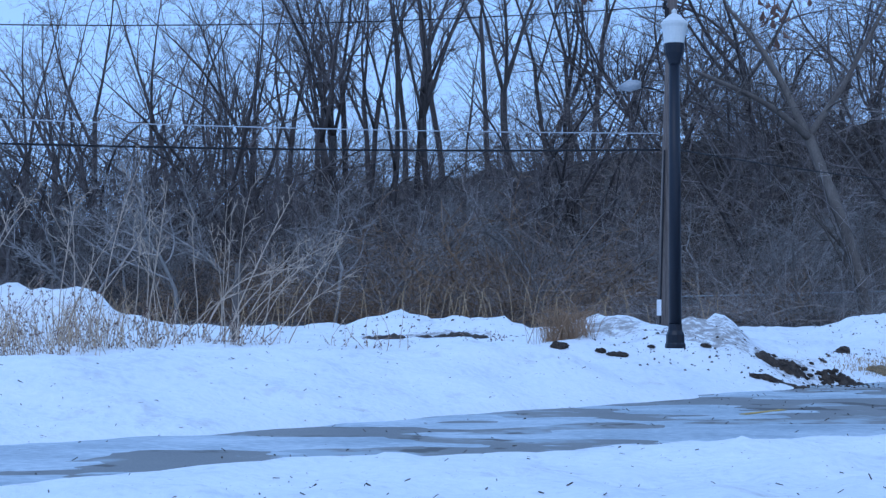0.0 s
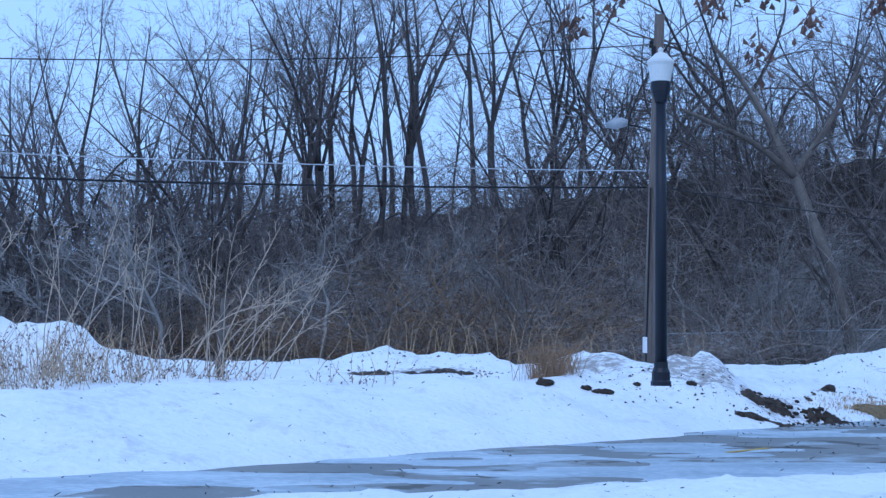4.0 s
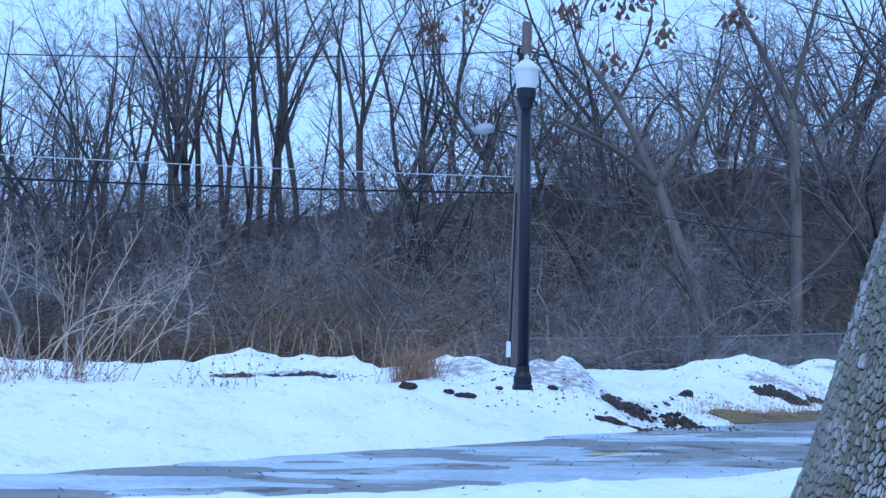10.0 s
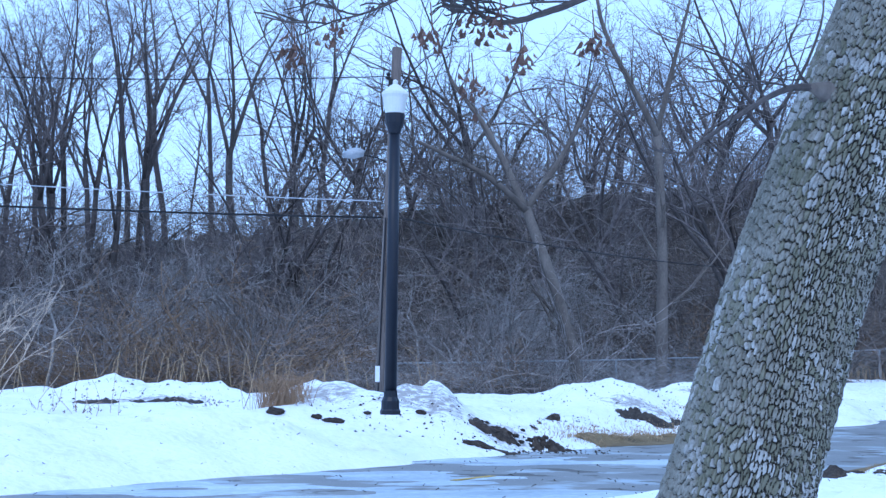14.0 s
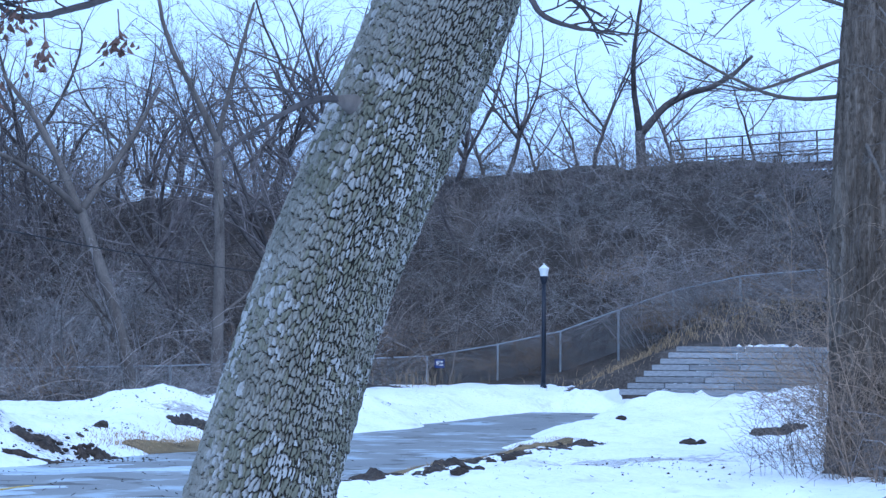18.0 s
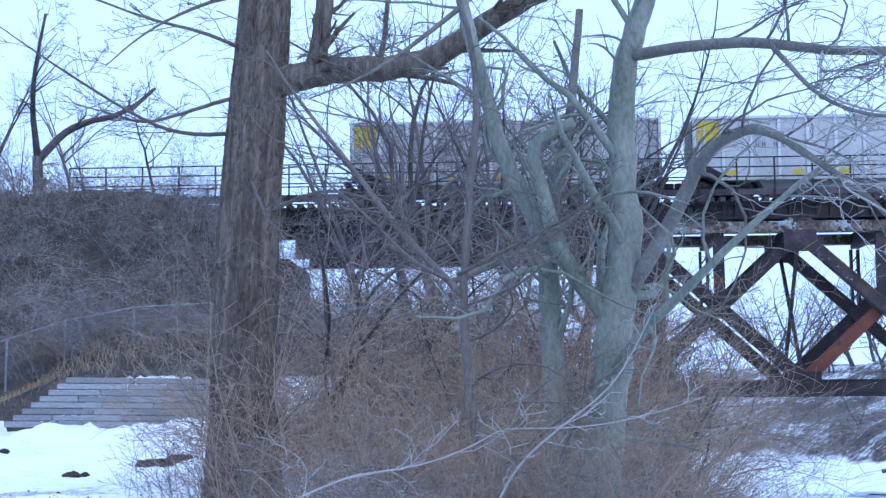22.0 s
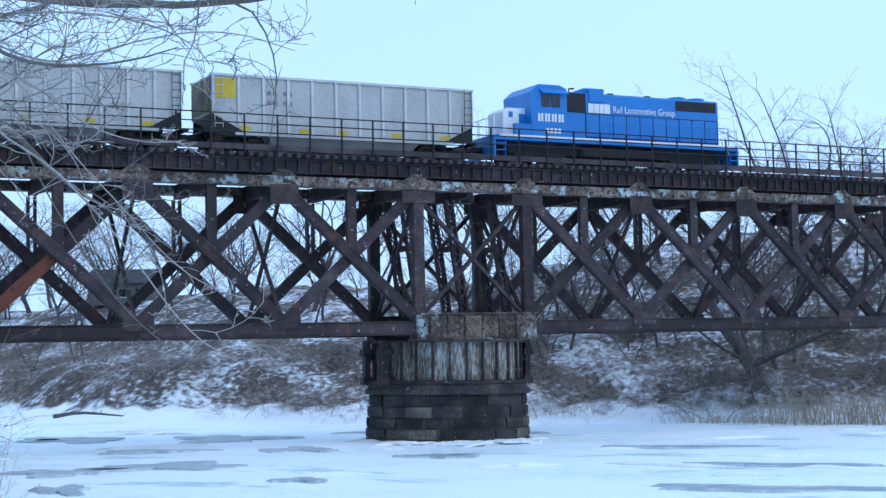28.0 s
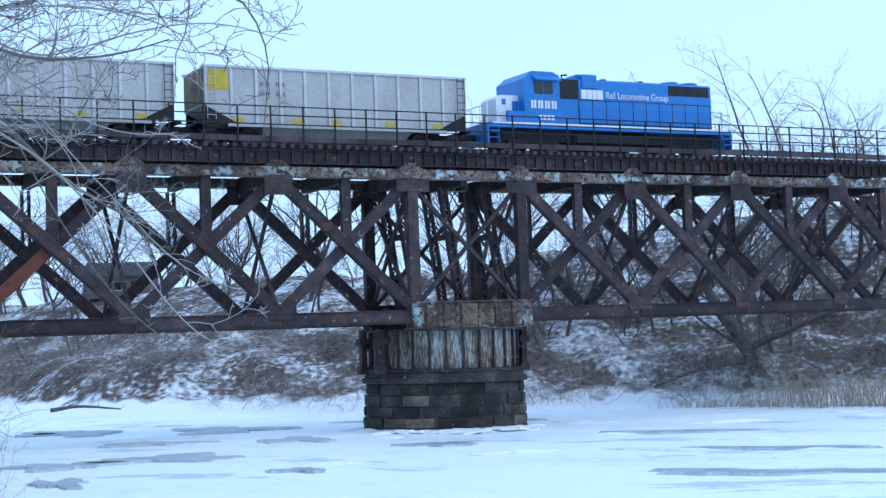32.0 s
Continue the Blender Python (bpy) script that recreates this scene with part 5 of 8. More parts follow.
def bare_tree(seed, height, r, spec, fork=1, lean=0.03, straight=0.05, leaders=0, split=0.4, tilts=(0.12, 0.5), curve=0.07):
    """Trunk and crown meshes of a bare tree; leaders: limbs into which the trunk divides."""
    rng = random.Random(seed)
    tb, cb = Build(), Build()
    for f in range(fork):
        d = (rng.gauss(0, lean + 0.12 * (fork > 1)), rng.gauss(0, lean + 0.12 * (fork > 1)), 1)
        foot = (0.3 * rng.gauss(0, 1) * (fork > 1), 0.3 * rng.gauss(0, 1) * (fork > 1), -0.4)
        if not leaders:
            pts = wander(rng, foot, d, height * rng.uniform(0.85, 1), 9, straight, 0.03)
            rad = r * (1 - np.linspace(0, 1, 10) ** 0.9 * 0.88)
            rad[0] *= 1.25
            tb.tube(pts, rad, 8)
            sprout(rng, cb, pts, r, 0, spec)
            continue
        pts = wander(rng, foot, d, height * split * rng.uniform(0.85, 1.15), 6, straight, 0.03)
        rad = np.linspace(r, r * 0.82, 7)
        rad[0] *= 1.3
        tb.tube(pts, rad, 9)
        turn = rng.uniform(0, 6.28)
        for k in range(leaders):
            a = turn + 2 * math.pi * k / leaders + rng.uniform(-0.5, 0.5)
            tilt = rng.uniform(*tilts)
            at_ = pts[-1 - (k % 2)] if k else pts[-1]
            q = arch(rng, at_, (math.cos(a) * tilt, math.sin(a) * tilt, 1), height * (1 - split) * rng.uniform(0.75, 1.1), 9, curve, 0.04)
            rr = r * rng.uniform(0.5, 0.72)
            tb.tube(q, rr * (1 - np.linspace(0, 1, 10) * 0.85), 7)
            sprout(rng, cb, q, rr, 0, spec)
        sprout(rng, cb, pts, r * 0.5, 1, spec)
    return tb, cb


TALL = [(9, 0.42, 42, 0.15, 0.08, 0.08, 4), (6, 0.50, 44, 0.2, 0.05, 0.12, 3), (4, 0.55, 42, 0.2, 0.03, 0.15, 3), (2, 0.6, 45, 0.2, 0.02, 0.2, 3)]
SPREAD = [(9, 0.50, 55, 0.16, 0.06, 0.2, 5), (7, 0.48, 48, 0.22, 0.05, 0.2, 4), (5, 0.50, 48, 0.26, 0.02, 0.15, 3), (2, 0.6, 45, 0.26, 0.0, 0.2, 3)]
BROAD = [(7, 0.50, 50, 0.2, 0.05, 0.12, 4), (5, 0.50, 48, 0.25, 0.03, 0.12, 3), (4, 0.55, 48, 0.26, 0.0, 0.15, 3)]


def tree_master(name, seed, height, r, spec, label, bark=None, twig=None, **kw):
    t, c = bare_tree(seed, height, r, spec, **kw)
    ob = thing(name, label, "tree", "bare trees along the embankment")
    part("trunk", t, bark or M_FARBARK, ob, smooth=True)
    part("crown", c, twig or M_TWIG, ob)
    return ob


THIN = [(14, 0.36, 48, 0.2, 0.07, 0.12, 4), (6, 0.5, 45, 0.24, 0.05, 0.15, 3), (4, 0.55, 45, 0.26, 0.03, 0.15, 3)]
TWIG_MIN[0] = 0.0055
M_PALETWIG = mat("pale_grey_twig", [(0.14, 0.13, 0.122), (0.36, 0.335, 0.315)], 3, 30, 0.9, 0.2, rnd=0.3)
T1 = "tall bare tree with dark straight trunk on the embankment"
masters = [
    tree_master("bare_tree", 1, 21, 0.20, TALL, T1, straight=0.05, leaders=3, split=0.45),
    tree_master("bare_tree", 2, 20, 0.165, TALL, T1, fork=2, straight=0.06, leaders=2, split=0.4),
    tree_master("bare_tree", 3, 21, 0.18, TALL, "tall slim bare tree with upswept twigs on the embankment", straight=0.05, leaders=2, split=0.55),
    tree_master("bare_tree", 4, 15, 0.19, BROAD, "spreading bare tree with crooked limbs on the embankment", leaders=5, split=0.3, straight=0.12, tilts=(0.5, 1.3), curve=0.14),
    tree_master("bare_tree", 5, 12, 0.14, BROAD, "small spreading bare tree with fine twigs on the embankment", straight=0.14, leaders=4, split=0.25, tilts=(0.4, 1.2), curve=0.16),
    tree_master("bare_tree", 6, 9, 0.12, SPREAD, "small bare tree with tangled twigs on the embankment", straight=0.14),
    tree_master("bare_tree", 7, 10, 0.075, THIN, "thin bare tree in the wood on the embankment", straight=0.16),
    tree_master("bare_tree", 8, 9, 0.07, THIN, "thin bare tree in the wood on the embankment", fork=2, straight=0.16),
    tree_master("bare_tree", 9, 15, 0.09, THIN, "thin tall bare tree in the wood on the embankment", straight=0.04),
    tree_master("bare_tree", 10, 6.5, 0.075, SPREAD, "small pale grey tree with crooked limbs at the slope foot", M_PALETWIG, M_PALETWIG, straight=0.22),
    tree_master("bare_tree", 12, 5.0, 0.05, THIN, "slender pale grey sapling at the slope foot", M_PALETWIG, M_PALETWIG, fork=3, straight=0.16),
]
used = [False] * len(masters)


def set_tree(kind, x, y, scale=1.0, turn=0.0, z=None):
    zz = ground_h(x, y) if z is None else z
    m = Matrix.Translation((x, y, zz)) @ Matrix.Rotation(turn, 4, "Z")
    if not used[kind]:
        used[kind] = True
        ob = masters[kind]
        ob.matrix_basis = m
    else:
        ob = copy_thing(masters[kind], m)
    ob.scale = (scale, scale, scale)
    return ob


far_wood = tagged(new("far_wood", None), "bare grey wood along the far river bank", "wood", kind="stuff")


def far_tree(kind, x, y, scale=1.0, turn=0.0):
    """A tree of the wood far off, too many to tell apart."""
    m = Matrix.Translation((x, y, ground_h(x, y))) @ Matrix.Rotation(turn, 4, "Z") @ Matrix.Diagonal((scale, scale, scale, 1))
    for ch in masters[kind].children:
        part("tree_growth", ch.data, None, far_wood, m=m)


def polar(az, dist):
    return dist * math.sin(radians(az)), dist * math.cos(radians(az))

# tall trees seen over the road: azimuth, distance, kind, scale
ROW = [(-16.0, 90, 3, 0.8), (-9.2, 74, 3, 1.15), (-12.5, 95, 4, 0.9), (-7.4, 92, 0, 1.0), (-6.2, 96, 2, 1.0), (-5.0, 84, 0, 1.05), (-4.0, 98, 2, 0.95), (-3.1, 92, 2, 1.0), (-2.2, 84, 1, 1.15),
       (-1.3, 92, 2, 1.1), (-0.2, 86, 0, 1.1), (1.5, 100, 2, 0.9), (2.9, 82, 0, 1.15), (4.4, 98, 1, 0.9), (5.4, 90, 2, 0.85), (6.6, 92, 4, 1.0), (8.0, 80, 4, 1.1), (9.3, 84, 3, 0.95), (10.8, 78, 4, 1.0),
       (12.4, 72, 4, 1.0), (15.2, 76, 4, 1.0), (17.0, 68, 3, 0.95), (18.6, 72, 4, 1.1), (20.5, 64, 4, 1.05), (21.6, 60, 3, 1.0), (22.6, 72, 3, 0.95), (24.5, 84, 4, 0.8), (26.8, 69, 3, 0.75),
       (28.3, 80, 4, 0.75), (30.4, 82, 5, 1.0), (31.8, 84, 5, 1.1), (33.5, 84, 4, 0.6), (35.8, 84, 5, 0.9)]
rngt = random.Random(11)
for az, dist, kind, sc in ROW:
    set_tree(kind, *polar(az, dist), sc, rngt.uniform(0, 6.28))
for i in range(60):
    az = rngt.uniform(-18, 23)
    set_tree(rngt.choice((5, 6, 7, 4) if az < 5 else (5, 4, 4, 3)), *polar(az, rngt.uniform(66, 118)), rngt.uniform(0.7, 1.2), rngt.uniform(0, 6.28))
for i in range(22):
    set_tree(rngt.choice((6, 7)), *polar(rngt.uniform(24, 40), rngt.uniform(84, 100)), rngt.uniform(0.6, 1.0), rngt.uniform(0, 6.28))
for i in range(16):
    set_tree(rngt.choice((8, 2, 1, 0)), *polar(rngt.uniform(-17, 5), rngt.uniform(92, 118)), rngt.uniform(0.9, 1.15), rngt.uniform(0, 6.28))
for i in range(18):
    set_tree(rngt.choice((5, 7, 5, 5)), *polar(rngt.uniform(-18, 14), rngt.uniform(56, 72)), rngt.uniform(0.7, 1.1), rngt.uniform(0, 6.28))
for az, dist, kind, sc in ((46.5, 52, 4, 1.25), (48.0, 56, 4, 1.35), (49.5, 60, 3, 1.2), (51.0, 54, 4, 1.3), (52.3, 58, 4, 1.4), (53.4, 61, 3, 1.2), (45.2, 60, 5, 1.5), (54.6, 56, 4, 1.2), (50.3, 48, 5, 1.6)):
    set_tree(kind, *polar(az, dist), sc, az)
for i in range(12):
    set_tree(rngt.choice((5, 5, 6, 7)), *polar(rngt.uniform(52, 58.5), rngt.uniform(24, 38)), rngt.uniform(0.45, 0.75), rngt.uniform(0, 6.28))
for az, dist, kind, sc in ((-14, 70, 4, 1.1), (-12, 78, 3, 1.0), (-10.5, 66, 4, 1.0), (-8.0, 72, 4, 1.1), (-6.4, 80, 3, 1.1), (-11.2, 86, 3, 1.1), (-13.2, 84, 4, 1.2), (17.5, 58, 5, 1.2), (14.5, 60, 4, 0.9), (11.5, 62, 5, 1.2)):
    set_tree(kind, *polar(az, dist), sc, az)
for x, y, kind, sc in ((37.2, 58.8, 4, 0.72), (40.4, 57.2, 4, 0.62), (34.0, 61.2, 3, 0.62), (30.5, 62.5, 4, 0.7), (43.0, 54.5, 5, 0.7), (27.0, 60.5, 5, 1.0), (22.0, 55.0, 5, 0.8), (29.5, 57.0, 5, 0.7), (33.5, 55.0, 5, 0.6)):
    set_tree(kind, x, y, sc, x)
# broad trees in the wood at its thin end
for i in range(14):
    set_tree(rngt.choice((3, 4, 4)), *polar(rngt.uniform(-18, -4), rngt.uniform(66, 96)), rngt.uniform(0.8, 1.15), rngt.uniform(0, 6.28))
for i in range(8):
    set_tree(rngt.choice((3, 4, 4)), *polar(rngt.uniform(-2, 18), rngt.uniform(66, 96)), rngt.uniform(0.75, 1.1), rngt.uniform(0, 6.28))
# pale saplings before the dark slope
for i in range(30):
    set_tree(rngt.choice((9, 9, 10)), *polar(rngt.uniform(-14, 23), rngt.uniform(46, 60)), rngt.uniform(0.6, 1.15), rngt.uniform(0, 6.28))
# fine growth along the crest
for i in range(70):
    set_tree(rngt.choice((5, 5, 4, 6, 7)), *polar(rngt.uniform(-18, 22), rngt.uniform(66, 100)), rngt.uniform(0.5, 0.9), rngt.uniform(0, 6.28))
# young trees over the thicket
for i in range(10):
    set_tree(rngt.choice((5, 5, 4, 6)), *polar(rngt.uniform(43, 57), rngt.uniform(23, 36)), rngt.uniform(0.42, 0.66), rngt.uniform(0, 6.28))
# far bank trees
for i in range(46):
    y = rngt.uniform(-30, 25)
    far_tree(rngt.choice((6, 7, 7, 8)), 107 + rngt.random() * 22, y, rngt.uniform(0.6, 1.1), rngt.uniform(0, 6.28))
for i in range(26):
    y = rngt.uniform(-36, 22)
    far_tree(rngt.choice((3, 4, 4, 5)), 108 + rngt.random() * 26, y, rngt.uniform(0.7, 1.1), rngt.uniform(0, 6.28))
for i in range(42):
    y = rngt.uniform(20, 85)
    far_tree(rngt.choice((3, 4, 5, 5)), 118 + rngt.random() * 30 + max(0, y - 40) * 0.6, y, rngt.uniform(0.75, 1.15), rngt.uniform(0, 6.28))
for i in range(40):
    y = rngt.uniform(-28, 95)
    x = 112 + rngt.uniform(0, 1) ** 1.3 * 60 + max(0, y - 40) * 0.6
    far_tree(rngt.choice((6, 7, 7, 5)), x, y, rngt.uniform(0.55, 1.0), rngt.uniform(0, 6.28))
for i in range(10):
    far_tree(rngt.choice((3, 4, 4, 5)), 114 + rngt.random() * 24, rngt.uniform(-16, 24), rngt.uniform(0.8, 1.2), rngt.uniform(0, 6.28))
set_tree(3, 118, -5.0, 1.25, 0.6, 7.0)
set_tree(4, 121, -11.0, 1.15, 2.0, 8.0)


# ---- brush: many-stemmed shrubs ----
def shrub_mesh(seed, stems, height, radius, twig_spec, material, r=0.012, out=0.35, flop=0.05, thin=0.007, bend=0.14):
    """Meshes of a shrub's stems and of its twigs."""
    rng = random.Random(seed)
    b, tw = Build(), Build()
    TWIG_MIN[0] = thin
    for i in range(stems):
        a, q = rng.uniform(0, 6.283), radius * math.sqrt(rng.random())
        d = (math.cos(a) * out * q / radius + rng.gauss(0, 0.22), math.sin(a) * out * q / radius + rng.gauss(0, 0.22), 1)
        L = height * rng.uniform(0.4, 1.15)
        pts = arch(rng, (q * math.cos(a), q * math.sin(a), -0.25), d, L, 6, bend, -flop * rng.uniform(0.2, 1.6))
        rr = r * rng.uniform(0.5, 1.5)
        b.tube(pts, np.linspace(rr, thin, 7), 3, cap=False)
        sprout(rng, tw, pts, rr, 0, twig_spec)
    return b.mesh("stems", material), tw.mesh("twigs", material)


BUSHY = [(6, 0.42, 55, 0.34, -0.03, 0.15, 3), (3, 0.6, 60, 0.36, -0.05, 0.2, 3)]
UPRIGHT = [(5, 0.36, 36, 0.22, 0.04, 0.25, 3), (3, 0.5, 45, 0.26, 0.0, 0.2, 3)]
shrubs = [
    shrub_mesh(21, 20, 4.0, 1.6, BUSHY, M_BRUSH, 0.015, out=0.7, flop=0.10, thin=0.0055, bend=0.2),
    shrub_mesh(22, 22, 4.2, 1.7, BUSHY, M_BRUSH, 0.013, out=0.9, flop=0.22, thin=0.0055, bend=0.24),
    shrub_mesh(23, 22, 3.8, 1.5, UPRIGHT, M_BRUSHG, 0.012, out=0.6, thin=0.0055, bend=0.16),
    shrub_mesh(24, 22, 4.2, 1.7, BUSHY, M_BRUSHG, 0.014, out=1.1, flop=0.26, thin=0.0055, bend=0.24),
    shrub_mesh(25, 28, 2.2, 1.3, UPRIGHT, M_BRUSH, 0.008, thin=0.0045, bend=0.2),
    shrub_mesh(26, 40, 4.4, 1.6, BUSHY, M_REDBRUSH, 0.009, out=0.4, flop=0.03, thin=0.0035, bend=0.16),
    shrub_mesh(27, 30, 3.6, 1.5, BUSHY, M_TAN, 0.011, out=0.8, flop=0.18, thin=0.006, bend=0.24),
    shrub_mesh(28, 18, 4.0, 1.6, BUSHY, M_PALETWIG, 0.013, out=1.2, flop=0.24, thin=0.0055, bend=0.26),
]
TWIG_MIN[0] = 0.0045
SHRUB_LABEL = ["brown bare shrub of tangled stems on the slope", "brown drooping shrub of tangled stems on the slope", "grey upright bare shrub on the slope", "grey drooping bramble on the slope",
               "low brown bare shrub on the slope", "tall reddish-brown thicket of thin upright stems", "tan-orange bush of fine dry stems on the slope", "pale grey bramble of arching stems on the slope"]


def set_shrub(kind, x, y, sc=1.0, turn=0.0, sink=0.0):
    rz = random.Random(x + y).uniform(0.8, 1.2)
    ob = thing("shrub", SHRUB_LABEL[kind], "shrub", "brush thickets",
               m=Matrix.Translation((x, y, ground_h(x, y) - sink)) @ Matrix.Rotation(turn, 4, "Z") @ Matrix.Diagonal((sc, sc, sc * rz, 1)))
    for name, me in zip(("woody_growth", "twig_growth"), shrubs[kind]):
        tagged(part(name, me, None, ob), kind="stuff")
    return ob


FAR_BRUSH = {}


def far_shrub(kind, x, y, sc=1.0, turn=0.0):
    """Brush far off, gathered into one sheet of growth for each colour."""
    rz = random.Random(x + y).uniform(0.8, 1.2)
    c, s = math.cos(turn) * sc, math.sin(turn) * sc
    for me in shrubs[kind]:
        v = np.empty(len(me.vertices) * 3)
        me.vertices.foreach_get("co", v)
        v = v.reshape(-1, 3)
        q = np.empty(len(me.loops), int)
        me.loops.foreach_get("vertex_index", q)
        w = np.stack([v[:, 0] * c - v[:, 1] * s + x, v[:, 0] * s + v[:, 1] * c + y, v[:, 2] * sc * rz + ground_h(x, y)], -1)
        FAR_BRUSH.setdefault(me.materials[0].name, Build()).add(w, q.reshape(-1, 4))


rngs = random.Random(31)
# foot of the embankment, then its face
for i in range(26):
    az = rngs.uniform(-18, 15)
    set_shrub(rngs.choice((0, 0, 1, 1, 2, 3)), *polar(az, rngs.uniform(43, 56)), rngs.uniform(0.6, 1.15), rngs.uniform(0, 6.28))
for i in range(70):
    az = rngs.uniform(-18, 27)
    set_shrub(rngs.choice((0, 0, 1, 1, 3, 3)), *polar(az, rngs.uniform(55, 96 if az < 8 else 80)), rngs.uniform(1.1, 1.9), rngs.uniform(0, 6.28))
for i in range(54):
    p, s = rngs.uniform(56.5, 65.5), rngs.uniform(-36, -4)
    x, y = p * BN[0] + s * BS[0], p * BN[1] + s * BS[1]
    set_shrub(rngs.choice((0, 1, 1, 3, 3, 0)), x, y, rngs.uniform(0.6, 1.0), rngs.uniform(0, 6.28))
for i in range(34):
    p, s = rngs.uniform(52.3, 58), rngs.uniform(-40, -9)
    x, y = p * BN[0] + s * BS[0], p * BN[1] + s * BS[1]
    set_shrub(rngs.choice((4, 4, 3, 6)), x, y, rngs.uniform(0.45, 0.8), rngs.uniform(0, 6.28))
for i in range(46):
    p, s = rngs.uniform(52.5, 66), rngs.uniform(-42, -6)
    x, y = p * BN[0] + s * BS[0], p * BN[1] + s * BS[1]
    far_shrub(rngs.choice((3, 3, 1, 0, 2)), x, y, rngs.uniform(0.6, 1.05), rngs.uniform(0, 6.28))
# thickets along the crest, behind the trees
for i in range(34):
    p, s = rngs.uniform(58, 70), rngs.uniform(-118, -34)
    x, y = p * BN[0] + s * BS[0], p * BN[1] + s * BS[1]
    far_shrub(rngs.choice((0, 2, 3, 1)), x, y, rngs.uniform(1.6, 2.5), rngs.uniform(0, 6.28))
for i in range(44):
    set_shrub(rngs.choice((0, 1, 3, 2)), *polar(rngs.uniform(-18, 15), rngs.uniform(64, 86)), rngs.uniform(1.4, 2.1), rngs.uniform(0, 6.28))
for x, y, sc in ((-5.9, 49.8, 0.95), (-4.4, 50.5, 1.1), (-5.0, 52.0, 1.2), (1.4, 47.5, 1.3), (1.9, 49.5, 1.5), (9.5, 48.0, 0.8), (0.6, 53.0, 1.6), (-9.6, 50.0, 0.9), (20.5, 54.0, 1.0), (24.0, 53.0, 0.9)):
    set_shrub(6, x, y, sc, x)
for i in range(40):
    p, s = rngs.uniform(52.5, 65), rngs.uniform(-34, -8)
    set_shrub(7, p * BN[0] + s * BS[0], p * BN[1] + s * BS[1], rngs.uniform(0.6, 1.0), rngs.uniform(0, 6.28))
for i in range(9):
    set_shrub(7, *polar(rngs.uniform(8, 22), rngs.uniform(46, 56)), rngs.uniform(0.6, 1.0), rngs.uniform(0, 6.28))
# far river bank
for i in range(84):
    y = rngs.uniform(-28, 75) if i < 40 else rngs.uniform(-28, 22)
    x = 103.5 + max(0, y - 40) * 0.6 + abs(rngs.gauss(0, 7)) + 1.0
    far_shrub(rngs.choice((0, 1, 1, 3)), x, y, rngs.uniform(0.8, 1.3), rngs.uniform(0, 6.28))
for i in range(30):
    y = rngs.uniform(14, 80)
    far_shrub(rngs.choice((4, 4, 3, 1)), 104.5 + max(0, y - 40) * 0.6 + rngs.uniform(0, 14), y, rngs.uniform(0.9, 1.5), rngs.uniform(0, 6.28))
for name, b in FAR_BRUSH.items():
    tagged(part("far_brush", b, bpy.data.materials[name]), "far bare brush of tangled stems on the banks", "brush", kind="stuff")
# thicket on the near river bank
for i in range(42):
    az = rngs.uniform(43, 57.6)
    dist = rngs.uniform(19.5, 36) if az < 56 else rngs.uniform(24, 34)
    set_shrub(rngs.choice((5, 5, 5, 0)), *polar(az, dist), rngs.uniform(0.72, 1.0) * (0.72 if az > 55.5 else 1.0), rngs.uniform(0, 6.28))
for i in range(10):
    set_shrub(rngs.choice((5, 5, 1)), *polar(rngs.uniform(51, 55.3), rngs.uniform(24, 36)), rngs.uniform(1.0, 1.2), rngs.uniform(0, 6.28))
for i in range(26):
    set_shrub(rngs.choice((5, 1, 4, 3)), *polar(rngs.uniform(45.5, 57.5), rngs.uniform(15.8, 19)), rngs.uniform(0.34, 0.52), rngs.uniform(0, 6.28))
for i in range(14):
    set_shrub(rngs.choice((0, 1, 3)), *polar(rngs.uniform(42.5, 49), rngs.uniform(50, 57)), rngs.uniform(1.0, 1.5), rngs.uniform(0, 6.28))
for i in range(16):
    az = rngs.uniform(50, 62)
    set_shrub(rngs.choice((0, 1, 5)), *polar(az, rngs.uniform(40, 56)), rngs.uniform(0.8, 1.1), rngs.uniform(0, 6.28))
for az, dist, k, sc in ((39.6, 22.4, 4, 0.55), (40.8, 21.6, 4, 0.6), (43.6, 22.0, 5, 0.5), (44.2, 21.0, 0, 0.6), (41.9, 22.0, 5, 0.45)):
    set_shrub(k, *polar(az, dist), sc, az)

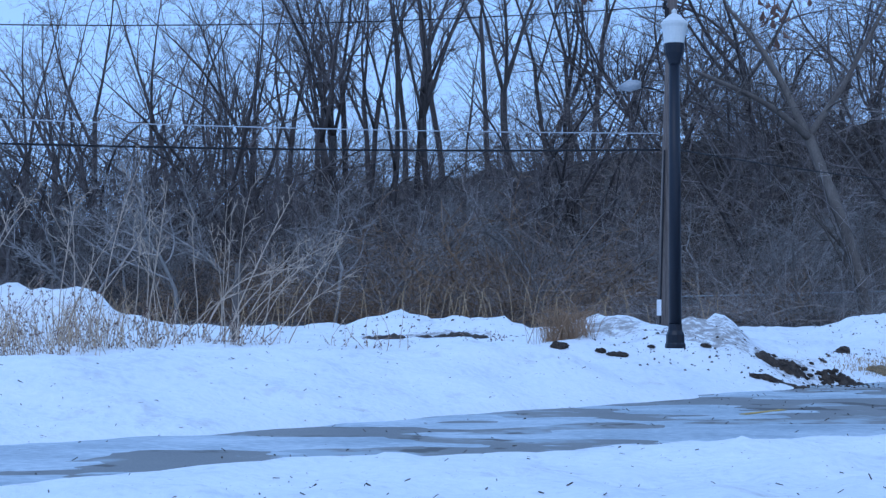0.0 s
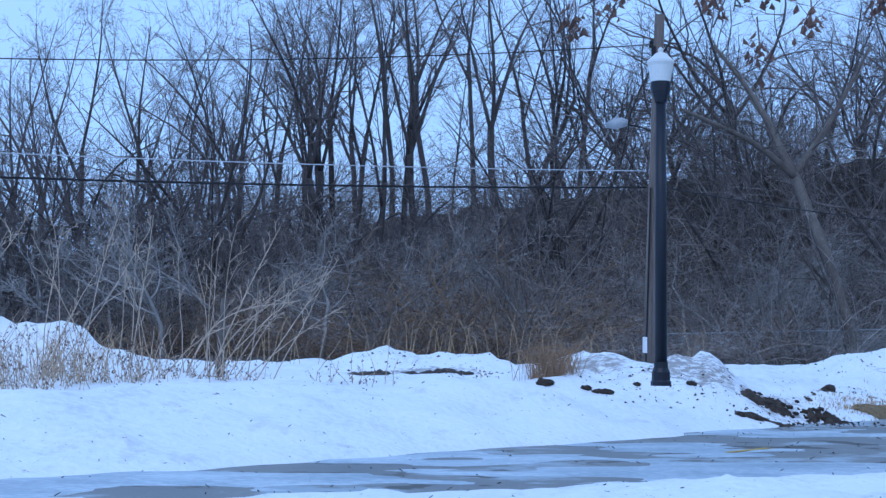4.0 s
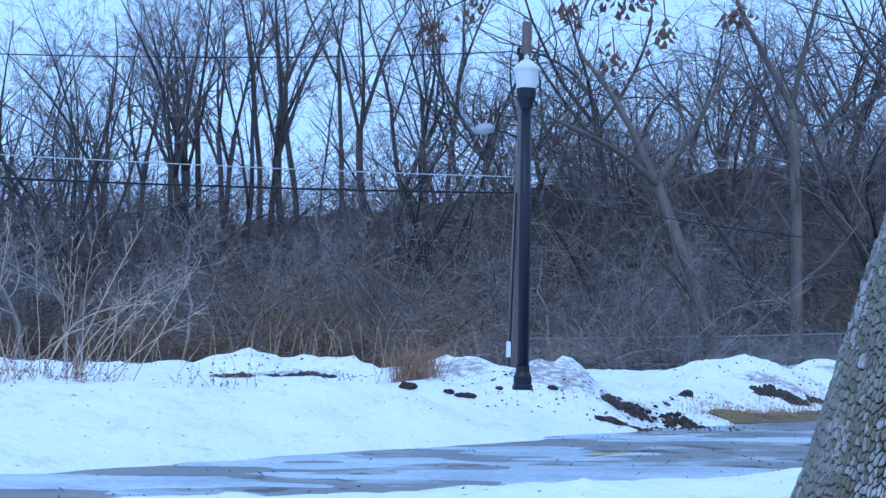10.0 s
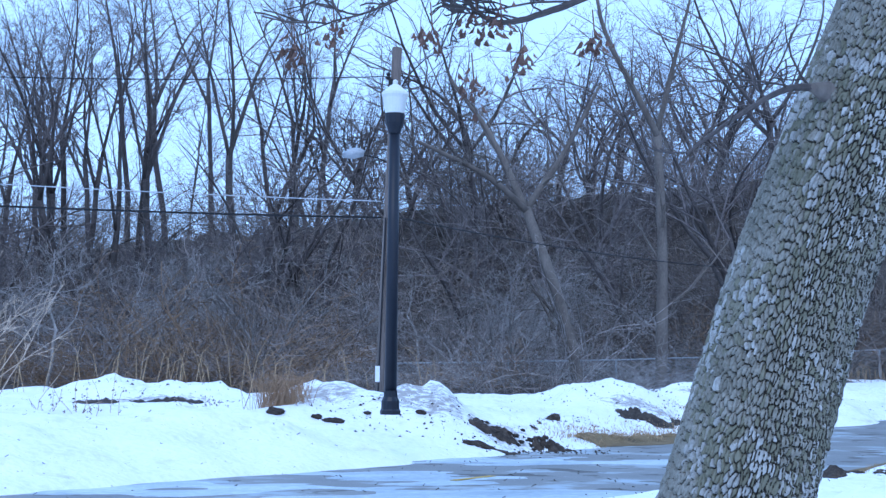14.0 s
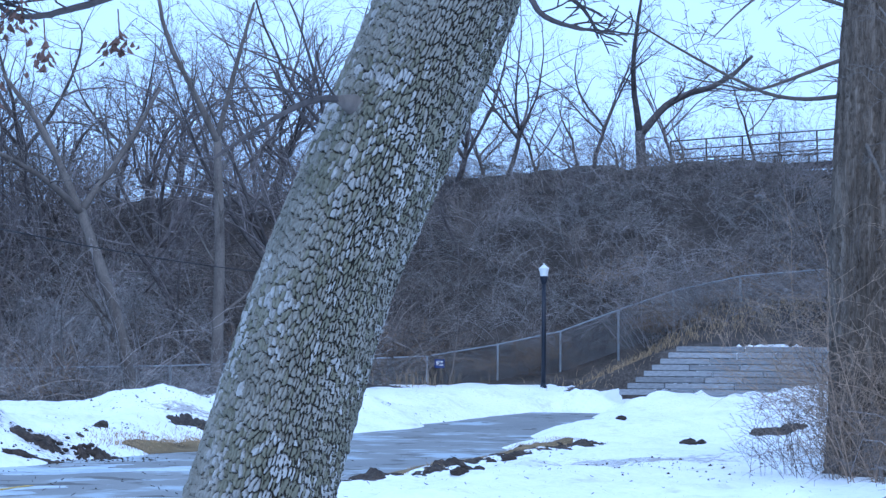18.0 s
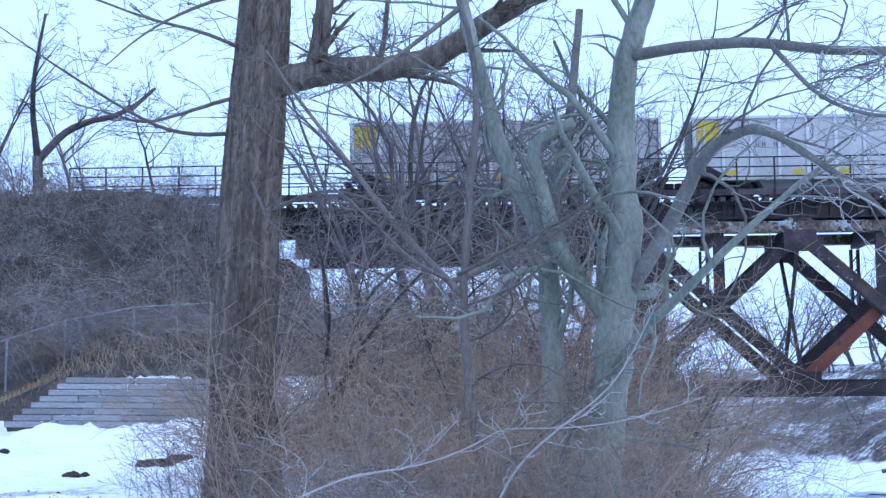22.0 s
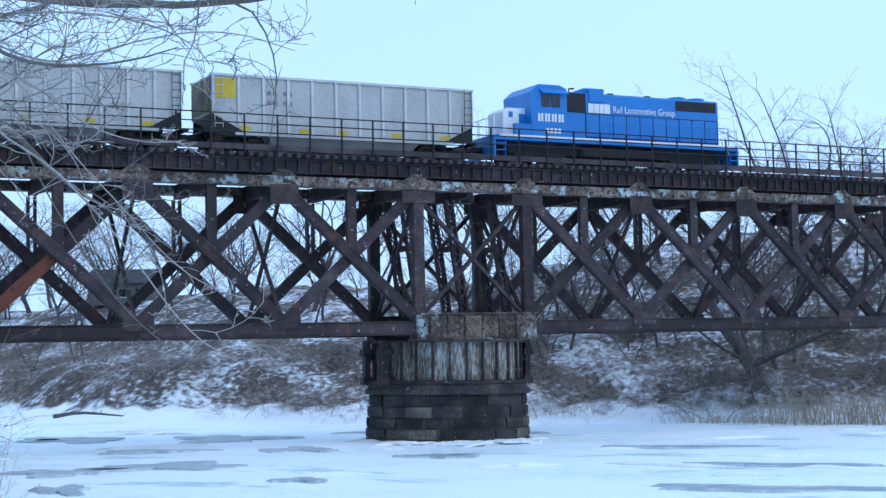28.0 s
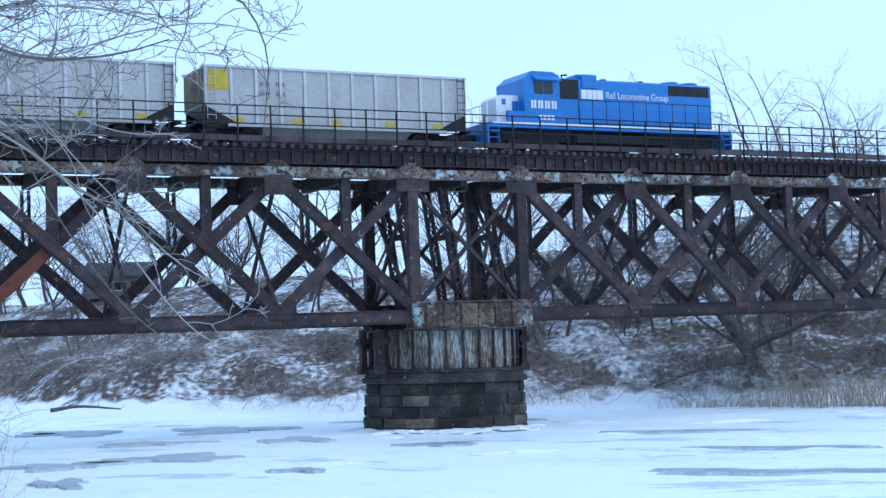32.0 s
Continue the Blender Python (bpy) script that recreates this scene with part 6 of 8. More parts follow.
# ---- street lamps, pole and wires ----
def street_lamp(x, y, z, h, label):
    ob = thing("street_lamp", label, "street lamp", "path lamps", m=Matrix.Translation((x, y, z)))
    k = h / 4.25
    part("base", Build().lathe([(0.0, 0), (0.13 * k, 0), (0.13 * k, 0.05 * k), (0.115 * k, 0.07 * k), (0.115 * k, 0.17 * k), (0.09 * k, 0.22 * k), (0.085 * k, 0.30 * k), (0.0, 0.31 * k)], 12), M_LAMPPOST, ob)
    part("shaft", Build().tube([(0, 0, 0.3 * k), (0, 0, 3.65 * k)], [0.079 * k, 0.068 * k], 14), M_LAMPPOST, ob, smooth=True)
    part("collar", Build().lathe([(0.0, 3.55 * k), (0.075 * k, 3.56 * k), (0.09 * k, 3.62 * k), (0.12 * k, 3.70 * k), (0.128 * k, 3.78 * k), (0.128 * k, 3.82 * k), (0.0, 3.83 * k)], 16), M_LAMPPOST, ob)
    g = part("globe", Build().lathe([(0.0, 3.81 * k), (0.122 * k, 3.82 * k), (0.14 * k, 3.93 * k), (0.155 * k, 4.02 * k), (0.17 * k, 4.06 * k), (0.0, 4.07 * k)], 22), M_GLOBE, ob, "white frosted acorn globe", smooth=False)
    part("cap", Build().lathe([(0.0, 4.062 * k), (0.175 * k, 4.06 * k), (0.17 * k, 4.09 * k), (0.11 * k, 4.14 * k), (0.07 * k, 4.18 * k), (0.03 * k, 4.20 * k), (0.034 * k, 4.24 * k), (0.0, 4.27 * k)], 22), M_GLOBE, g)
    return ob


street_lamp(3.09, 22.32, 0.86, 4.96, "dark-painted street lamp with a white acorn globe in snow")
street_lamp(26.34, 44.84, 1.22, 4.36, "distant dark street lamp with a white acorn globe by the path")

pole = thing("utility_pole", "weathered grey wooden utility pole standing in snow", "utility pole")
part("shaft", Build().tube([(4.55, 33.73, 0.4), (4.66, 33.72, 4.0), (4.80, 33.70, 8.78)], [0.155, 0.14, 0.11], 12), M_POLE, pole, smooth=True)
part("tag", Build().box((4.40, 33.56, 1.25), (4.50, 33.585, 1.60), 0.004), M_WHITE, pole, "small white tag")
part("insulator_bracket", Build().box((4.60, 33.58, 7.72), (4.70, 33.64, 8.05), 0.01), M_BLACK, pole)
part("insulator", Build().lathe([(0, 0), (0.05, 0), (0.06, 0.05), (0.035, 0.08), (0.055, 0.13), (0.02, 0.17), (0, 0.17)], 10, (4.60, 33.60, 8.02)), M_BLACK, pole)
part("conduit", Build().tube([(4.47, 33.6, 0.9), (4.58, 33.58, 4.9)], 0.02, 6), M_BLACK, pole)
arm = part("lamp_arm", Build().tube([(4.72, 33.7, 6.12), (4.4, 33.75, 6.26), (4.05, 33.8, 6.34)], 0.018, 6), M_BLACK, pole)
b = Build()
b.tube([(4.10, 33.8, 6.36), (4.0, 33.81, 6.37), (3.82, 33.83, 6.35), (3.62, 33.85, 6.30)], [0.07, 0.11, 0.13, 0.05], 10)
part("lamp_head", b, M_GALV, arm, "pale grey street light head", smooth=True)


def wire(name, a, c, sag, r, material, label):
    t = np.linspace(0, 1, 24)[:, None]
    p = np.array(a) * (1 - t) + np.array(c) * t
    p[:, 2] -= sag * 4 * (t * (1 - t))[:, 0]
    return tagged(part(name, Build().tube(p, r, 5), material), label, "wire")


wire("overhead_wire", (4.50, 33.75, 4.92), (-32, 20.4, 5.1), 0.5, 0.022, M_WIRE, "black overhead cable between poles")
wire("overhead_wire", (4.48, 33.70, 5.28), (-32, 20.2, 5.6), 0.45, 0.012, M_BAREWIRE, "thin bright overhead wire between poles")
wire("overhead_wire", (4.62, 33.62, 8.1), (-32, 20.0, 7.3), 1.15, 0.012, M_WIRE, "thin overhead wire at the pole top")
wire("overhead_wire", (4.70, 33.7, 4.95), (30, 62, 6.2), 0.5, 0.016, M_WIRE, "thin overhead wire into the trees")


# ---- oak with furrowed bark ----
def bark_trunk(path, rad, cell=(0.022, 0.070), amp=0.040, step=(0.0050, 0.0096), seed=1, rear=1.0):
    """A trunk whose bark is a net of furrows between raised plates; rear: how much coarser the far side is."""
    path, rad = np.array(path, float), np.array(rad, float)
    ln = np.r_[0, np.cumsum(np.linalg.norm(np.diff(path, axis=0), axis=1))]
    v = np.arange(0, ln[-1], step[1])
    ctr = np.stack([np.interp(v, ln, path[:, k]) for k in range(3)], -1)
    k = 41
    pad = np.pad(ctr, ((k, k), (0, 0)), mode="reflect", reflect_type="odd")
    ctr = np.stack([np.convolve(pad[:, i], np.ones(2 * k + 1) / (2 * k + 1), "valid") for i in range(3)], -1)
    r = np.interp(v, ln, rad)
    around = 2 * math.pi * float(np.mean(rad))
    half = int(around * 0.56 / step[0])
    back = int(around * 0.44 / (step[0] * rear))
    u = np.r_[np.linspace(-0.30, -0.09, back // 2, endpoint=False), np.linspace(-0.09, 0.48, half, endpoint=False), np.linspace(0.48, 0.70, back // 2, endpoint=False)]
    n = len(u)
    m = int(round(around / cell[0]))
    U, V = np.meshgrid(u, v, indexing="xy")
    warp = 0.7 * fbm(U * 16, V * 4.0, 3, seed) + 0.18 * fbm(U * 70, V * 22, 2, seed + 7)
    cu, cv = U * m + warp, V / cell[1] + 0.6 * fbm(U * 9, V * 2, 2, seed + 5) + 0.18 * fbm(U * 60, V * 18, 2, seed + 8)
    iu, iv = np.floor(cu), np.floor(cv)
    f1, f2, tone = np.full(U.shape, 9.0), np.full(U.shape, 9.0), np.zeros(U.shape)
    for du in (-1, 0, 1):
        for dv in (-1, 0, 1):
            a, c = iu + du, iv + dv
            am = np.mod(a, m)
            h1 = np.sin(am * 12.9898 + c * 78.233 + seed) * 43758.5453
            h2 = np.sin(am * 39.3467 + c * 11.135 + seed) * 24634.6345
            h1, h2 = h1 - np.floor(h1), h2 - np.floor(h2)
            d = np.hypot((a + 0.15 + 0.7 * h1 + 0.5 * np.mod(c, 2) - 0.25) - cu, (c + 0.1 + 0.8 * h2) - cv)
            near = d < f1
            f2 = np.where(near, f1, np.minimum(f2, d))
            tone = np.where(near, h1, tone)
            f1 = np.minimum(f1, d)
    gap = f2 - f1
    h = amp * (smooth01(gap, 0.03, 0.22) * (0.72 + 0.28 * tone) - 0.5) + 0.006 * fbm(U * 90, V * 26, 3, seed + 9) + 0.005 * fbm(U * 4, V * 1.4, 2, seed + 3)
    d = np.gradient(ctr, axis=0)
    d /= np.linalg.norm(d, axis=1)[:, None]
    e1 = np.cross(d, (0.0, 1.0, 0.0))
    e1 /= np.linalg.norm(e1, axis=1)[:, None]
    e2 = np.cross(d, e1)
    ang = 2 * np.pi * U
    R = r[:, None] + h
    P = ctr[:, None] + R[..., None] * (e1[:, None] * np.cos(ang)[..., None] + e2[:, None] * np.sin(ang)[..., None])
    i = np.arange(len(v) - 1)[:, None] * n
    j = np.arange(n)[None]
    q = np.stack([i + j, i + (j + 1) % n, i + n + (j + 1) % n, i + n + j], -1).reshape(-1, 4)
    b = Build()
    b.add(P, q)
    # kinds of bark, face by face: furrow floor (inner bark, crevice shade coloured in), grey plate, olive plate,
    # lichen-pale plate
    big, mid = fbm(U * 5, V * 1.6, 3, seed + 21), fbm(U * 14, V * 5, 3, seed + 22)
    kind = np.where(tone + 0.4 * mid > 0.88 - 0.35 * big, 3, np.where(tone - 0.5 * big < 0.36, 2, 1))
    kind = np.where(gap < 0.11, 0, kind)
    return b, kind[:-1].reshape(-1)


def limb(b, rng, pts, r0, r1, spec, sides=8):
    """A limb through given points, with its own twigs."""
    pts = np.array(pts, float)
    t = np.linspace(0, 1, len(pts))
    tt = np.linspace(0, 1, len(pts) * 4)
    p = np.stack([np.interp(tt, t, pts[:, k]) for k in range(3)], -1)
    pad = np.pad(p, ((2, 2), (0, 0)), mode="reflect", reflect_type="odd")
    p = np.stack([np.convolve(pad[:, k], np.ones(5) / 5, "valid") for k in range(3)], -1)
    p[1:-1] += np.array([[rng.gauss(0, r0 * 0.05) for _ in range(3)] for _ in range(len(p) - 2)])
    b.tube(p, np.linspace(r0, r1, len(p)), sides)
    sprout(rng, b, p, (r0 + r1) / 2, 0, spec)


oak = thing("leaning_oak", "leaning tree with thick deeply furrowed grey bark", "tree")
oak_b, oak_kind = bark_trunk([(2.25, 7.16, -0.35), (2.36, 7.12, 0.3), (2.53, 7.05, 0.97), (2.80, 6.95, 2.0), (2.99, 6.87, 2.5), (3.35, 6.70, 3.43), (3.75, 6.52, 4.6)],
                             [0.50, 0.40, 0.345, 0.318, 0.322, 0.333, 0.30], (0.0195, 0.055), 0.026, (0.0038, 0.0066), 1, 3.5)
oak_me = oak_b.mesh("trunk", M_FURROW_SHADED, True)
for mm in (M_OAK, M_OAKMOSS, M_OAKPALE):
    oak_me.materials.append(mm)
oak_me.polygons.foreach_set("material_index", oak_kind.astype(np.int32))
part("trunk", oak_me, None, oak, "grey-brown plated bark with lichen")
rngo = random.Random(77)
TWIGS = [(7, 0.35, 45, 0.2, -0.03, 0.1, 4), (4, 0.5, 45, 0.22, -0.04, 0.15, 3)]
b = Build()
limb(b, rngo, [(2.80, 6.66, 2.83), (2.66, 6.60, 2.83), (2.52, 6.53, 2.79), (2.28, 6.41, 2.65), (2.0, 6.3, 2.45)], 0.022, 0.006, TWIGS, 6)
part("knot", Build().tube([(2.92, 6.72, 2.80), (2.82, 6.67, 2.82), (2.75, 6.64, 2.83), (2.69, 6.61, 2.83)], [0.09, 0.055, 0.03, 0.014], 12), M_MIDBARK, oak, smooth=True)
part("side_shoot", b, M_FARBARK, oak, "thin side shoot with dark twigs")
b = Build()
limb(b, rngo, [(3.6, 6.6, 4.3), (2.9, 6.5, 3.9), (2.3, 6.3, 3.5), (1.87, 6.23, 3.26), (1.48, 6.25, 3.07), (1.31, 6.24, 3.0), (1.17, 6.22, 2.95), (1.07, 6.19, 2.97), (0.97, 6.16, 3.06)], 0.024, 0.008,
     [(12, 0.22, 50, 0.2, -0.04, 0.25, 4), (5, 0.5, 45, 0.22, -0.05, 0.15, 3), (3, 0.5, 45, 0.2, -0.04, 0.2, 3)])
limb(b, rngo, [(1.3, 6.15, 3.3), (0.8, 6.09, 3.06), (0.66, 6.11, 2.98), (0.53, 6.13, 2.93), (0.44, 6.14, 2.91), (0.3, 6.15, 2.84)], 0.007, 0.003, TWIGS, 5)
part("limb", b, M_FARBARK, oak)
for pts in ([(3.6, 6.3, 4.2), (3.4, 5.9, 3.7), (3.3, 5.6, 3.22), (3.41, 5.51, 3.10), (3.45, 5.49, 2.98)], [(3.4, 6.0, 3.6), (3.19, 5.66, 3.12), (3.36, 5.57, 3.03), (3.46, 5.50, 3.02)],
            [(3.5, 6.3, 4.3), (2.6, 6.0, 3.7), (2.0, 5.9, 3.4), (1.5, 5.8, 3.3)], [(3.0, 6.8, 3.9), (2.2, 7.4, 3.8), (1.3, 7.8, 3.6), (0.6, 8.0, 3.5)]):
    b = Build()
    limb(b, rngo, pts, 0.02, 0.005, TWIGS, 5)
    part("branch", b, M_FARBARK, oak)


def leaf(b, p, rng, size):
    """A curled dry leaf."""
    a = rng.uniform(0, 6.28)
    d = np.array([math.cos(a), math.sin(a), -1.2])
    d /= np.linalg.norm(d)
    s = np.cross(d, (0, 0, 1))
    s /= np.linalg.norm(s)
    nn = np.cross(d, s) * 0.25 * size
    p = np.array(p)
    b.add([p, p + d * size * 0.5 + s * size * 0.28 + nn, p + d * size, p + d * size * 0.5 - s * size * 0.28 + nn, p + d * size * 0.5],
          [(0, 1, 4), (1, 2, 4), (2, 3, 4), (3, 0, 4)])


for p in ((0.29, 6.25, 2.81), (0.45, 6.24, 2.90), (0.85, 6.18, 2.88), (1.03, 6.15, 2.94), (1.13, 6.13, 2.93), (1.02, 6.15, 2.67), (1.22, 6.10, 2.79), (1.5, 6.03, 2.85)):
    b = Build()
    for i in range(26):
        q = np.array(p) + np.array([rngo.gauss(0, 0.028), rngo.gauss(0, 0.03), rngo.gauss(0, 0.035)])
        leaf(b, q, rngo, rngo.uniform(0.03, 0.055))
    b.tube([np.array(p) + (0, 0, 0.14), np.array(p) + (0.01, 0, 0.03), p], 0.003, 4)
    tagged(part("leaf_tuft", b, M_DRYLEAF, oak, "hanging cluster of brown dead leaves"), kind="stuff")

# ---- willow ----
rngw = random.Random(41)
willow = thing("willow_tree", "large tree with brown shaggy bark beside brush", "tree")
part("trunk", bark_trunk([(15.42, 17.07, -0.4), (15.41, 17.08, 0.5), (15.42, 17.08, 1.97), (15.37, 17.12, 3.67), (15.45, 17.05, 5.15), (15.53, 16.98, 6.64), (15.57, 16.94, 8.07), (15.65, 16.9, 10.5)],
                         [0.80, 0.56, 0.475, 0.465, 0.44, 0.41, 0.37, 0.28], (0.085, 0.5), 0.05, (0.026, 0.05), 4)[0], M_WILLOW, willow, "shaggy vertically ridged brown bark", smooth=True)
WT = [(9, 0.30, 48, 0.18, -0.02, 0.1, 4), (5, 0.5, 45, 0.2, -0.03, 0.15, 3), (3, 0.5, 45, 0.2, -0.02, 0.2, 3)]
for pts, r0, r1 in (([(15.5, 16.95, 6.5), (15.81, 16.26, 6.66), (16.06, 15.55, 6.67), (16.50, 14.59, 6.63), (16.77, 13.76, 7.12), (17.06, 12.86, 7.54), (17.29, 11.98, 7.89)], 0.24, 0.12),
                    ([(15.96, 16.30, 6.66), (16.05, 16.21, 7.22), (16.09, 16.17, 8.02), (16.14, 16.13, 9.3)], 0.16, 0.12),
                    ([(16.25, 15.2, 6.6), (16.3, 15.1, 7.2), (16.32, 15.05, 8.3)], 0.05, 0.03)):
    b = Build()
    limb(b, rngw, pts, r0, r1, WT, 10)
    part("limb", b, M_WILLOW, willow, smooth=True)
for pts in ([(15.34, 17.15, 7.08), (14.55, 17.17, 7.21), (13.58, 17.31, 7.23), (12.62, 17.41, 7.40), (11.87, 17.32, 7.28)],
            [(15.31, 17.18, 6.37), (14.58, 17.31, 6.07), (13.76, 17.49, 5.72), (13.1, 17.25, 5.73), (12.52, 17.48, 5.83)],
            [(15.24, 17.23, 5.78), (14.06, 17.25, 5.58), (12.84, 17.25, 5.95), (11.76, 17.10, 6.28), (10.83, 16.81, 6.50)],
            [(15.2, 17.0, 7.9), (14.2, 16.8, 7.5), (13.2, 16.8, 6.9), (12.6, 16.9, 6.3)], [(15.4, 16.8, 8.2), (14.0, 16.2, 8.2), (12.9, 16.0, 7.6), (12.2, 16.0, 7.1)],
            [(15.3, 17.0, 5.2), (15.0, 16.4, 4.7), (14.9, 16.0, 4.2), (15.3, 15.6, 4.0)], [(15.5, 16.6, 4.6), (15.9, 16.0, 4.9), (16.5, 15.6, 4.8), (17.2, 15.2, 4.4)]):
    b = Build()
    limb(b, rngw, pts, 0.035, 0.008, WT, 6)
    part("branch", b, M_MIDBARK, willow)
b = Build()
for i in range(60):
    a = rngw.uniform(2.6, 5.6)
    z = rngw.uniform(0.2, 3.6)
    p = np.array([15.4 + 0.5 * math.cos(a), 17.08 + 0.5 * math.sin(a), z])
    q = wander(rngw, p, (math.cos(a) * 0.5, math.sin(a) * 0.5, 0.7), rngw.uniform(0.5, 1.5), 4, 0.2, 0.02)
    b.tube(q, np.linspace(0.008, 0.003, 5), 3, cap=False)
    sprout(rngw, b, q, 0.006, 0, [(3, 0.5, 40, 0.2, 0.0, 0.2, 3)])
part("shoot_growth", b, M_BRUSH, willow, "thin brown shoots along the trunk")

# ---- smooth-barked tree of several stems ----
rngm = random.Random(52)
smoothtree = thing("multi_stem_tree", "multi-stemmed tree with smooth grey-green bark", "tree")
CURL = [(11, 0.36, 50, 0.36, -0.02, 0.15, 6), (6, 0.5, 50, 0.4, 0.0, 0.15, 4), (3, 0.5, 45, 0.3, 0.02, 0.2, 3)]
ST = [(11, 0.34, 50, 0.3, 0.0, 0.12, 6), (5, 0.5, 50, 0.36, 0.0, 0.15, 4), (3, 0.5, 40, 0.2, 0.02, 0.2, 3)]
for name, pts, r0, r1, spec in (
        ("trunk", [(16.40, 11.52, -0.3), (16.48, 11.41, 0.49), (16.59, 11.26, 2.25), (16.62, 11.22, 2.99), (16.71, 11.08, 3.88), (16.66, 11.16, 4.56), (16.67, 11.14, 5.69), (16.70, 11.09, 6.38), (16.86, 10.86, 7.06), (17.01, 10.63, 8.21), (17.1, 10.5, 9.6)], 0.29, 0.10, ST),
        ("stem", [(16.5, 12.0, -0.3), (16.42, 12.02, 1.07), (16.36, 12.09, 2.86), (16.33, 12.13, 3.85), (16.11, 12.42, 4.57), (15.92, 12.66, 5.23), (15.78, 12.82, 6.16), (15.60, 13.04, 7.18), (15.47, 13.19, 8.13)], 0.17, 0.07, ST),
        ("stem", [(16.54, 11.33, 2.85), (16.22, 11.64, 3.41), (16.03, 11.75, 3.79), (15.81, 11.90, 4.68), (15.71, 11.90, 5.02), (15.75, 11.71, 5.17), (15.90, 11.37, 5.33)], 0.12, 0.07, ST[1:]),
        ("stem", [(16.25, 12.07, 3.88), (16.33, 11.97, 4.59), (16.40, 11.87, 5.20), (16.44, 11.81, 5.6), (16.5, 11.7, 7.0)], 0.09, 0.05, ST),
        ("limb", [(16.68, 11.15, 3.05), (16.71, 10.41, 4.00), (16.58, 9.91, 4.75), (16.41, 9.47, 4.98), (16.33, 8.86, 5.05), (16.23, 8.26, 4.61), (16.14, 7.61, 4.18), (16.06, 6.91, 3.50), (15.96, 6.18, 3.11)], 0.11, 0.010, CURL),
        ("limb", [(16.38, 7.68, 4.2), (15.98, 6.97, 3.16), (15.66, 6.05, 2.06), (15.32, 5.08, 1.46)], 0.011, 0.004, [(6, 0.14, 45, 0.3, 0.02, 0.3, 4), (3, 0.5, 45, 0.3, 0, 0.2, 3)]),
        ("limb", [(16.70, 11.09, 6.3), (16.76, 9.95, 6.30), (16.67, 8.98, 6.15), (16.59, 7.91, 5.83), (16.62, 6.20, 5.63), (16.45, 5.09, 5.58), (16.11, 4.45, 5.55), (15.85, 3.3, 5.50), (15.55, 2.20, 5.46)], 0.085, 0.009, [(16, 0.24, 52, 0.38, -0.03, 0.15, 6), (7, 0.5, 50, 0.4, 0.0, 0.15, 4), (3, 0.5, 40, 0.3, 0.02, 0.2, 3)]),
        ("limb", [(16.6, 8.9, 6.1), (15.6, 8.0, 5.4), (14.6, 7.3, 4.95), (14.32, 6.74, 4.60), (14.33, 6.14, 4.48), (14.36, 5.44, 4.52), (14.29, 4.94, 4.62)], 0.034, 0.006, CURL),
        ("limb", [(16.55, 11.3, 2.2), (16.08, 11.12, 1.9), (15.74, 11.58, 1.37), (15.39, 12.03, 0.66)], 0.04, 0.012, ST),
        ("limb", [(14.5, 12.2, 3.2), (15.63, 11.72, 3.72), (16.45, 11.44, 4.36)], 0.045, 0.03, ST),
        ("limb", [(15.6, 13.0, 7.1), (14.9, 13.4, 6.4), (14.2, 13.6, 5.9), (13.6, 13.9, 5.6)], 0.04, 0.01, ST)):
    b = Build()
    limb(b, rngm, pts, r0, r1, spec, 12)
    part(name, b, M_SMOOTH if r0 > 0.115 else M_LIMB, smoothtree, smooth=True)
for pts in ([(16.6, 8.2, 5.9), (15.5, 7.7, 5.4), (14.45, 7.02, 5.09), (14.57, 6.46, 5.12), (14.64, 5.94, 5.09), (14.74, 5.31, 4.95), (14.74, 4.89, 4.7), (14.64, 4.74, 4.51)],
            [(16.6, 8.2, 5.9), (15.5, 7.7, 5.2), (14.45, 7.02, 4.8), (14.57, 6.46, 4.57), (14.59, 6.04, 4.64), (14.7, 5.42, 4.83), (14.83, 4.63, 4.91), (14.9, 3.93, 4.66)],
            [(16.14, 7.61, 4.18), (15.3, 7.3, 4.1), (14.48, 6.96, 3.88), (14.57, 6.45, 3.58), (14.6, 6.03, 3.17), (14.62, 5.61, 2.71), (14.62, 5.2, 2.14), (14.6, 4.83, 1.74), (14.57, 4.47, 1.57)],
            [(16.2, 8.0, 4.5), (15.3, 7.5, 4.65), (14.48, 6.97, 4.57), (14.57, 6.45, 4.28), (14.6, 6.04, 3.92), (14.68, 5.47, 3.74), (14.68, 5.05, 3.75)]):
    b = Build()
    limb(b, rngm, pts, 0.016, 0.005, [(9, 0.26, 50, 0.38, -0.01, 0.1, 6), (5, 0.5, 50, 0.4, 0.0, 0.15, 4), (2, 0.5, 45, 0.3, 0.0, 0.2, 3)], 7)
    part("limb", b, M_PALEBRANCH, smoothtree, smooth=True)
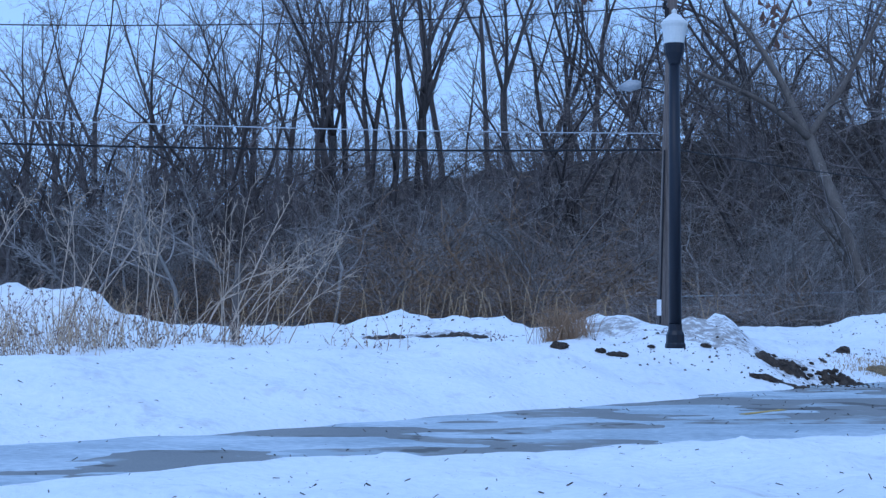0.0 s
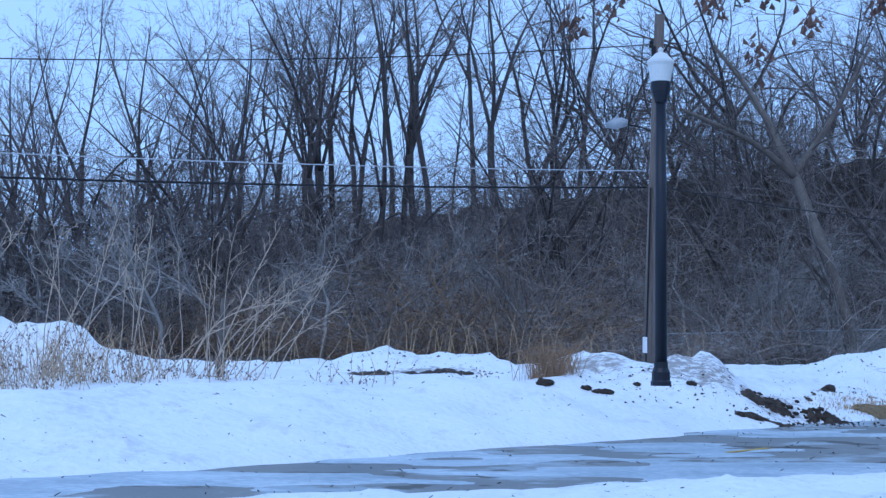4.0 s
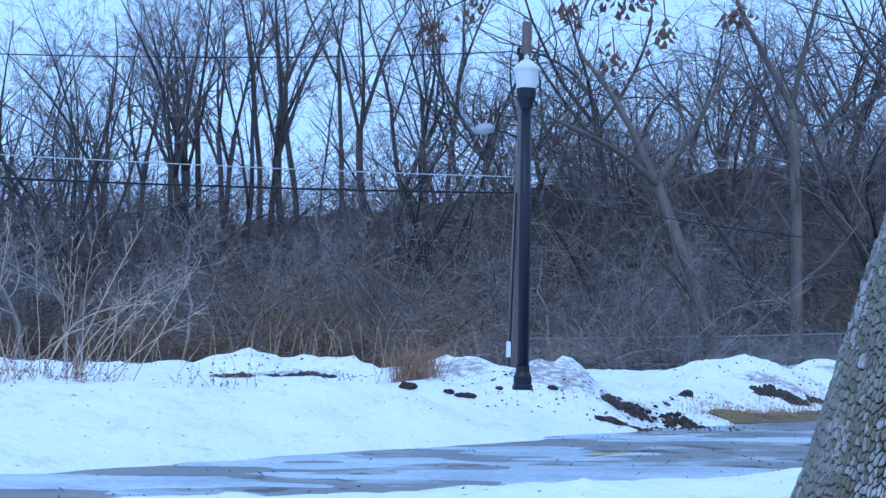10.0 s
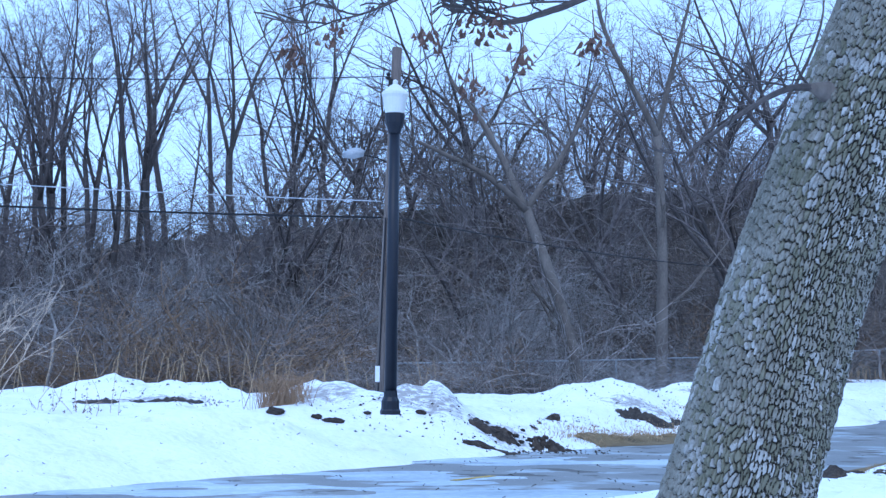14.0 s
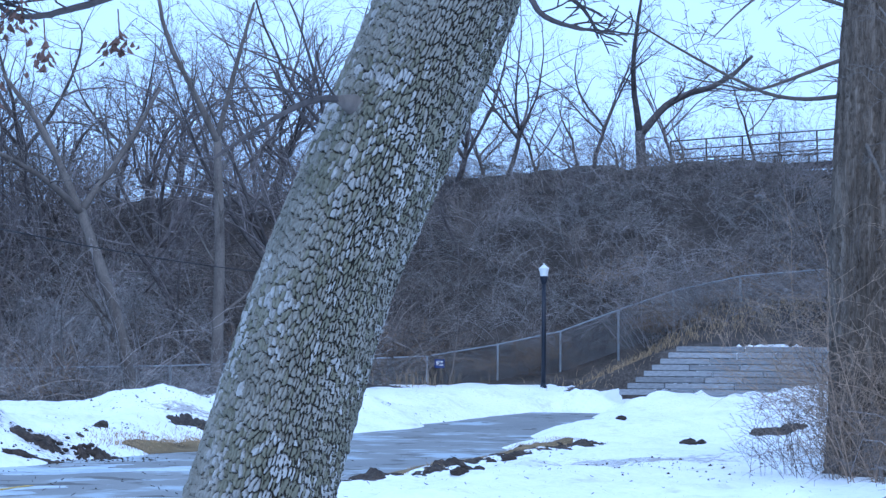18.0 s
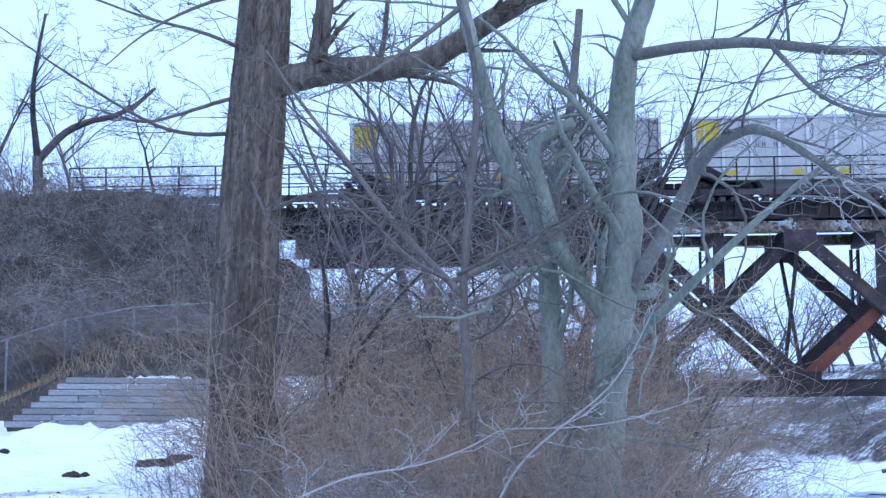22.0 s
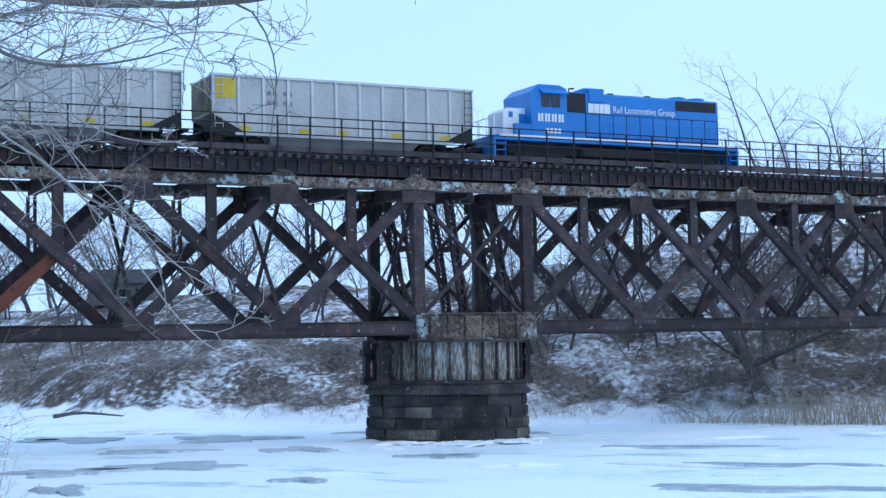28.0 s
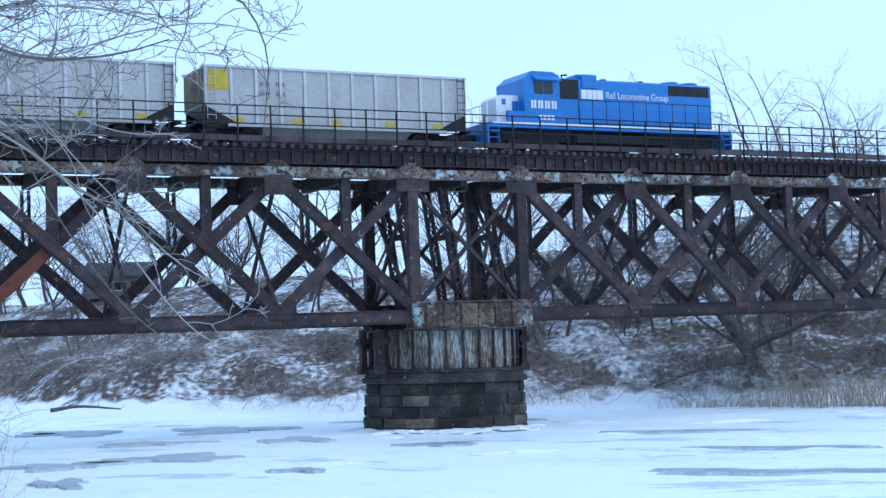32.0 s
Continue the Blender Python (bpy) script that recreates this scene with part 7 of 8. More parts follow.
for pts, r0 in (([(12.37, 9.86, 0.49), (12.46, 9.6, 1.04), (12.68, 9.16, 1.45), (12.97, 8.76, 1.82), (13.12, 8.54, 2.29), (13.17, 8.28, 2.81)], 0.016), ([(9.9, 11.7, -0.1), (10.3, 11.2, 0.5), (10.92, 10.56, 0.92), (11.14, 10.34, 0.97), (11.51, 9.94, 1.05), (11.85, 9.56, 1.27), (11.98, 9.4, 1.42), (12.36, 8.91, 1.4), (12.77, 8.34, 1.5), (13.14, 7.78, 1.73)], 0.012), ([(13.61, 7.3, 4.64), (13.92, 6.75, 4.45), (14.06, 6.47, 4.29), (14.17, 6.25, 3.91), (14.31, 5.93, 3.47), (14.47, 5.58, 3.08), (14.63, 5.18, 2.57), (14.76, 4.82, 2.29), (14.89, 4.45, 2.17)], 0.009), ([(13.87, 7.26, 4.35), (14.12, 6.79, 4.09), (14.26, 6.51, 3.99), (14.4, 6.21, 3.77), (14.5, 6.02, 3.43), (14.52, 5.97, 3.04), (14.63, 5.71, 2.64)], 0.008)):
    b = Build()
    limb(b, rngm, pts, r0, 0.004, [(10, 0.16, 50, 0.34, 0.0, 0.1, 5), (4, 0.5, 50, 0.36, 0.0, 0.15, 3), (2, 0.5, 45, 0.3, 0.0, 0.2, 3)], 7)
    part("branch", b, M_PALEBRANCH, smoothtree, smooth=True)
sapling = thing("sapling", "slender grey-brown sapling in the thicket", "tree")
for name, pts, r0, r1 in (("trunk", [(14.41, 11.65, -0.3), (14.41, 11.65, 0.84), (14.30, 11.78, 1.91), (14.24, 11.85, 2.99), (14.31, 11.77, 4.30), (14.38, 11.69, 5.70), (14.20, 11.89, 6.77)], 0.075, 0.03),
                          ("limb", [(14.24, 11.85, 3.0), (13.93, 12.58, 3.78), (13.68, 13.21, 4.67), (13.34, 13.90, 5.59), (13.24, 14.34, 6.24)], 0.05, 0.012),
                          ("limb", [(14.2, 11.88, 3.24), (14.5, 11.05, 3.64), (14.67, 10.51, 3.9), (14.78, 10.01, 4.26)], 0.03, 0.012), ("limb", [(14.13, 11.97, 3.18), (13.74, 12.25, 3.4), (13.3, 12.57, 3.95), (12.87, 12.86, 4.34)], 0.03, 0.012)):
    b = Build()
    limb(b, rngm, pts, r0, r1, ST, 8)
    part(name, b, M_MIDBARK, sapling, smooth=True)

# ---- trees at the foot of the embankment ----
rngb = random.Random(63)
MT = [(8, 0.42, 45, 0.16, 0.03, 0.2, 5), (5, 0.5, 45, 0.2, 0.02, 0.15, 3), (5, 0.5, 45, 0.2, 0.0, 0.15, 3), (3, 0.5, 45, 0.2, 0.0, 0.2, 3)]
for label, limbs in (
        ("crooked bare tree with a bent grey trunk and wide limbs", [([(12.6, 46.34, 0.5), (12.57, 46.34, 1.24), (12.08, 46.47, 3.5), (11.57, 46.6, 4.9), (11.04, 47.25, 6.72)], 0.20, 0.16),
         ([(11.1, 47.2, 6.6), (9.69, 46.53, 7.66), (7.27, 45.97, 8.56)], 0.12, 0.05), ([(11.04, 47.25, 6.7), (9.98, 48.0, 9.32), (8.72, 48.25, 10.97)], 0.13, 0.05), ([(11.04, 47.25, 6.7), (12.26, 47.46, 8.41), (13.71, 48.09, 10.95)], 0.12, 0.05)]),
        ("grey bare tree with a straight trunk and curving limbs", [([(15.64, 47.49, 0.6), (15.69, 47.47, 5.8), (15.51, 47.53, 9.45)], 0.21, 0.13), ([(15.5, 47.5, 9.3), (14.59, 47.3, 10.84), (13.58, 47.09, 12.4), (13.2, 47, 14)], 0.12, 0.05),
         ([(15.5, 47.5, 9.4), (16.08, 47.34, 12.01), (16.6, 47.3, 14)], 0.1, 0.04)]),
        ("dark bare tree with an arching limb on the embankment top", [([(39.0, 57.5, 10.0), (38.8, 57.5, 13.0)], 0.28, 0.22), ([(38.8, 57.5, 12.8), (40.2, 57.0, 14.6), (42.3, 56.0, 15.2), (43.6, 55.4, 16.6)], 0.2, 0.08), ([(38.8, 57.5, 13.0), (38.4, 57.6, 16.0), (38.9, 57.4, 19.5)], 0.16, 0.06)]),
        ("dark leaning tree on the far river bank", [([(108.3, -2.1, -0.8), (108.2, -0.9, 1.8), (108.2, 0.9, 4.6), (108.5, 2.2, 7.2)], 0.55, 0.25), ([(108.2, -1.2, 1.2), (106.5, -4.5, 2.6), (105.5, -8.5, 4.2)], 0.3, 0.12), ([(108.2, -1.6, 0.4), (106.0, 1.8, 0.0), (104.6, 5.0, -1.2)], 0.22, 0.08)])):
    ob = thing("bare_tree", label, "tree", "bare trees along the embankment")
    for i, (pts, r0, r1) in enumerate(limbs):
        b = Build()
        limb(b, rngb, pts, r0, r1, MT if i else MT[1:], 9)
        part("limb" if i else "trunk", b, M_FARBARK if label.startswith("dark") else M_MIDBARK, ob, smooth=True)

# ---- chain-link fence climbing the slope ----
fence = thing("chain_link_fence", "galvanised chain-link fence climbing the embankment foot", "fence")
FP = [(7.5, 50.6, 1.75), (11.2, 50.3, 1.85), (14.83, 49.85, 1.96), (18.1, 50.2, 2.1), (21.4, 50.4, 2.28), (24.61, 50.3, 2.45), (26.9, 49.1, 2.9), (28.89, 47.97, 3.40), (30.68, 46.85, 4.2), (32.32, 45.73, 4.90), (34.25, 44.31, 5.43), (36.4, 42.6, 5.65), (38.6, 40.6, 5.7)]
FH = 1.5
for i, (x, y, z) in enumerate(FP):
    part("post", Build().tube([(x, y, z - FH - 0.35), (x, y, z + 0.03)], 0.04, 8), M_GALV, fence)
for a, c in zip(FP[:-1], FP[1:]):
    a, c = np.array(a), np.array(c)
    part("top_rail", Build().tube([a, c], 0.026, 6), M_GALV, fence)
    b = Build()
    L = np.linalg.norm(c - a)
    n = int(L / 0.085)
    k = FH / L
    for j in range(-int(n * k) - 1, n + 1):
        for sg in (1, -1):
            t0, t1 = j / n, j / n + k
            h0, h1 = (0, FH) if sg > 0 else (FH, 0)
            if t1 <= 0 or t0 >= 1:
                continue
            ca, cb = max(t0, 0), min(t1, 1)
            ha = h0 + (h1 - h0) * (ca - t0) / (t1 - t0)
            hb = h0 + (h1 - h0) * (cb - t0) / (t1 - t0)
            b.tube([a + (c - a) * ca - (0, 0, ha), a + (c - a) * cb - (0, 0, hb)], 0.0035, 3, cap=False)
    part("chain_link_mesh", b, M_GALV, fence)
sign = thing("fence_sign", "small blue sign with white bars on the fence", "sign")
part("plate", Build().box((24.72, 49.88, 2.02), (25.12, 49.90, 2.34), 0.004), M_SIGN, sign)
b = Build()
for x0, x1, z0, z1 in ((24.78, 24.88, 2.12, 2.28), (24.91, 25.05, 2.20, 2.28), (24.91, 25.07, 2.10, 2.15)):
    b.box((x0, 49.872, z0), (x1, 49.878, z1))
part("marking", b, M_WHITE, sign)

# ---- clods, rocks, soil on the snow ----
def clod_mesh(seed, flat=0.6):
    rng = random.Random(seed)
    b = Build()
    v, q = [], []
    nu, nv = 9, 6
    ph = [rng.uniform(0, 6.28) for _ in range(6)]
    for i in range(nv):
        t = math.pi * i / (nv - 1)
        for j in range(nu):
            a = 2 * math.pi * j / nu
            r = 1 + 0.22 * math.sin(3 * a + ph[0] + 2 * t) + 0.18 * math.sin(5 * a + ph[1]) * math.sin(2 * t + ph[2]) + rng.uniform(-0.12, 0.12)
            v.append((r * math.sin(t) * math.cos(a), r * math.sin(t) * math.sin(a), flat * r * math.cos(t)))
    for i in range(nv - 1):
        for j in range(nu):
            q.append((i * nu + j, (i + 1) * nu + j, (i + 1) * nu + (j + 1) % nu, i * nu + (j + 1) % nu))
    return b.add(v, q).mesh("soil_clod", M_SOIL)


clods = [clod_mesh(s) for s in range(5)]
rngc = random.Random(8)


def clod(x, y, size, lift=0.3):
    ob = tagged(new("soil_clod", rngc.choice(clods)), "dark clod of frozen soil on the snow", "clod", "clods of soil on the snow")
    z = ground_h(x, y)
    ob.matrix_basis = Matrix.Translation((x, y, max(z, ROAD_Z) + size * lift)) @ Matrix.Rotation(rngc.uniform(0, 6), 4, "Z") @ Matrix.Diagonal((size * rngc.uniform(0.8, 1.5), size * rngc.uniform(0.8, 1.3), size, 1))


for x, y, s in ((1.54, 24.68, 0.13), (1.64, 24.7, 0.10), (2.19, 24.6, 0.06), (2.25, 24.6, 0.08), (2.42, 24.45, 0.07), (2.53, 24.4, 0.09), (4.0, 25.05, 0.08), (3.12, 25.1, 0.06), (4.67, 24.46, 0.07), (4.95, 24.5, 0.08), (7.4, 29.4, 0.15),
                (9.77, 18.94, 0.12), (9.95, 19.1, 0.09), (10.1, 19.0, 0.08), (11.87, 21.33, 0.11), (12.2, 21.7, 0.08), (12.9, 19.4, 0.07), (20.03, 27.78, 0.17), (20.3, 27.7, 0.12), (23.9, 29.9, 0.18), (24.3, 30.1, 0.2), (24.7, 30.0, 0.15), (23.44, 35.65, 0.14)):
    clod(x, y, s, 0.1)
for i in range(46):                     # the dark streak down the bank
    t = rngc.random()
    clod(5.0 + 1.75 * t + rngc.gauss(0, 0.08), 25.55 + 0.3 * t + rngc.gauss(0, 0.16), rngc.uniform(0.02, 0.06) * (0.7 + 0.6 * t), 0.0)
for i in range(26):                     # broken edge of the path
    t = rngc.random()
    a, c = np.array((7.6, 17.6)), np.array((18.6, 29.4))
    x, y = a + (c - a) * t + np.array((0.7, -0.6)) * rngc.gauss(0, 0.3)
    clod(x, y, rngc.uniform(0.03, 0.09), 0.0)


def soil_sheet(name, a, c, half, high, seed, material, label, bias=0.0, step=0.05):
    """Earth lying in ragged patches along a line: a rough sheet that dips under the snow where it ends."""
    a, c = np.array(a, float), np.array(c, float)
    L_ = float(np.linalg.norm(c - a))
    d = (c - a) / L_
    n_ = np.array((-d[1], d[0]))
    us, vs = np.arange(-0.1 * L_, 1.1 * L_, step), np.arange(-half * 1.5, half * 1.5, step)
    UU, VV = np.meshgrid(us, vs, indexing="ij")
    X, Y = a[0] + d[0] * UU + n_[0] * VV, a[1] + d[1] * UU + n_[1] * VV
    Z = np.array([max(ground_h(x, y), ROAD_Z + 0.012) for x, y in zip(X.reshape(-1), Y.reshape(-1))]).reshape(X.shape)
    end = smooth01(UU, -0.1 * L_, 0.12 * L_) * (1 - smooth01(UU, 0.9 * L_, 1.1 * L_))
    lump = 0.7 * fbm(X * 1.7, Y * 1.7, 3, seed) + 0.6 * np.abs(fbm(X * 7, Y * 7, 3, seed + 4)) + bias
    Z = Z + high * (lump - 1.6 * (np.abs(VV) / half) ** 2 - 1.5 * (1 - end)) - 0.01
    tagged(part(name, Build().add(np.stack([X, Y, Z], -1), quads(len(us), len(vs))), material), label, "soil", kind="stuff")


soil_sheet("soil_streak", (4.95, 25.5), (6.85, 25.9), 0.34, 0.14, 71, M_SOIL, "dark earth streaked down the snow bank", 0.45)
soil_sheet("soil_streak", (4.55, 24.5), (5.7, 24.75), 0.16, 0.08, 75, M_SOIL, "crumbled dark earth on the snow bank", -0.1)
soil_sheet("soil_streak", (6.4, 27.6), (7.5, 29.6), 0.25, 0.08, 72, M_SOIL, "crumbled dark earth on the snow bank", -0.05)
soil_sheet("soil_edge", (7.2, 17.2), (19.0, 29.9), 0.42, 0.10, 73, M_SOIL, "broken dark earth along the path edge", 0.05)
soil_sheet("soil_edge", (23.4, 29.6), (25.2, 30.2), 0.5, 0.16, 74, M_SOIL, "dark earth showing through the snow", 0.35)
soil_sheet("soil_edge", (9.4, 31.8), (11.4, 32.4), 0.45, 0.07, 76, M_HILL, "brown earth showing through a snow heap", 0.1)
soil_sheet("soil_edge", (-1.9, 26.7), (1.0, 27.2), 0.35, 0.07, 77, M_HILL, "brown earth and dead grass at the foot of a snow heap", 0.1)

# crumbs and stalk bits, too many to count
b = Build()
for i in range(650):
    x, y = rngc.uniform(-8, 14), rngc.uniform(9, 26)
    z = ground_h(x, y)
    z = max(z, ROAD_Z + 0.012)
    L, a = rngc.uniform(0.015, 0.06), rngc.uniform(0, 6.28)
    d = np.array([math.cos(a) * L, math.sin(a) * L, rngc.uniform(0, 0.5) * L])
    b.tube([(x, y, z), np.array((x, y, z + 0.006)) + d], rngc.uniform(0.003, 0.007), 3)
tagged(part("plant_debris", b, M_SOIL), "dark plant bits scattered on snow and path", "debris", kind="stuff")


# ---- grass: strips by the road, straw clumps, reeds ----
def blades(n, place, h, lean, w, seed, droop=0.3):
    rng = random.Random(seed)
    b = Build()
    for i in range(n):
        x, y = place(rng)
        z = ground_h(x, y) if (x, y) != (0, 0) else 0
        z = max(z, 0.1 if x < 60 else ICE_Z + 0.05)
        H = h * rng.uniform(0.5, 1.15)
        a = rng.uniform(0, 6.28)
        lx, ly = math.cos(a) * lean * H, math.sin(a) * lean * H
        p = np.array([(x, y, z - 0.05), (x + lx * 0.4, y + ly * 0.4, z + H * 0.6), (x + lx, y + ly, z + H * (1 - droop * rng.random()))])
        b.tube(p, [w, w * 0.8, w * 0.25], 3, cap=False)
    return b


def strip(x0, y0, x1, y1, spread):
    def at(rng):
        t = rng.random()
        return x0 + (x1 - x0) * t + rng.gauss(0, spread), y0 + (y1 - y0) * t + rng.gauss(0, spread)
    return at


turf = Build()
for (a, c, hw) in (((7.4, 27.2), (11.8, 31.8), 0.75), ((8.8, 19.6), (18.4, 30.0), 0.36)):
    a, c = np.array(a), np.array(c)
    d = (c - a) / np.linalg.norm(c - a)
    n = np.array((-d[1], d[0]))
    ts, us = np.linspace(0, 1, 60), np.linspace(-1, 1, 12)
    v = []
    for t in ts:
        for u_ in us:
            x, y = a + (c - a) * t + n * hw * u_ * (0.75 + 0.5 * math.sin(9 * t + u_) * 0.4) * math.sin(math.pi * min(1, max(0, t * 0.96 + 0.02))) ** 0.4
            v.append((x, y, max(ground_h(x, y), ROAD_Z + 0.012) + 0.03 * (1 - u_ * u_)))
    turf.add(v, quads(60, 12))
tagged(part("grass_verge", turf, M_GRASS, smooth=True), "strip of dead brown grass beside the path", "grass", kind="stuff")
for args, lab in (((2600, strip(7.0, 27.0, 12.4, 33.4, 0.45), 0.07, 0.8, 0.006, 3), "short dead grass beside the path"), ((1800, strip(8.6, 19.6, 18.6, 30.2, 0.3), 0.06, 0.8, 0.005, 4), "short dead grass at the path edge"),
                  ((420, strip(1.5, 25.5, 2.05, 25.8, 0.18), 0.62, 0.7, 0.004, 5), "clump of tan dead grass on the snow bank"), ((70, strip(-5.8, 38.5, 4.6, 38.5, 1.5), 1.6, 0.35, 0.008, 6), "tall dead stems before the brush"),
                  ((90, strip(19.0, 47.8, 24.5, 47.6, 0.5), 0.7, 0.25, 0.007, 7), "tall dead grass by the fence"), ((900, strip(28.4, 45.2, 36, 41.4, 0.9), 0.35, 0.7, 0.007, 8), "dead grass on the slope above the wall"),
                  ((620, strip(100.8, -2.6, 99.4, -14, 1.2), 2.5, 0.45, 0.020, 9), "pale reeds along the frozen river"), ((220, strip(102, 3, 101, -3, 0.8), 0.6, 0.6, 0.02, 10), "pale reeds along the frozen river"),
                  ((260, strip(-8.2, 20.4, -4.6, 21.2, 0.5), 0.8, 0.5, 0.004, 12), "dry straw grass on the snow bank")):
    tagged(part("dead_grass", blades(*args), M_TAN if "tan" in lab else M_STALK if "reeds" in lab else M_STRAW), lab, "grass", kind="stuff")

# ---- pale stalks and weeds on the bank ----
rngk = random.Random(90)
for cx_, cy_, n, h, lean_x in ((-3.6, 22.9, 8, 2.5, 0.45), (-3.2, 22.7, 6, 2.2, 0.75), (-5.6, 21.8, 6, 2.6, 0.2), (-4.6, 22.6, 5, 2.3, 0.15), (-7.4, 22.3, 5, 2.6, 0.25)):
    b = Build()
    for i in range(n):
        x, y = cx_ + rngk.gauss(0, 0.22), cy_ + rngk.gauss(0, 0.22)
        p = wander(rngk, (x, y, ground_h(x, y) - 0.1), (rngk.gauss(lean_x * 0.6, 0.28), rngk.gauss(0, 0.25), 1), h * rngk.uniform(0.55, 1.1), 6, 0.06, -0.03)
        b.tube(p, np.linspace(0.010, 0.003, 7), 5, cap=False)
        sprout(rngk, b, p, 0.009, 0, [(4, 0.22, 35, 0.12, 0.02, 0.5, 3), (3, 0.4, 40, 0.15, 0.0, 0.3, 3)])
    tagged(part("dry_shrub", b, M_STALK), "pale leafless stalks standing on the snow bank", "shrub", "pale stalk clumps")
for cx_, cy_, n, h in ((-5.3, 20.0, 26, 0.9), (-6.3, 20.2, 22, 1.0), (-4.4, 20.6, 18, 0.7), (-3.6, 21.6, 16, 0.55), (-1.46, 22.0, 8, 0.75), (-2.9, 22.2, 8, 0.35), (-1.6, 22.3, 7, 0.4), (0.6, 23.5, 8, 0.3), (-5.8, 19.6, 20, 0.7), (-5.0, 21.0, 30, 0.9), (-4.2, 21.3, 26, 0.8), (-5.7, 21.3, 30, 1.1), (-3.5, 22.3, 18, 0.7), (-6.6, 21.6, 26, 1.2)):
    ob = thing("dead_weed", "dead brown weeds with curled leaves in the snow", "weed", "dead weeds on the bank")
    b, lb = Build(), Build()
    for i in range(n):
        x, y = cx_ + rngk.gauss(0, 0.3), cy_ + rngk.gauss(0, 0.2)
        p = wander(rngk, (x, y, ground_h(x, y) - 0.05), (rngk.gauss(0, 0.35), rngk.gauss(0, 0.3), 1), h * rngk.uniform(0.5, 1.1), 4, 0.16, -0.06)
        part("stem", Build().tube(p, np.linspace(0.007, 0.003, 5), 3, cap=False), M_STALK, ob)
        for k in range(7):
            q = p[rngk.randint(1, 4)] + np.array([rngk.gauss(0, 0.02) for _ in range(3)])
            leaf(lb, q, rngk, rngk.uniform(0.025, 0.055))
    tagged(part("dead_foliage", lb, M_DRYLEAF, ob), kind="stuff")
ob = tagged(part("wooden_stub", Build().tube([(-3.66, 24.86, 0.6), (-3.66, 24.86, 1.5), (-3.62, 24.85, 2.15)], [0.07, 0.062, 0.05], 9), M_MIDBARK), "short grey wooden post standing in the snow", "post")

# long pale branches leaning over the bank
for pts, r0 in (([(-3.6, 22.8, 0.9), (-3.45, 22.86, 1.22), (-3.1, 22.91, 1.69), (-2.61, 22.96, 2.07), (-1.76, 23.03, 2.52)], 0.016), ([(-3.5, 22.8, 0.9), (-3.43, 22.87, 1.27), (-3.07, 22.91, 2.11), (-2.78, 22.95, 2.71), (-2.54, 22.97, 3.18)], 0.014),
                ([(-4.7, 22.6, 0.8), (-4.66, 22.66, 1.35), (-4.51, 22.69, 2.35), (-4.4, 22.71, 3.32)], 0.013), ([(-3.9, 22.7, 0.9), (-3.6, 22.7, 1.6), (-3.1, 22.75, 1.95), (-2.3, 22.8, 2.05)], 0.013), ([(-4.2, 22.5, 0.9), (-3.7, 22.6, 1.5), (-2.95, 22.6, 1.8)], 0.012)):
    b = Build()
    limb(b, rngk, pts, r0, 0.005, [(6, 0.2, 35, 0.14, 0.02, 0.35, 4), (3, 0.5, 40, 0.2, 0.0, 0.2, 3)], 5)
    tagged(part("leaning_branch", b, M_STALK), "long pale bare branch leaning over the snow bank", "branch", "pale stalk clumps")
# crumbs of soil strewn over the mounds, too many to count
b = Build()
for mx, my, ra, rb, n in ((4.1, 25.2, 1.9, 0.8, 420), (9.8, 33.2, 2.4, 1.0, 300), (-0.5, 28.0, 1.5, 0.9, 260), (6.2, 25.6, 1.0, 0.9, 260), (12.8, 36.5, 1.5, 0.8, 200), (17.4, 40.4, 3.2, 1.0, 260), (13.2, 19.2, 2.4, 1.2, 260), (8.2, 29.6, 1.4, 0.6, 160)):
    for i in range(n // 2):
        x, y = mx + rngk.gauss(0, ra * 0.6), my + rngk.gauss(0, rb * 0.6)
        z = max(ground_h(x, y), ROAD_Z + 0.012)
        s = 0.007 + 0.016 * rngk.random() ** 3
        a = rngk.uniform(0, 6.28)
        dx, dy = s * 1.6 * math.cos(a), s * 1.6 * math.sin(a)
        b.tube([(x - dx, y - dy, z - 0.004), (x, y, z + s * 0.35), (x + dx, y + dy, z - 0.004)], [s * 0.4, s, s * 0.3], 5)
tagged(part("soil_crumbs", b, M_SOIL), "dark crumbs of soil strewn over the snow mounds", "soil", kind="stuff")

# ---- road marking ----
b = Build()
a, c = np.array((3.34, 18.6)), np.array((4.0, 19.4))
d = (c - a) / np.linalg.norm(c - a)
n = np.array((-d[1], d[0])) * 0.05
b.add([(*(a - n), 0.174), (*(c - n), 0.174), (*(c + n), 0.174), (*(a + n), 0.174), (*(a - n), 0.168), (*(c - n), 0.168), (*(c + n), 0.168), (*(a + n), 0.168)], [(0, 1, 2, 3), (7, 6, 5, 4), (0, 4, 5, 1), (1, 5, 6, 2), (2, 6, 7, 3), (3, 7, 4, 0)])
tagged(part("road_marking", b, M_YELLOW), "worn yellow dash painted on the path", "road marking", kind="structure")

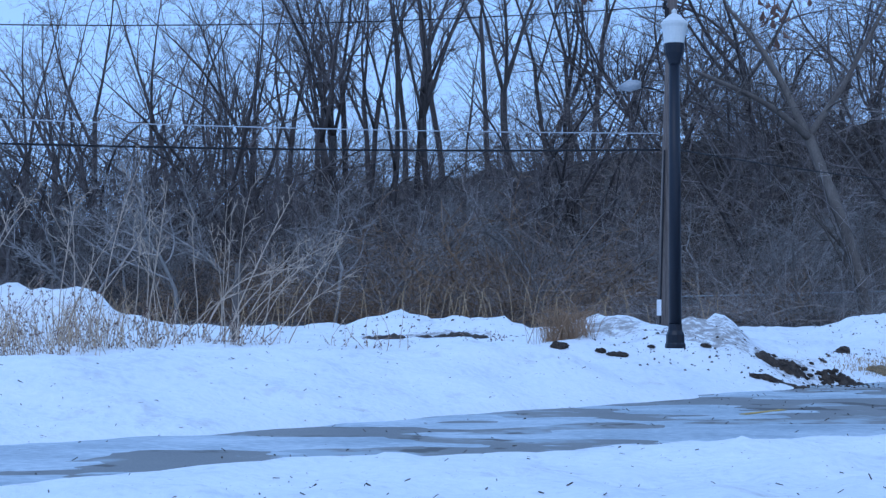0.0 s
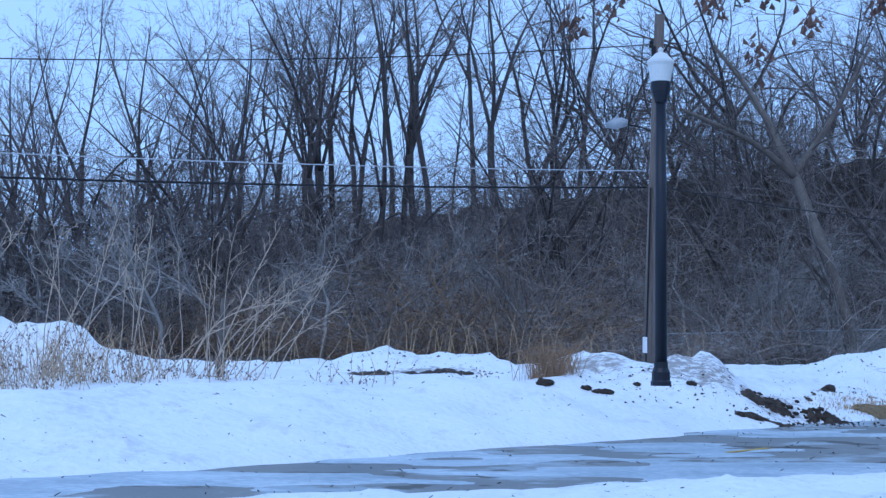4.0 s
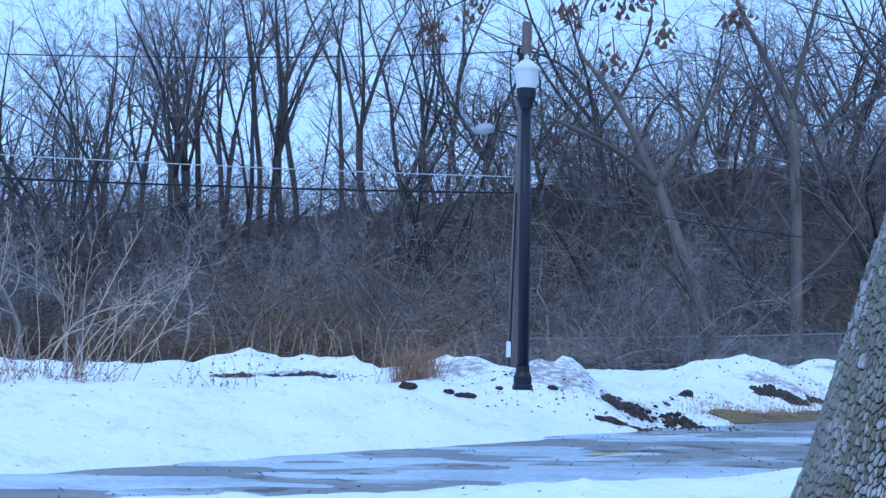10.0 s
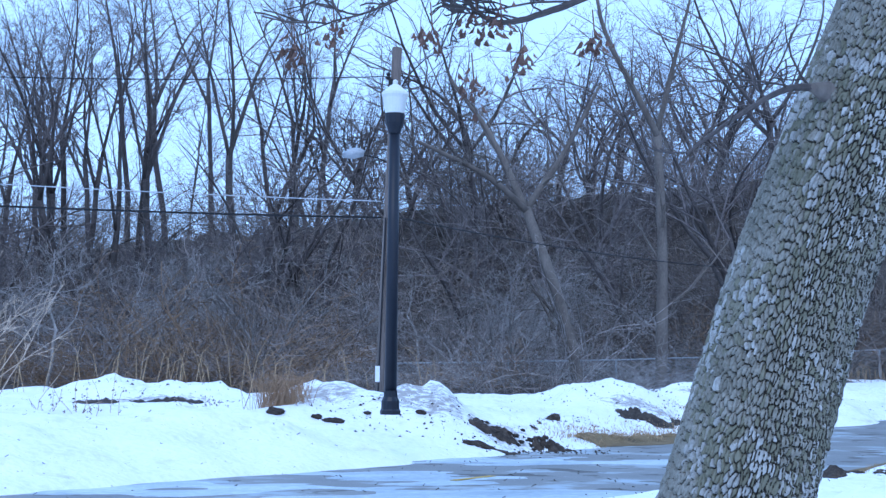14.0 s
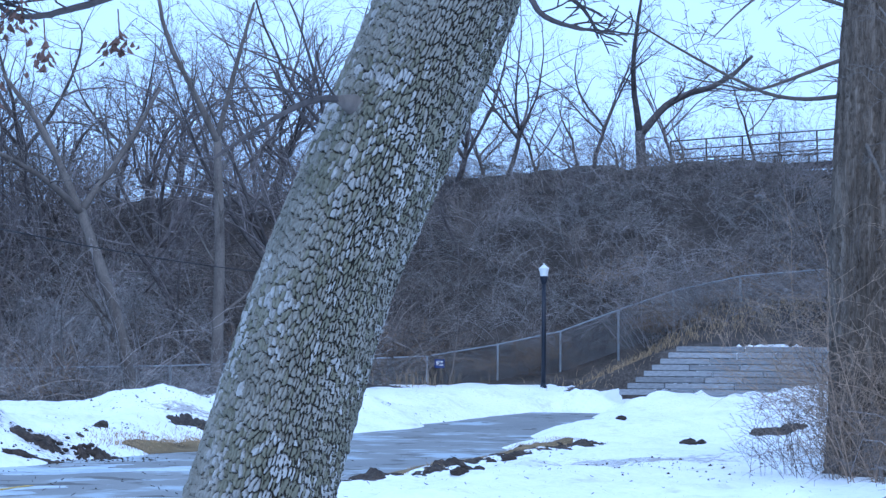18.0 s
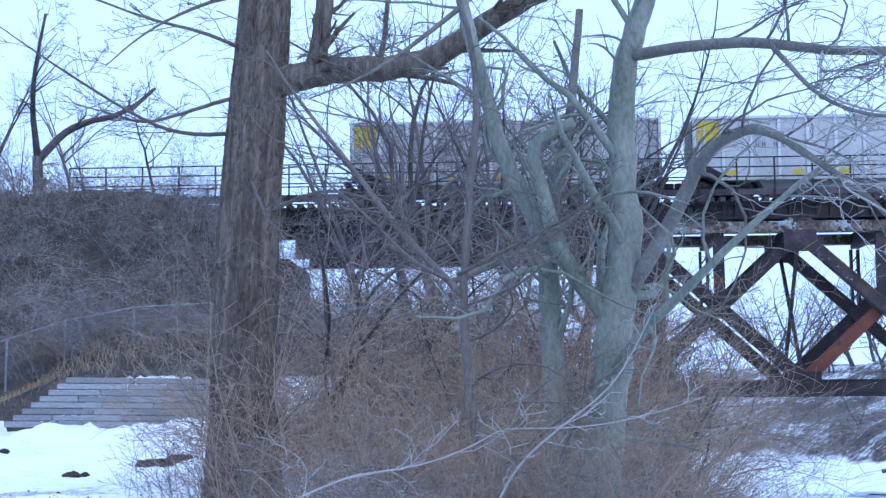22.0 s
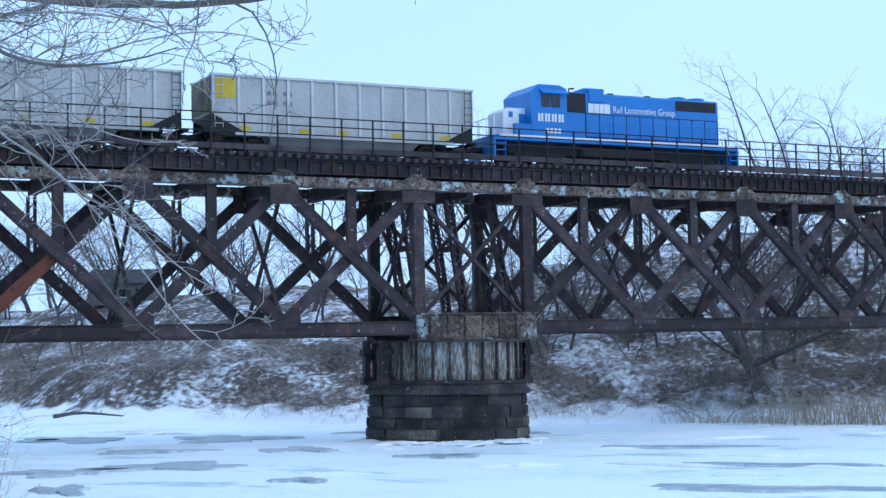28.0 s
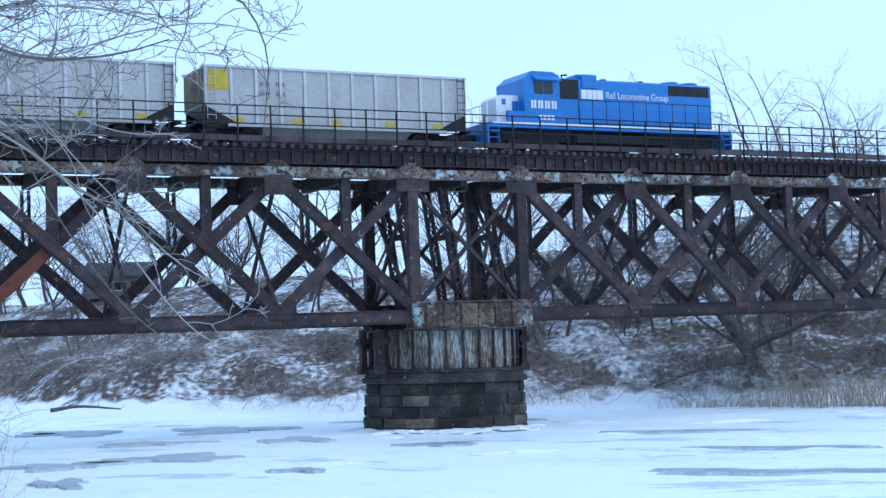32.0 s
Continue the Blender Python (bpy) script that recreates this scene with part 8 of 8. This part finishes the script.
# ---- block retaining wall, stepped at its end ----
wall = tagged(new("retaining_wall", None), "stepped grey block retaining wall beside the snowy path", "retaining wall", kind="structure")
wa, wb = np.array((27.4, 41.8)), np.array((34.6, 36.3))
wd = (wb - wa) / np.linalg.norm(wb - wa)
wall.matrix_basis = Matrix.Translation((wa[0], wa[1], 0)) @ Matrix.Rotation(math.atan2(wd[1], wd[0]), 4, "Z")
WL = float(np.linalg.norm(wb - wa))
blk = [Build().box((0.006, -0.16, 0.004), (w - 0.006, 0.2, 0.19), 0.025).mesh("block", M_BLOCK) for w in (1.2, 1.6, 2.2)]
rngl = random.Random(3)
for k in range(8):
    x = 0.0 + k * 0.26
    while x < WL:
        i = rngl.randrange(3)
        part("block", blk[i], M_BLOCK, wall, m=Matrix.Translation((x, 0.05 * k + rngl.uniform(-0.02, 0.02), 1.15 + k * 0.2)))
        x += (1.2, 1.6, 2.2)[i]

# ---- house across the river ----
house = thing("house", "dark low house with a gabled roof across the river", "house", m=Matrix.Translation((146, 60.5, 7.6)) @ Matrix.Rotation(radians(100), 4, "Z") @ Matrix.Diagonal((0.55, 0.6, 0.75, 1)))
part("wall", Build().box((-6, -4, 0), (6, 4, 3.0), 0.02), M_HOUSE, house)
b = Build()
b.add([(-6.4, -4.5, 2.9), (6.4, -4.5, 2.9), (6.4, 4.5, 2.9), (-6.4, 4.5, 2.9), (-6.4, 0, 5.0), (6.4, 0, 5.0)], [(0, 1, 5, 4), (2, 3, 4, 5), (0, 4, 3), (1, 2, 5), (0, 3, 2, 1)])
part("roof", b, M_ROOF, house)
for x in (-4, -1, 2.5):
    w = part("window", Build().box((x, 4.0, 1.1), (x + 1.2, 4.04, 2.2), 0.01), M_WINDOW, house)
    part("frame", Build().box((x - 0.08, 4.0, 1.0), (x + 1.28, 4.02, 1.1)), M_WHITE, w)

# ---- broken ice by the pier, driftwood ----
rngi = random.Random(14)
for i in range(22):
    a = -1.9 + rngi.gauss(0, 0.5)
    r = rngi.uniform(4.6, 6.2)
    x, y = PC.x + r * math.cos(a + math.atan2(BS[1], BS[0])), PC.y + r * math.sin(a + math.atan2(BS[1], BS[0]))
    s = rngi.uniform(0.3, 0.9)
    tagged(part("ice_slab", Build().box((-s, -s * 0.7, 0), (s, s * 0.7, 0.12), 0.03), M_SNOW, m=Matrix.Translation((x, y, ICE_Z)) @ Matrix.Rotation(rngi.uniform(0, 6), 4, "Z") @ Matrix.Rotation(rngi.uniform(-0.25, 0.25), 4, "X")),
           "tilted slab of snowy ice at the pier", "ice slab", "ice slabs at the pier")
ob = thing("driftwood", "dark driftwood log on the river ice", "log")
b = Build()
limb(b, rngi, [(102.0, 47.5, -2.0), (102.2, 45.5, -1.7), (102.6, 42.5, -2.0)], 0.16, 0.05, [(5, 0.3, 50, 0.15, 0.05, 0.1, 4), (3, 0.4, 45, 0.2, 0, 0.2, 3)])
part("log", b, M_FARBARK, ob)
